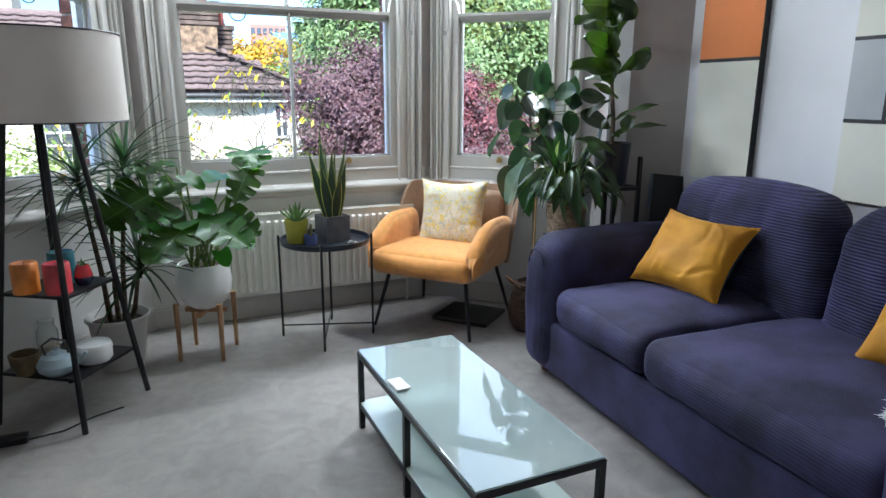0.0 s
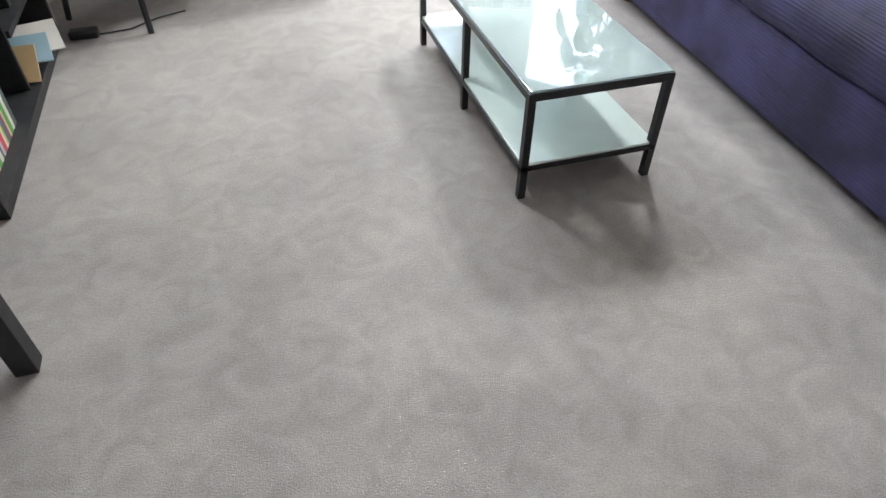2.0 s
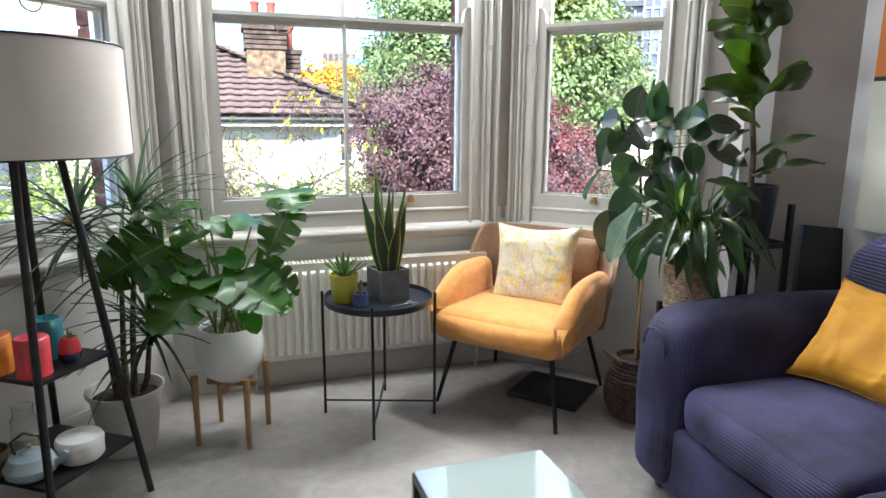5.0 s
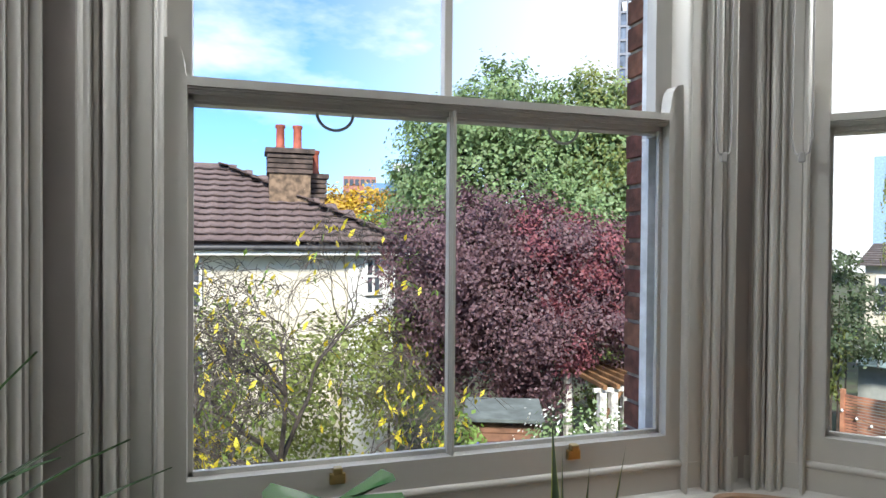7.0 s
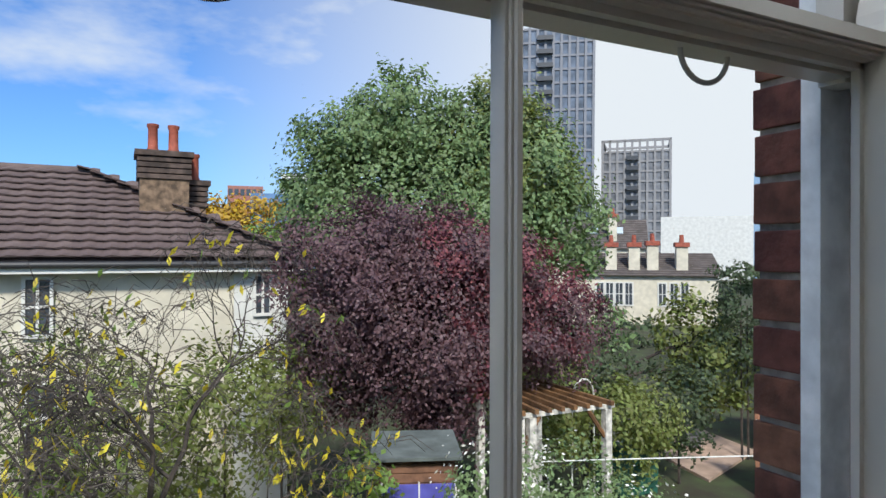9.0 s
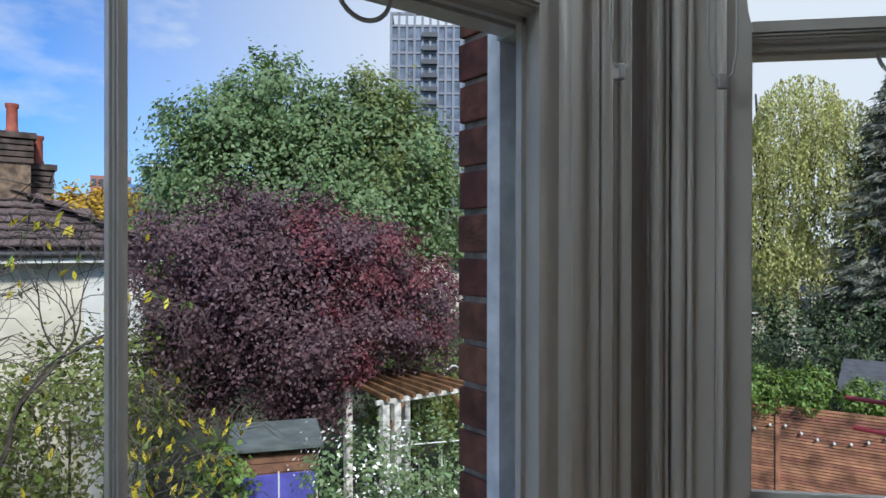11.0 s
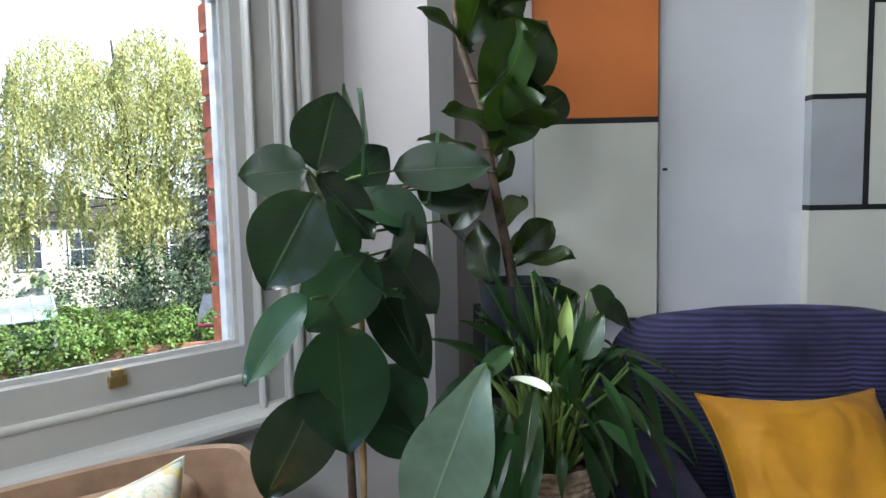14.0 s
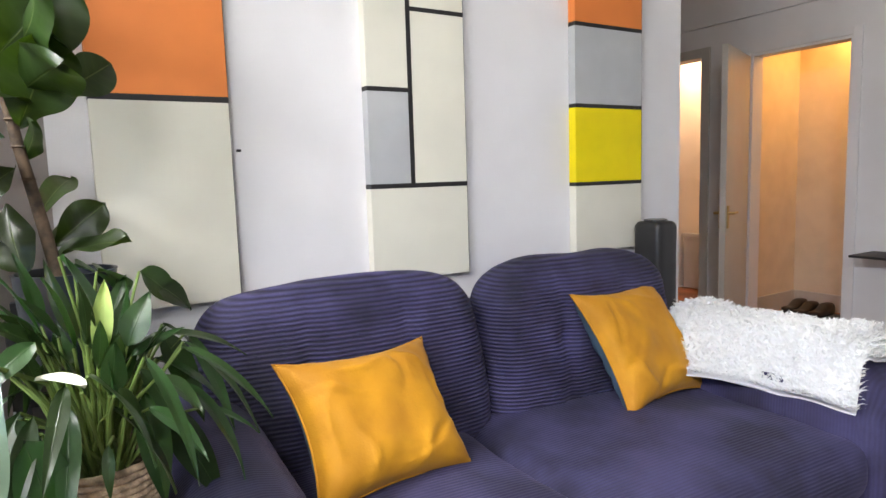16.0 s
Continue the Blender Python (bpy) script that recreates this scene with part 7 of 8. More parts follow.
tree("green_tree", (8.5, 19.8, GROUND), 6.5, [(6.5, 20.5, 4.0, 1.5), (7.6, 20.1, 5.1, 1.35), (7.0, 20.3, 4.8, 1.0), (9.3, 19.2, 4.6, 1.2), (10.1, 18.8, 4.4, 1.3), (9.0, 19.3, 3.9, 1.5), (7.5, 20.2, 2.4, 2.7), (10.4, 18.4, 3.2, 1.9), (9.2, 19.2, 2.2, 2.4), (5.6, 21.0, 2.4, 1.4), (11.0, 18.0, 2.2, 1.6)], 85000, 0.13, mid_green,
     "broad mature green tree beginning to turn yellow in places", 9, shell=0.55, extra=[([(10.4, 18.5, 3.6, 1.9), (9.8, 18.9, 4.9, 1.3)], 9000, 0.12, yellow_green, 10)])
tree("autumn_tree", (6.0, 33.0, GROUND), 5.5, [(4.6, 33.5, 2.2, 1.6), (6.0, 33.0, 2.2, 1.7), (3.4, 34.0, 1.6, 1.5)], 7000, 0.22, autumn, "distant tree in full orange-yellow autumn colour", 12)
tree("lime_tree", (7.0, 30.0, GROUND), 4.8, [(6.4, 30.2, 1.1, 1.5), (7.4, 29.6, 1.5, 1.4), (5.4, 30.8, 0.8, 1.2)], 7000, 0.2, lime, "distant bright green tree behind the cream house", 13)
tree("bamboo_clump", (11.0, 16.0, GROUND), 3.5, [(13.0, 15.1, -0.7, 0.8, 1.5), (13.3, 14.6, -1.3, 0.9, 1.2)], 4200, 0.13, yellow_green, "loose yellow-green bamboo clump at the garden's end", 15, category="bush")


def birch():
    base = Vector((20.6, 12.9, GROUND))
    t = thing("weeping_birch", tuple(base), "tall weeping birch with thin hanging twigs of yellow-green leaves", "tree")
    rs = np.random.RandomState(4)
    rng = random.Random(4)
    out, tips = [], []
    out.append(tube_data([base, base + Vector((0.1, 0.1, 3.5)), base + Vector((-0.1, 0.3, 7)), base + Vector((0.1, 0.6, 9.3))], [0.20, 0.16, 0.09, 0.03], 8))
    v, f = join_data(out)
    mesh_object("trunk", [p - base for p in v], f, bark, t, smooth=True)
    blobs = [(20.6, 15.0, 4.9, 1.35), (20.4, 16.7, 4.0, 1.1), (20.5, 16.9, 2.2, 1.0), (20.6, 12.2, 5.3, 1.05), (20.7, 11.1, 4.5, 0.95), (20.4, 13.4, 3.9, 1.5), (20.3, 15.0, 2.9, 1.4), (20.5, 11.9, 3.2, 1.4), (20.6, 11.0, 2.4, 1.0), (20.2, 13.3, 1.9, 1.4), (20.0, 15.4, 1.2, 1.1), (20.1, 13.0, 0.5, 0.9), (20.2, 12.0, 0.8, 1.1), (20.0, 16.8, 0.4, 0.7)]
    vs, fs, limbs = [], [], []
    for b in blobs:
        c = Vector(b[:3])
        b = (b[0], b[1], b[2], b[3] * 1.0)
        limbs.append(tube_data([base + Vector((0, 0.2, 4.5 if c.z > 0 else 3.0)), (base + Vector((0, 0.2, 5.0))).lerp(c, 0.6), c + Vector((0, 0, b[3] * 0.6))], [0.035, 0.02, 0.008], 5))
        for _ in range(int(205 * b[3])):
            d = Vector(rs.normal(size=3)).normalized()
            st = c + Vector((d.x, d.y, abs(d.z) * 0.9)) * b[3]
            ln = rng.uniform(0.6, 1.9)
            for k in range(int(ln / 0.075)):
                p = st + Vector((d.x * 0.12 * k * 0.075 + rng.uniform(-.06, .06), d.y * 0.12 * k * 0.075 + rng.uniform(-.06, .06), -k * 0.075))
                a = Vector((rng.uniform(-1, 1), rng.uniform(-1, 1), -1.2)).normalized() * 0.055
                q = a.cross(Vector((rng.uniform(-1, 1), rng.uniform(-1, 1), 0.1))).normalized() * 0.030
                vs += [p - a, p + q, p + a, p - q]
    v = np.array([tuple(p) for p in vs]) - np.array(base)
    quick_mesh("crown", v, np.arange(len(vs)).reshape(-1, 4), outleaf("birch_leaf", (0.40, 0.40, 0.15), 0.3), t)
    v, f = join_data(limbs)
    mesh_object("limbs", [p - base for p in v], f, bark, t, smooth=True)


birch()


def conifer():
    base = Vector((20.6, 9.8, GROUND))
    t = thing("blue_conifer", tuple(base), "dark blue-green conifer with a pointed uneven top", "tree")
    rs = np.random.RandomState(8)
    tube("trunk", [(0, 0, 0), (0, 0, 9.2)], [0.16, 0.02], bark, t)
    vs = []
    for _ in range(760):
        h = rs.rand() ** 0.8
        z = 0.6 + 8.8 * h
        ln = (1 - h) ** 0.75 * 2.4 * (0.7 + 0.5 * rs.rand()) + 0.1
        az = rs.rand() * TAU
        for k in range(int(ln / 0.05)):
            u = k * 0.05
            x = u * math.cos(az)
            y = u * math.sin(az)
            zz = z - 0.25 * u + 0.10 * u * u
            for _s in range(2):
                a = np.array([math.cos(az) + rs.normal() * 0.7, math.sin(az) + rs.normal() * 0.7, -0.7 + rs.normal() * 0.2]) * 0.075
                b = np.cross(a, rs.normal(size=3))
                b = b / np.linalg.norm(b) * 0.028
                p = np.array([x, y, zz]) + rs.normal(size=3) * 0.04
                vs += [p - a, p + b, p + a, p - b]
    quick_mesh("crown", np.array(vs), np.arange(len(vs)).reshape(-1, 4), blue_green, t)


conifer()


def apple_tree():
    base = Vector((1.05, 9.2, GROUND))
    t = thing("apple_tree", tuple(base), "nearly bare apple tree with tangled grey twigs and few yellow leaves", "tree")
    rng = random.Random(31)
    out, tips = [], []
    fork = base + Vector((-0.05, 0.0, 2.45))
    tube("trunk", [local(t, q) for q in (base, base + Vector((0.15, 0, 1.2)), fork)], [0.11, 0.09, 0.075], bark, t)
    for d in ((-0.9, -0.1, 0.35), (-0.45, 0.1, 0.9), (0.05, 0.0, 1.1), (0.5, 0.1, 0.8), (0.8, -0.2, 0.2), (-1.1, -0.3, 0.0)):
        branches(rng, fork, d, 0.98, 0.030, 5, 0.95, out, tips, up=0.0, kids=4 if d[2] < 0.5 else 3, seg=5, curl=0.42)
    for p, d in tips:
        side = Vector((rng.uniform(-1, 1), rng.uniform(-1, 1), rng.uniform(-0.4, 0.5))).normalized()
        ln = rng.uniform(0.15, 0.42)
        out.append(tube_data([p, p + side * ln * 0.5 + Vector((0, 0, 0.02)), p + side * ln - Vector((0, 0, ln * 0.35))], [0.0046, 0.0036, 0.002], 3))
    v, f = join_data(out)
    mesh_object("limbs", [p - base for p in v], f, mat("twig_bark", (0.07, 0.058, 0.05), 0.9, vary=0.3), t)
    vs, vg = [], []
    for p, d in tips:
        for _ in range(1):
            if rng.random() > (0.97 if p.z < -0.1 else 0.25):
                continue
            a = Vector((rng.uniform(-1, 1), rng.uniform(-1, 1), -1)).normalized() * 0.050
            b = a.cross(Vector((rng.uniform(-1, 1), rng.uniform(-1, 1), 0.2))).normalized() * 0.020
            (vs if rng.random() < 0.65 else vg).extend([p - a, p + b, p + a, p - b])
    for nm, w, mt in (("yellow_leaves", vs, outleaf("apple_yellow", (0.55, 0.46, 0.04), 0.2)), ("green_leaves", vg, lime)):
        quick_mesh(nm, np.array([tuple(p - base) for p in w]), np.arange(len(w)).reshape(-1, 4), mt, t)["kind"] = "stuff"


apple_tree()


def bush(name, blobs, n, size, material, label, seed, extra=()):
    c = Vector((blobs[0][0], blobs[0][1], GROUND))
    t = thing(name, tuple(c), label, "bush")
    v, f = foliage_data(blobs, n, size, seed, 0.45, 0.1)
    quick_mesh("foliage", v - np.array(c), f, material, t)
    for nm, k, sz, mt in extra:
        v, f = foliage_data([(b[0], b[1], b[2], b[3] * 1.04) + tuple(b[4:]) for b in blobs], k, sz, seed + 50, 0.93)
        quick_mesh(nm, v - np.array(c), f, mt, t)
    stems = [tube_data([Vector((b[0], b[1], GROUND)), Vector(b[:3])], [0.03, 0.012], 5) for b in blobs]
    v, f = join_data(stems)
    mesh_object("stems", [p - c for p in v], f, bark, t)
    return t


petal = mat("white_petal", (0.78, 0.78, 0.72), 0.6, island=0.05)
bush("flowering_bush", [(4.05, 8.9, -0.90, 0.55), (4.7, 8.7, -0.98, 0.58), (5.25, 8.5, -1.35, 0.6), (4.4, 8.7, -1.8, 0.9), (5.2, 8.3, -2.1, 0.8)], 11000, 0.05, mid_green, "rounded green bush covered in small white flowers", 41, [("flower", 1500, 0.045, petal)])
bush("garden_bush", [(-1.9, 11.8, -0.9, 1.5), (-0.5, 12.3, -0.8, 1.4), (-3.4, 12.3, -0.7, 1.5)], 15000, 0.08, outleaf("bright_leaf", (0.14, 0.20, 0.045), 0.35), "loose bright green bush in front of the cream house", 42)
bush("garden_bush", [(0.9, 12.6, -1.0, 1.3), (2.1, 12.8, -0.9, 1.2), (3.0, 13.4, -0.6, 1.0)], 12000, 0.08, yellow_green, "loose yellowing bush under the bare apple tree", 43)
bush("garden_bush", [(-0.2, 8.3, -2.0, 1.4), (1.2, 8.0, -2.2, 1.3), (2.4, 8.4, -2.0, 1.1), (-1.6, 8.6, -1.8, 1.3)], 16000, 0.06, dark_green, "dark tangled shrubs below the apple tree", 44, [("yellow_leaf", 1100, 0.060, outleaf("apple_yellow", (0.55, 0.46, 0.04), 0.2))])
bush("small_shrub", [(3.05, 9.8, -0.95, 0.34), (3.2, 9.7, -1.6, 0.5)], 1500, 0.07, lime, "small bright green shrub beside the shed", 45)
bush("garden_bush", [(7.4, 13.0, -1.4, 0.9), (8.6, 12.6, -1.75, 0.9), (8.2, 14.0, -1.2, 1.0), (9.8, 13.2, -1.8, 0.85)], 10000, 0.09, yellow_green, "yellow-green shrubs beyond the pergola", 46)
bush("garden_bush", [(9.6, 14.6, -1.1, 1.05), (11.0, 13.4, -1.75, 0.95), (8.6, 15.4, -0.6, 1.1), (7.6, 15.6, -0.5, 1.1)], 11000, 0.1, dark_green, "dark evergreen shrubs at the end of the garden", 47)
bush("ivy_mound", [(12.3, 11.0, -1.45, 0.55), (12.6, 10.3, -1.35, 0.6), (13.1, 9.6, -1.3, 0.5), (13.5, 8.8, -1.3, 0.45), (13.9, 8.1, -1.4, 0.4)], 12000, 0.075, lime, "bright green climbers tumbling over the slatted fence", 48)
bush("garden_bush", [(18.5, 13.5, -1.9, 1.5), (18.6, 11.0, -1.6, 1.5), (18.4, 8.8, -1.5, 1.5), (18.4, 15.6, -2.4, 1.2), (19.6, 12.3, -1.1, 1.2), (19.8, 10.2, -0.8, 1.3), (22.6, 9.0, -0.6, 1.8)], 20000, 0.11, dark_green, "mixed shrubs and hedge plants under the birch", 49,
     [("green_patch", 7000, 0.10, mid_green)])
bush("red_shrub", [(14.6, 6.3, -0.5, 0.8), (15.0, 5.4, -0.2, 1.0), (14.4, 5.6, -1.0, 0.9)], 6000, 0.07, outleaf("rust_leaf", (0.17, 0.05, 0.035), 0.35), "rust-red shrub behind the scaffolding", 50)
bush("dark_fir_branch", [(13.6, 13.9, 0.2, 0.9, 0.6), (13.4, 13.9, 0.9, 0.6, 0.5), (13.7, 13.8, -0.6, 1.1, 0.6)], 5000, 0.09, dark_green, "small dark fir beside the greenhouse", 51)
w = thing("far_woods", (0, 0, GROUND), "mixed hedges and tree tops closing the gardens", "woodland")
w["kind"] = "stuff"
rs = np.random.RandomState(77)
for k, (mt, nb, nn) in enumerate(((mid_green, 36, 26000), (yellow_green, 14, 9000), (dark_green, 20, 14000))):
    bl = []
    for _ in range(nb):
        a = radians(rs.uniform(-55, 118))
        dist = rs.uniform(30, 48)
        h = rs.uniform(1.5, 4.0) * (0.42 if radians(24) < a < radians(66) else 1.0)
        bl.append((1 + dist * math.sin(a), 3 + dist * math.cos(a), GROUND + h * 0.6, h))
    v, f = foliage_data(bl, nn, 0.34, 60 + k, 0.6)
    ob = quick_mesh("hedge", v - np.array((0, 0, GROUND)), f, mt, w)
    ob["kind"] = "stuff"


# ---- buildings ----
def gable_window(parent, x0, x1, z0, z1, y, bars=(1, 1), fr=0.05, normal=-1):
    win = box_part("window", (x0, x1, y - 0.02, y + 0.02, z0, z1), far_glass, parent, bevel=0)
    rows = [(x0 - fr, x0, y - 0.06, y + 0.02, z0 - fr, z1 + fr), (x1, x1 + fr, y - 0.06, y + 0.02, z0 - fr, z1 + fr), (x0, x1, y - 0.06, y + 0.02, z0 - fr, z0), (x0, x1, y - 0.06, y + 0.02, z1, z1 + fr)]
    for i in range(bars[0]):
        x = x0 + (x1 - x0) * (i + 1) / (bars[0] + 1)
        rows.append((x - 0.02, x + 0.02, y - 0.05, y - 0.021, z0, z1))
    for i in range(bars[1]):
        z = z0 + (z1 - z0) * (i + 1) / (bars[1] + 1)
        rows.append((x0, x1, y - 0.048, y - 0.021, z - 0.02, z + 0.02))
    boxes_part("window_frame", rows, white_render, win, bevel=0)


def cream_house():
    yw, xr, ze, zr = 15.05, 3.45, 1.27, 2.88
    h = thing("cream_house", (0, 0, 0), "long cream-rendered house with a brown tiled hipped roof and brick chimneys", "house")
    box_part("wall", (-9.0, 2.55, yw, 20.0, GROUND, ze), cream_render, h, bevel=0)
    box_part("end_bay", (2.55, xr, yw - 0.05, 19.5, GROUND, ze - 0.05), white_render, h, "white painted end bay", bevel=0)
    ridge_y = 17.4
    A, B, C, D = Vector((-9.3, yw - 0.3, ze)), Vector((xr + 0.25, yw - 0.3, ze)), Vector((0.3, ridge_y, zr)), Vector((-9.3, ridge_y, zr))
    E, F = Vector((xr + 0.25, 20.0, ze)), Vector((-9.3, 20.0, ze))
    lo = Vector((0, 0, -0.06))
    v = [p + lo for p in (A, B, C, D, E, F)] + [p + lo * 2.2 for p in (A, B, E, F)]
    mesh_object("roof", v, [(0, 1, 2, 3), (1, 4, 2), (4, 5, 3, 2), (6, 7, 1, 0), (7, 8, 4, 1), (9, 8, 7, 6)], tile_mat, h, "brown roof")
    tube("gutter", [(-9.0, yw - 0.36, ze - 0.07), (xr + 0.3, yw - 0.36, ze - 0.07)], 0.055, mat("dark_gutter", (0.03, 0.03, 0.032), 0.5), h)
    boxes_part("fascia", [(-9.0, xr + 0.25, yw - 0.33, yw - 0.30, ze - 0.20, ze - 0.03)], white_render, h, bevel=0)
    tube("ridge_cap", [D, C], 0.09, tile_mat, h)
    tube("hip_cap", [C, B], 0.08, tile_mat, h)
    v, f = join_data([tube_data([(-2.70, yw - 0.42, ze + 0.42), (-2.70, yw - 0.42, GROUND)], 0.055, 8)])
    mesh_object("soil_pipe", v, f, mat("dark_gutter", (0.03, 0.03, 0.032)), h, smooth=True)
    gable_window(h, -3.75, -2.90, -0.6, 1.0, yw - 0.01, (0, 2))
    gable_window(h, -1.64, -1.15, 0.0, 0.98, yw - 0.01, (1, 3))
    gable_window(h, -0.43, -0.12, 0.15, 0.98, yw - 0.01, (1, 1))
    gable_window(h, -0.40, -0.05, -1.6, -0.6, yw - 0.01, (1, 1))
    gable_window(h, 2.90, 3.13, 0.35, 0.98, yw - 0.06, (1, 1))
    lathe("wall_vent", [(0.0, 0.0), (0.12, 0.0), (0.12, 0.05), (0.05, 0.07), (0.0, 0.07)], mat("vent_beige", (0.5, 0.44, 0.33), 0.6), h, c=(0, 0, 0), seg=20).matrix_basis = pose(-2.08, yw, 0.86, 90, 0, 0)
    for (x0, x1, y0, y1, zt, pots) in ((1.12, 1.92, 16.0, 16.7, 3.17, ((1.34, 16.3), (1.68, 16.3))), (1.93, 2.25, 16.4, 17.0, 2.72, ((2.06, 16.6),))):
        ch = box_part("chimney", (x0, x1, y0, y1, ze, zt - 0.5), mat("sooty_brick", (0.17, 0.115, 0.075), 0.9, vary=0.3, scale=8, bump=0.6, bscale=30), h, "weathered yellow-brown brick", bevel=0)
        boxes_part("chimney_cap", [(x0 - 0.04, x1 + 0.04, y0 - 0.04, y1 + 0.04, zt - 0.5 + 0.1 * k + 0.005, zt - 0.5 + 0.1 * k + 0.085) for k in range(4)] + [(x0 - 0.08, x1 + 0.08, y0 - 0.08, y1 + 0.08, zt - 0.10, zt)], mat("dark_brick", (0.085, 0.06, 0.05), 0.9, vary=0.3), ch, bevel=0.01)
        for px, py in pots:
            lathe("chimney_pot", [(0.10, 0.0), (0.10, 0.05), (0.085, 0.08), (0.08, 0.42), (0.10, 0.45), (0.10, 0.5), (0.07, 0.5), (0.06, 0.3), (0.0, 0.3)], mat("terracotta", (0.30, 0.075, 0.045), 0.75, vary=0.2), ch, seg=16, c=(px, py, zt))
    # tiles, course by course, on the part of the roof that shows best
    tm = bpy.data.meshes.new("roof_tile")
    tw, tl, th = 0.33, 0.36, 0.045
    tv = [(-tw / 2, 0, 0.055), (tw / 2, 0, 0.055), (tw / 2, tl, -0.012), (-tw / 2, tl, -0.012), (-tw / 2, 0, 0.078), (-tw / 6, 0, 0.070), (tw / 6, 0, 0.095), (tw / 2, 0, 0.078), (tw / 2, tl, 0.008), (tw / 6, tl, 0.022), (-tw / 6, tl, 0.0), (-tw / 2, tl, 0.008)]
    tm.from_pydata(tv, [], [(0, 1, 7, 6, 5, 4), (4, 5, 10, 11), (5, 6, 9, 10), (6, 7, 8, 9), (0, 4, 11, 3), (1, 2, 8, 7), (0, 3, 2, 1)])
    tm.materials.append(tile_mat)
    d = (Vector((0, ridge_y, zr)) - Vector((0, yw - 0.3, ze)))
    slope = math.atan2(d.z, d.y)
    rows = int(d.length / 0.24)
    rng = random.Random(2)
    count, rest = 0, []
    for r in range(rows + 1):
        u = r * 0.24 / d.length
        p = Vector((0, yw - 0.3, ze)) + d * u
        xe = (xr + 0.2) * (1 - u) + 0.3 * u
        x = -3.9
        while x < xe:
            m = Matrix.Translation((x, p.y, p.z + rng.uniform(-0.003, 0.005))) @ Matrix.Rotation(slope, 4, "X") @ Matrix.Rotation(rng.uniform(-0.012, 0.012), 4, "Y")
            if count < 300:
                ob = new("roof_tile", tm)
                ob.matrix_basis = m
                ob.parent = h
                count += 1
            else:
                rest.append(([m @ Vector(q) for q in tv], [tuple(pf.vertices) for pf in tm.polygons]))
            x += tw * 0.985
    # hip slope
    n_h = (E - B).cross(C - B).normalized()
    along = (E - B).normalized()
    upd = n_h.cross(along).normalized()
    if upd.z < 0:
        upd = -upd
    nn = along.cross(upd).normalized()
    if nn.z < 0:
        nn = -nn
    H = abs((C - B).dot(upd))
    ca = (C - B).dot(along)
    for r in range(int(H / 0.24) + 1):
        u = r * 0.24 / H
        s0, s1 = ca * u, (E - B).length * (1 - u) + ca * u
        s = s0
        while s < min(s1, 2.6):
            o = B + along * s + upd * (u * H)
            xx = -along if along.cross(upd).z < 0 else along
            m = Matrix((xx, upd, nn)).transposed().to_4x4()
            m.translation = o
            rest.append(([m @ Vector(q) for q in tv], [tuple(pf.vertices) for pf in tm.polygons]))
            s += tw
    if rest:
        v, f = join_data(rest)
        mesh_object("roof_tiles_rest", v, f, mat("roof_tile_far", (0.105, 0.072, 0.068), 0.85, vary=0.2, scale=5, island=0.22), h)["kind"] = "stuff"


cream_house()


def shed():
    s = thing("garden_shed", (3.82, 10.35, GROUND + 0.42), "small weathered wooden shed with grey felt roof and blue panels", "shed", rz=-21)
    wood = mat("shed_boards", (0.15, 0.075, 0.045), 0.8, vary=0.3, scale=6, bump=0.4)
    rows = [(-0.45, 0.45, -0.42, -0.40, 0.02 + 0.105 * k, 0.115 + 0.105 * k) for k in range(19)]
    boxes_part("boards", rows, wood, s, bevel=0.004)
    box_part("body", (-0.44, 0.44, -0.40, 0.42, 0.0, 2.02), wood, s, bevel=0)
    box_part("roof", (-0.49, 0.49, -0.48, 0.50, 2.06, 2.10), mat("roof_felt", (0.11, 0.13, 0.125), 0.9, vary=0.15, scale=5, bump=0.4), s, m=Matrix.Translation((0, -0.0, 0.02)) @ Matrix.Rotation(radians(1.5), 4, "X"))
    blue = mat("blue_panel", (0.10, 0.10, 0.40), 0.3, vary=0.1)
    for x0, x1 in ((-0.36, 0.02), (0.035, 0.41)):
        box_part("panel", (x0, x1, -0.46, -0.44, 0.55, 1.80), blue, s, bevel=0.002)
    boxes_part("panel_edge", [(-0.38, -0.36, -0.465, -0.435, 0.55, 1.82), (0.41, 0.43, -0.465, -0.435, 0.55, 1.82), (0.02, 0.035, -0.465, -0.435, 0.55, 1.82)], white_render, s, bevel=0)


shed()


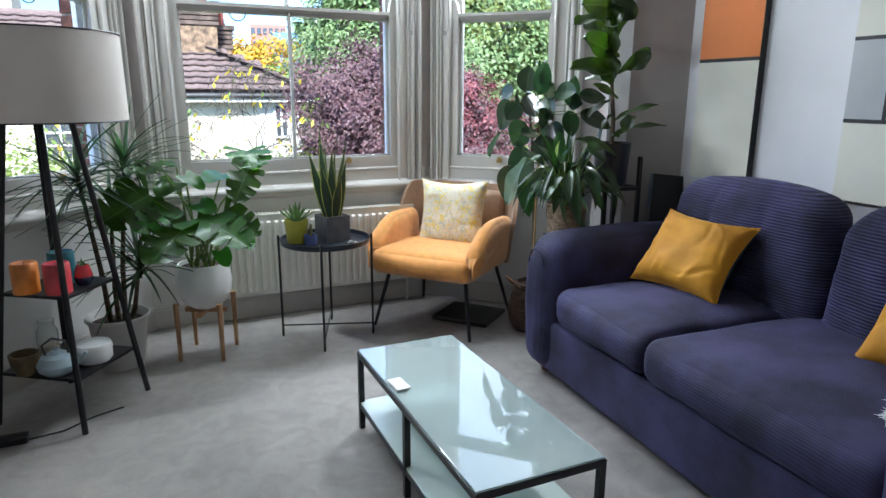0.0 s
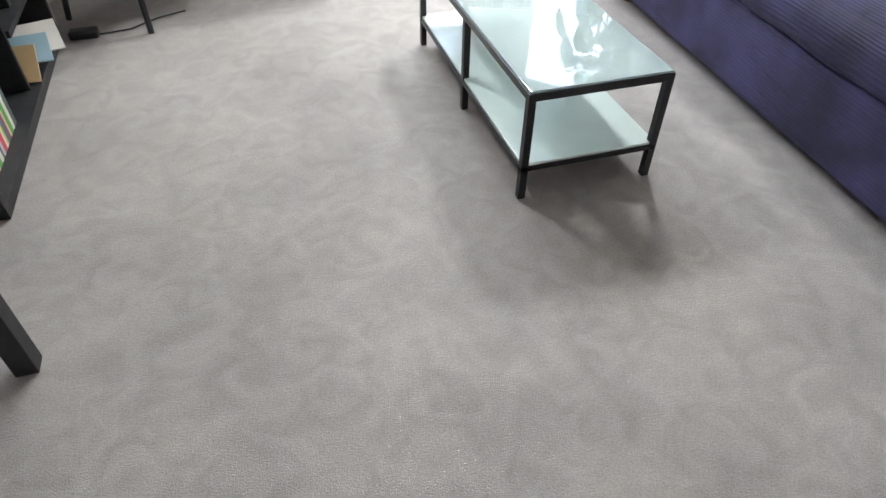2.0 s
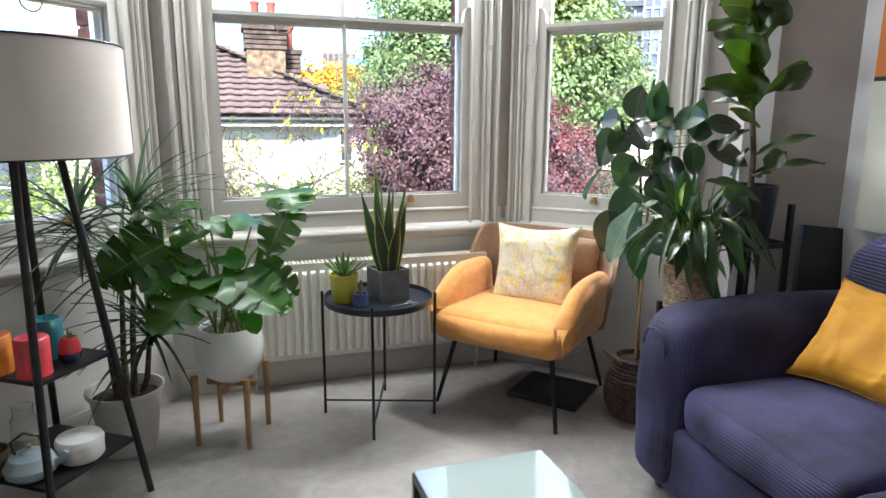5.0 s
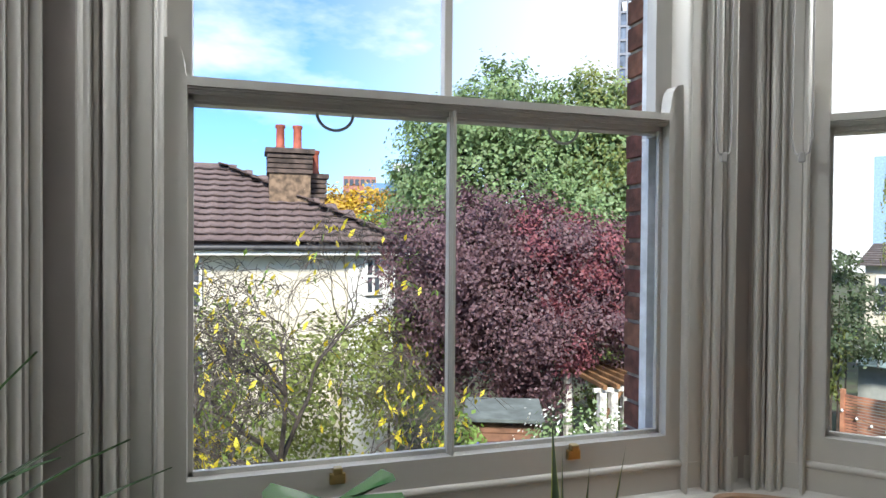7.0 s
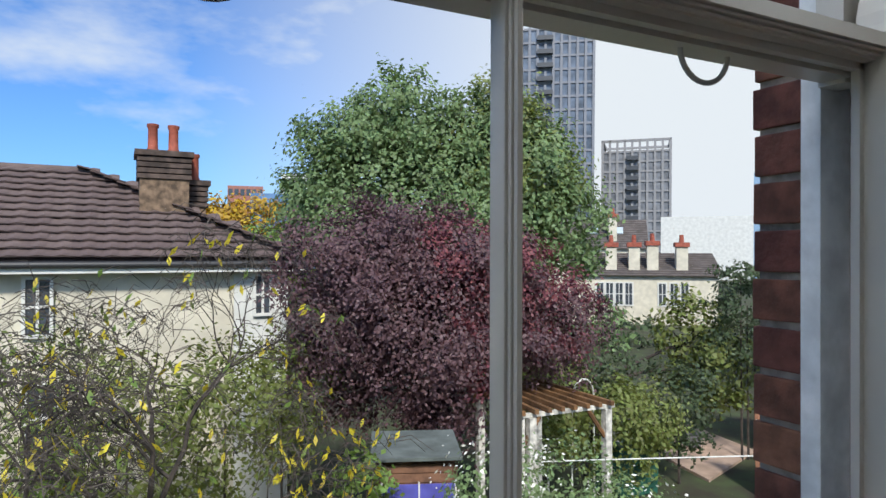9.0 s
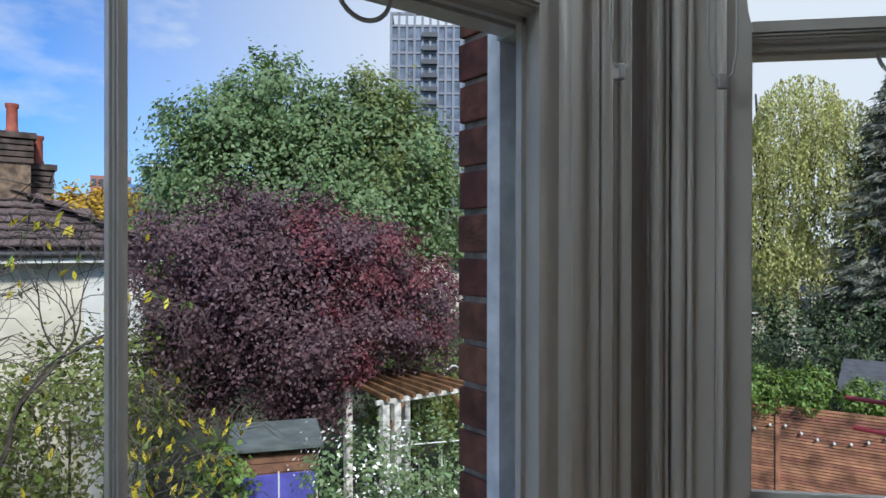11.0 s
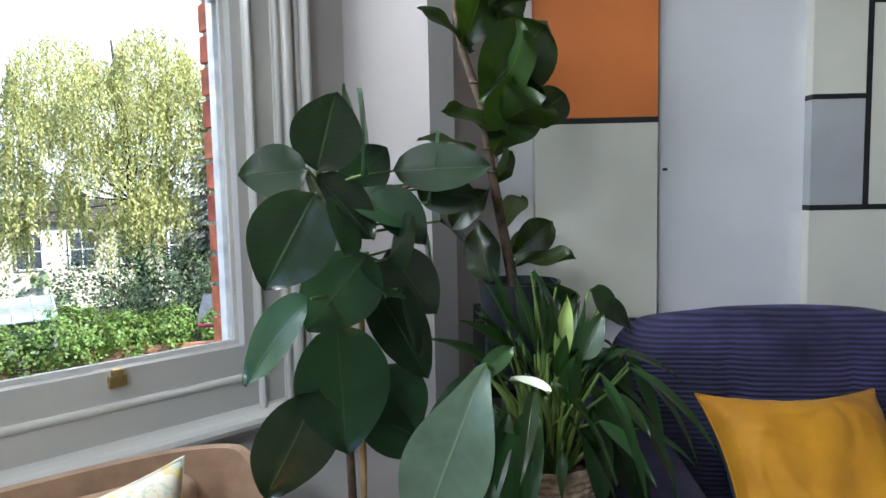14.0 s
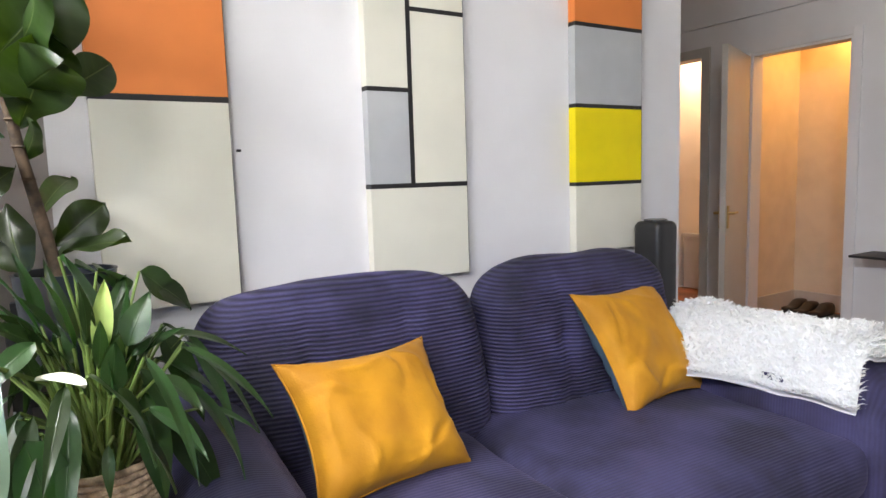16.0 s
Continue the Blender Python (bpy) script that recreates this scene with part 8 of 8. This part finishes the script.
def pergola():
    p = thing("pergola", (6.1, 11.3, GROUND), "wooden pergola with brown slats and peeling white posts", "pergola")
    corners = [Vector(q) - Vector((6.1, 11.3, 0)) for q in ((5.30, 10.45, 0), (6.65, 10.42, 0), (6.62, 11.98, 0), (5.46, 11.72, 0))]
    zt = 2.62
    wht = mat("peeling_white", (0.55, 0.53, 0.48), 0.75, vary=0.25, scale=12, bump=0.4)
    brn = mat("pergola_brown", (0.17, 0.085, 0.035), 0.75, vary=0.25, scale=6)
    for c in corners + [corners[0] + Vector((0.16, -0.02, 0))]:
        box_part("post", (c.x - 0.05, c.x + 0.05, c.y - 0.05, c.y + 0.05, 0.0, zt), wht, p, bevel=0.004)

    def beam(name, a, b, z, w, hh, mt):
        d = b - a
        m = Matrix.Translation((a + b) / 2 + Vector((0, 0, z))) @ Matrix.Rotation(math.atan2(d.y, d.x), 4, "Z")
        return box_part(name, (-d.length / 2 - 0.12, d.length / 2 + 0.12, -w / 2, w / 2, 0, hh), mt, p, bevel=0.003, m=m)
    beam("beam", corners[0], corners[1], zt + 0.001, 0.05, 0.055, wht)
    beam("beam", corners[3], corners[2], zt + 0.001, 0.05, 0.055, brn)
    for k in range(8):
        u = k / 7
        beam("slat", corners[0].lerp(corners[1], u), corners[3].lerp(corners[2], u), zt + 0.057, 0.055, 0.06, brn)
    for a, b in ((corners[0], corners[1]), (corners[1], corners[0])):
        q = a.lerp(b, 0.22)
        tube("brace", [Vector((a.x, a.y, zt - 0.42)), Vector((q.x, q.y, zt))], 0.03, brn, p, seg=6)


pergola()
ln = tube("washing_line", [(5.3, 10.2, -1.15), (7.6, 9.2, -1.1), (9.4, 8.2, -1.0)], 0.008, mat("line_white", (0.7, 0.7, 0.66)))
tagged(ln, "thin pale washing line strung across the garden", "washing line")
for k, (x, y) in enumerate(((7.5, 13.3), (8.3, 13.0))):
    hp = thing("garden_hoop", (x, y, GROUND), "pale plastic hoop of a low garden tunnel", "hoop", "garden hoops")
    tube("hoop", [(0.34 * math.cos(q), 0.12 * math.cos(q), 2.05 + 0.36 * math.sin(q)) for q in [math.pi * i / 12 for i in range(13)]], 0.018, white_render, hp)
    for sx in (-1, 1):
        tube("stake", [(0.34 * sx, 0.12 * sx, 0), (0.34 * sx, 0.12 * sx, 2.05)], 0.018, white_render, hp)
cv = thing("covered_table", (9.75, 13.55, GROUND), "dark green plastic-covered garden table with clutter on top", "covered table")
rbox("cover", (0, 0, 0.50), (1.0, 0.8, 1.0), 0.06, mat("green_cover", (0.02, 0.09, 0.065), 0.4, vary=0.3, scale=6, bump=0.5, bscale=9), cv, wob=0.04, n=6)
for x in (-0.2, 0.1):
    lathe("jar_top", [(0.0, 1.0), (0.07, 1.0), (0.08, 1.16), (0.05, 1.16), (0.0, 1.1)], white_render, cv, c=(x, 0, 0), seg=10)
prism("pavement", [(11.6, 13.2), (14.2, 14.2), (14.6, 16.6), (12.2, 16.2)], GROUND, GROUND + 0.06, mat("pinkish_paving", (0.42, 0.30, 0.23), 0.85, vary=0.15, scale=2, bump=0.4))
tub = thing("paving_pot", (13.1, 15.0, GROUND + 0.06), "grey round plant tub standing on the pinkish paving", "plant pot")
lathe("tub", [(0.0, 0.0), (0.17, 0.0), (0.22, 0.32), (0.19, 0.32), (0.0, 0.25)], mat("slate_grey", (0.115, 0.115, 0.125), 0.6), tub, seg=20)


def slat_fence():
    a, b = Vector((11.9, 12.3, GROUND)), Vector((14.9, 4.4, GROUND))
    f = thing("slatted_fence", tuple(a), "reddish-brown garden fence of close horizontal slats, partly overgrown", "fence")
    d = b - a
    rz = math.atan2(d.y, d.x)
    f.rotation_euler = Euler((0, 0, rz))
    wood = mat("fence_slat", (0.38, 0.17, 0.10), 0.75, vary=0.3, scale=3, objvary=0.2)
    L = d.length
    n = 5
    for k in range(n):
        x0, x1 = L * k / n, L * (k + 1) / n
        step = 0.055
        for j in range(30):
            box_part("slat", (x0 + 0.03, x1 - 0.03, -0.012, 0.012, 0.12 + j * step, 0.12 + j * step + 0.040), wood, f, bevel=0)
        box_part("post", (x0 - 0.04, x0 + 0.03, -0.04, 0.05, 0.0, 1.85), wood, f, bevel=0)
    lights = [(0.25 * k, 1.45 - 0.25 * math.sin(math.pi * ((k * 0.25) % 1.7) / 1.7)) for k in range(34)]
    tube("light_string", [(x, -0.05, z + 0.03) for x, z in lights], 0.004, black_plastic, f, seg=5)
    v, fs = join_data([lathe_data([(0.0, -0.04), (0.024, -0.02), (0.026, 0.0), (0.010, 0.03), (0.0, 0.03)], 8, (x, -0.05, z)) for x, z in lights])
    mesh_object("bulbs", v, fs, white_render, f, "small white bulbs", smooth=True)["kind"] = "stuff"


slat_fence()


def garden_shed_low():
    s = thing("low_shed", (15.2, 7.3, GROUND), "low outbuilding with a dark grey felt roof", "shed", rz=-72)
    box_part("body", (-1.45, 1.65, 0.0, 1.5, 0, 1.9), mat("shed_boards", (0.15, 0.075, 0.045)), s, bevel=0)
    box_part("roof", (-1.55, 1.9, -0.35, 1.65, 2.02, 2.08), mat("dark_felt", (0.075, 0.08, 0.09), 0.85, vary=0.15, bump=0.3), s, m=Matrix.Rotation(radians(9), 4, "X"))
    g = thing("greenhouse_roof", (14.9, 13.2, GROUND), "lean-to with a pale green glazed roof", "greenhouse", rz=-54)
    box_part("body", (-1.0, 1.0, 0.0, 1.3, 0, 2.2), mat("lean_to_grey", (0.25, 0.27, 0.25), 0.8), g, bevel=0)
    for k in range(5):
        x0 = -1.0 + 0.4 * k
        box_part("roof_panel", (x0 + 0.02, x0 + 0.38, 0.0, 1.5, 2.0, 2.02), mat("pale_roof_glass", (0.30, 0.40, 0.38), 0.25, vary=0.1), g, bevel=0, m=Matrix.Rotation(radians(14), 4, "X"))
    boxes = [(-1.02 + 0.4 * k, -0.98 + 0.4 * k, 0.0, 1.5, 1.99, 2.05) for k in range(6)]
    bm = bmesh.new()
    for q in boxes:
        bm_box(bm, *q, m=Matrix.Rotation(radians(14), 4, "X"))
    from_bm("roof_bar", bm, white_render, g)


garden_shed_low()


def scaffold():
    s = thing("scaffolding", (9.7, 5.6, GROUND), "steel scaffolding with red, yellow and grey tubes and timber boards", "scaffolding")
    steel = mat("galvanised_tube", (0.33, 0.34, 0.34), 0.4, metal=0.6, vary=0.1)
    red = mat("red_band", (0.42, 0.045, 0.06), 0.5)
    yel = mat("yellow_band", (0.55, 0.42, 0.05), 0.5)
    o = Vector((9.7, 5.6, GROUND))

    def pole(name, a, b, cols, r=0.026):
        a, b = Vector(a) - o, Vector(b) - o
        n = len(cols)
        for k, c in enumerate(cols):
            tube(name, [a.lerp(b, k / n), a.lerp(b, (k + 1) / n)], r, c, s, seg=10)
    pole("upright", (9.70, 5.60, 0.10), (9.70, 5.60, 4.3), (red, yel, steel, steel, steel, steel, steel))
    pole("upright", (10.05, 5.10, GROUND), (10.05, 5.10, 0.7), (steel, yel, yel))
    pole("upright", (10.25, 5.12, 0.4), (10.25, 5.12, 4.3), (steel,))
    pole("upright", (10.1, 5.35, -1.0), (10.0, 5.45, 4.2), (steel,))
    for z, c in ((2.78, (red, steel, steel)), (2.52, (red, steel, steel)), (1.66, (steel,)), (1.16, (steel, red)), (0.52, (red, steel)), (0.26, (red, steel))):
        pole("ledger", (9.55, 5.95, z), (9.95, 4.75, z + 0.04), c, 0.022)
    pole("ledger", (9.62, 5.80, 2.98), (10.0, 4.9, 3.12), (yel, yel), 0.022)
    pole("brace", (9.75, 5.75, 3.45), (10.0, 5.0, 2.2), (red, steel), 0.022)
    pole("brace", (9.72, 5.6, 2.75), (9.95, 4.9, 1.4), (yel, steel, steel), 0.022)
    pole("ledger", (10.31, 6.94, -0.62), (10.95, 4.9, -0.72), (red, yel, white_render, white_render), 0.03)
    pole("ledger", (10.34, 6.87, -1.0), (10.95, 4.9, -1.12), (red, yel, white_render, white_render), 0.03)
    brd = mat("scaffold_board", (0.38, 0.25, 0.14), 0.8, vary=0.2)
    d = Vector((0.4, -1.2, 0)).normalized()
    m = Matrix.Translation(Vector((9.78, 5.30, 0.42)) - o) @ Matrix.Rotation(math.atan2(d.y, d.x), 4, "Z")
    box_part("toe_board", (-0.45, 0.6, -0.02, 0.02, 0.0, 0.22), brd, s, m=m)
    for k in range(3):
        box_part("deck_board", (-0.45, 0.6, 0.05 + 0.22 * k, 0.26 + 0.22 * k, -0.04, -0.002), brd, s, m=m)


scaffold()


def tower(name, a, b, depth, ztop, cols, floors, body, fin, label, crown=False, balcony=False):
    a, b = Vector((*a, 0)), Vector((*b, 0))
    d = b - a
    rz = math.atan2(d.y, d.x)
    t = thing(name, (a.x, a.y, GROUND), label, "tower block")
    t.rotation_euler = Euler((0, 0, rz))
    L, hgt = d.length, ztop - GROUND
    box_part("body", (0, L, 0, depth, 0, hgt - (3 if crown else 0)), body, t, bevel=0)
    hh = hgt - (3 if crown else 0)
    for k in range(floors + 1):
        z = hh * k / floors
        box_part("floor_band", (-0.15, L + 0.15, -0.25, depth + 0.15, z - 0.25, z + 0.25), fin, t, bevel=0)
    for k in range(cols + 1):
        x = L * k / cols
        box_part("fin", (x - 0.28, x + 0.28, -0.45, -0.05, 0, hgt if crown else hh), fin, t, bevel=0)
    for k in range(4):
        y = depth * k / 3
        for xx in (-0.3, L + 0.02):
            box_part("side_fin", (xx, xx + 0.28, y - 0.25, y + 0.25, 0, hgt if crown else hh), fin, t, bevel=0)
    if crown:
        boxes_part("crown_frame", [(-0.3, L + 0.3, -0.45, 0.1, hgt - 0.6, hgt), (-0.3, L + 0.3, depth - 0.1, depth + 0.4, hgt - 0.6, hgt), (-0.3, 0.3, 0.1, depth - 0.1, hgt - 0.6, hgt), (L - 0.3, L + 0.3, 0.1, depth - 0.1, hgt - 0.6, hgt)], fin, t, bevel=0)
    if balcony:
        for k in range(floors):
            z = hh * (k + 0.1) / floors
            box_part("balcony", (L * 0.36, L * 0.54, -1.3, -0.5, z, z + 1.0), mat("balcony_dark", (0.05, 0.055, 0.065), 0.5), t, bevel=0)
    return t


glassy = mat("tower_glass", (0.12, 0.15, 0.20), 0.25, vary=0.25, scale=0.4)
tower("glass_tower", (79.6, 131.0), (95.5, 119.9), 14, 54.8, 11, 18, glassy, mat("tower_fin", (0.18, 0.19, 0.22), 0.6), "tall grey glass tower block with an open frame on its roof", crown=True, balcony=True)
tower("grid_tower", (110.0, 134.0), (121.5, 123.0), 12, 29.5, 9, 12, mat("tower_glass_grey", (0.17, 0.18, 0.20), 0.4, vary=0.2, scale=0.5), mat("tower_fin_light", (0.24, 0.24, 0.25), 0.7), "grey gridded tower block beyond the terraces", crown=True, balcony=True)
pale = mat("pale_concrete", (0.36, 0.35, 0.33), 0.85, vary=0.04, scale=0.2)
pt = thing("pale_tower", (-36.1, 148.8, GROUND), "plain pale concrete tower block with two dark window slits", "tower block")
box_part("body", (6.0, 13.0, 0, 10, 0, 32.1), pale, pt, bevel=0)
box_part("lower_wing", (0.0, 5.95, 0.5, 9, 0, 27.6), pale, pt, bevel=0)
for x in (9.2, 10.6):
    box_part("window_slit", (x, x + 0.5, -0.06, -0.005, 2, 28), far_glass, pt, bevel=0)


def low_block(name, a, b, z0, z1, rows, cols, wall, label, depth=12):
    a, b = Vector((*a, 0)), Vector((*b, 0))
    d = b - a
    t = thing(name, (a.x, a.y, GROUND), label, "building")
    t.rotation_euler = Euler((0, 0, math.atan2(d.y, d.x)))
    L = d.length
    box_part("wall", (0, L, 0, depth, 0, z1 - GROUND), wall, t, bevel=0)
    for r in range(rows):
        for c in range(cols):
            x = L * (c + 0.15) / cols
            z = z0 - GROUND + (z1 - z0) * (r + 0.25) / rows
            box_part("window", (x, x + L / cols * 0.7, -0.08, -0.005, z, z + (z1 - z0) / rows * 0.5), far_glass, t, bevel=0)
    return t


low_block("white_office", (31.0, 140.2), (45.5, 136.5), 6.0, 17.5, 3, 12, white_render, "white office block with rows of dark windows", 14)
low_block("blue_office", (21.5, 121.6), (36.5, 118.4), 6.0, 11.6, 1, 10, mat("blue_cladding", (0.10, 0.19, 0.34), 0.35, vary=0.15, scale=0.4), "blue-clad low building with an arched roof", 10)
low_block("brick_flats", (19.2, 132.5), (25.6, 131.5), 4.0, 13.8, 4, 6, mat("flats_brick", (0.30, 0.13, 0.10), 0.8, vary=0.1), "reddish brick block of flats", 10)
low_block("white_warehouse", (86.0, 90.0), (98.0, 76.0), 0.0, 7.6, 0, 0, white_render, "plain white warehouse wall", 8)
low_block("blue_block", (63.2, 53.4), (66.2, 49.6), 3.0, 10.2, 0, 0, mat("blue_cladding_light", (0.24, 0.36, 0.50), 0.4, vary=0.1), "blue-clad building glimpsed behind the birch", 8)


def terrace(name, a, b, ze, zr, depth, nwin, wall, label, chims=(), skylights=False):
    a, b = Vector((*a, 0)), Vector((*b, 0))
    d = b - a
    t = thing(name, (a.x, a.y, 0), label, "house")
    t.rotation_euler = Euler((0, 0, math.atan2(d.y, d.x)))
    L = d.length
    box_part("wall", (0, L, 0, depth, GROUND, ze), wall, t, bevel=0)
    bm = bmesh.new()
    v = [bm.verts.new(p) for p in ((-0.3, -0.3, ze), (L + 0.3, -0.3, ze), (L + 0.3, depth / 2, zr), (-0.3, depth / 2, zr), (L + 0.3, depth + 0.3, ze), (-0.3, depth + 0.3, ze))]
    for q in ((0, 1, 2, 3), (3, 2, 4, 5), (0, 3, 5), (1, 4, 2), (0, 5, 4, 1)):
        bm.faces.new([v[i] for i in q])
    roof = from_bm("roof", bm, mat("slate_brown", (0.10, 0.085, 0.08), 0.85, vary=0.2, scale=2), t)
    sl = math.atan2(zr - ze, depth / 2 + 0.3)
    n = int(math.hypot(zr - ze, depth / 2 + 0.3) / 0.34)
    for k in range(n):
        z = ze + (zr - ze) * k / n
        y = -0.3 + (depth / 2 + 0.3) * k / n
        box_part("tile_course", (-0.3, L + 0.3, y - 0.01, y + 0.03, z - 0.0, z + 0.05), mat("slate_edge", (0.075, 0.06, 0.055), 0.85), roof, bevel=0)
    if skylights:
        for x in (L * 0.57, L * 0.78):
            box_part("skylight", (-0.4, 0.4, -0.5, 0.5, 0.0, 0.08), mat("skylight_glass", (0.45, 0.52, 0.58), 0.2), t, bevel=0, m=Matrix.Translation((x, depth * 0.28, ze + (zr - ze) * 0.6)) @ Matrix.Rotation(sl, 4, "X"))
    spots = nwin if type(nwin) is tuple else [L * (k + 0.25) / nwin for k in range(nwin)]
    wide = 0.42 if type(nwin) is tuple else min(0.9, L / nwin * 0.45)
    for x in spots:
        gable_window(t, x, x + wide, ze - 1.9, ze - 0.5, -0.01, (1, 1), 0.08)
    for x, z in chims:
        c = box_part("chimney", (x - 0.35, x + 0.35, 0.6, 1.3, ze, z), cream_render, t, bevel=0)
        box_part("chimney_cap", (x - 0.45, x + 0.45, 0.5, 1.4, z, z + 0.3), mat("terracotta", (0.30, 0.075, 0.045)), c, bevel=0)
        lathe("chimney_pot", [(0.16, 0), (0.13, 0.5), (0.0, 0.5)], mat("terracotta", (0.30, 0.075, 0.045)), c, c=(x, 0.95, z + 0.3), seg=10)


terrace("cream_terrace", (27.6, 38.8), (34.8, 33.2), -0.12, 1.35, 7, (1.75, 2.35, 2.95, 3.55, 5.6, 6.3, 6.95), cream_render, "cream rendered terrace with white sash windows and terracotta chimneys", ((2.7, 1.75), (4.15, 1.75), (5.3, 1.85), (7.1, 1.75)))
terrace("gable_house", (34.0, 53.0), (41.6, 46.7), 1.7, 4.4, 7, 3, cream_render, "house with a slate roof and two skylights", ((7.2, 4.5),), skylights=True)
terrace("pale_house", (26.0, 23.5), (30.5, 15.0), 0.42, 1.35, 6, 5, cream_render, "pale cream house with white windows seen through the birch")
for nm, lst in (("neighbour_house", [((-16, 26), (-6, 27)), ((46, 8), (44, -6))]),):
    for a, b in lst:
        terrace(nm, a, b, 1.5, 3.6, 7, 4, white_render, "pale rendered house at the back of the gardens")

# ---- brick reveals of the bay ----
bm_mesh = {}


def brick_mesh(w, d, material, key):
    if key not in bm_mesh:
        b = bmesh.new()
        bm_box(b, -w / 2, w / 2, -d / 2, d / 2, 0.0, 0.0635, bevel=0.003)
        me = bpy.data.meshes.new("brick")
        b.to_mesh(me)
        b.free()
        me.materials.append(material)
        bm_mesh[key] = me
    return bm_mesh[key]


rng = random.Random(12)
for wi, (m, length, g0, g1) in enumerate(FRAMES):
    for side in (-1, 1):
        lo0, lo1 = g0 - 0.042, g1 + 0.042
        if side > 0:
            s_in = g1 + (0.023 if wi == 2 else 0.012)
            s_out = length + (MIT if wi < 2 else 0.14)
        else:
            s_in = g0 - 0.040
            s_out = -(MIT if wi > 0 else 0.14)
        # Only the last window's outer reveal takes the brick with painted-in sunlight.
        material = brick_lit if (wi == 2 and side > 0) else brick_mat
        a, b = min(s_in, s_out), max(s_in, s_out)
        core = wall_box("brick_pier", m, [((a + 0.008) if side > 0 else a + 0.0, b if side > 0 else b - 0.008, 0.128, 0.207, 0.70, 2.5)], mortar)
        for k in range(24):
            z = 0.715 + 0.0745 * k
            long_first = k % 2 == 0
            s = s_in
            w = 0.10 if long_first else 0.205
            while (s + 0.05 < b) if side > 0 else (s - 0.05 > a):
                ww = min(w, (b - s) if side > 0 else (s - a))
                me = brick_mesh(ww, 0.085, material, (round(ww, 3), material.name))
                ob = new("brick", me)
                cs = s + side * ww / 2
                ob.matrix_basis = m @ pose(cs, 0.1705 + rng.uniform(-0.002, 0.002), z, rng.uniform(-0.6, 0.6), rng.uniform(-0.6, 0.6), 0)
                ob.parent = core
                s += side * (w + 0.010)
                w = 0.205
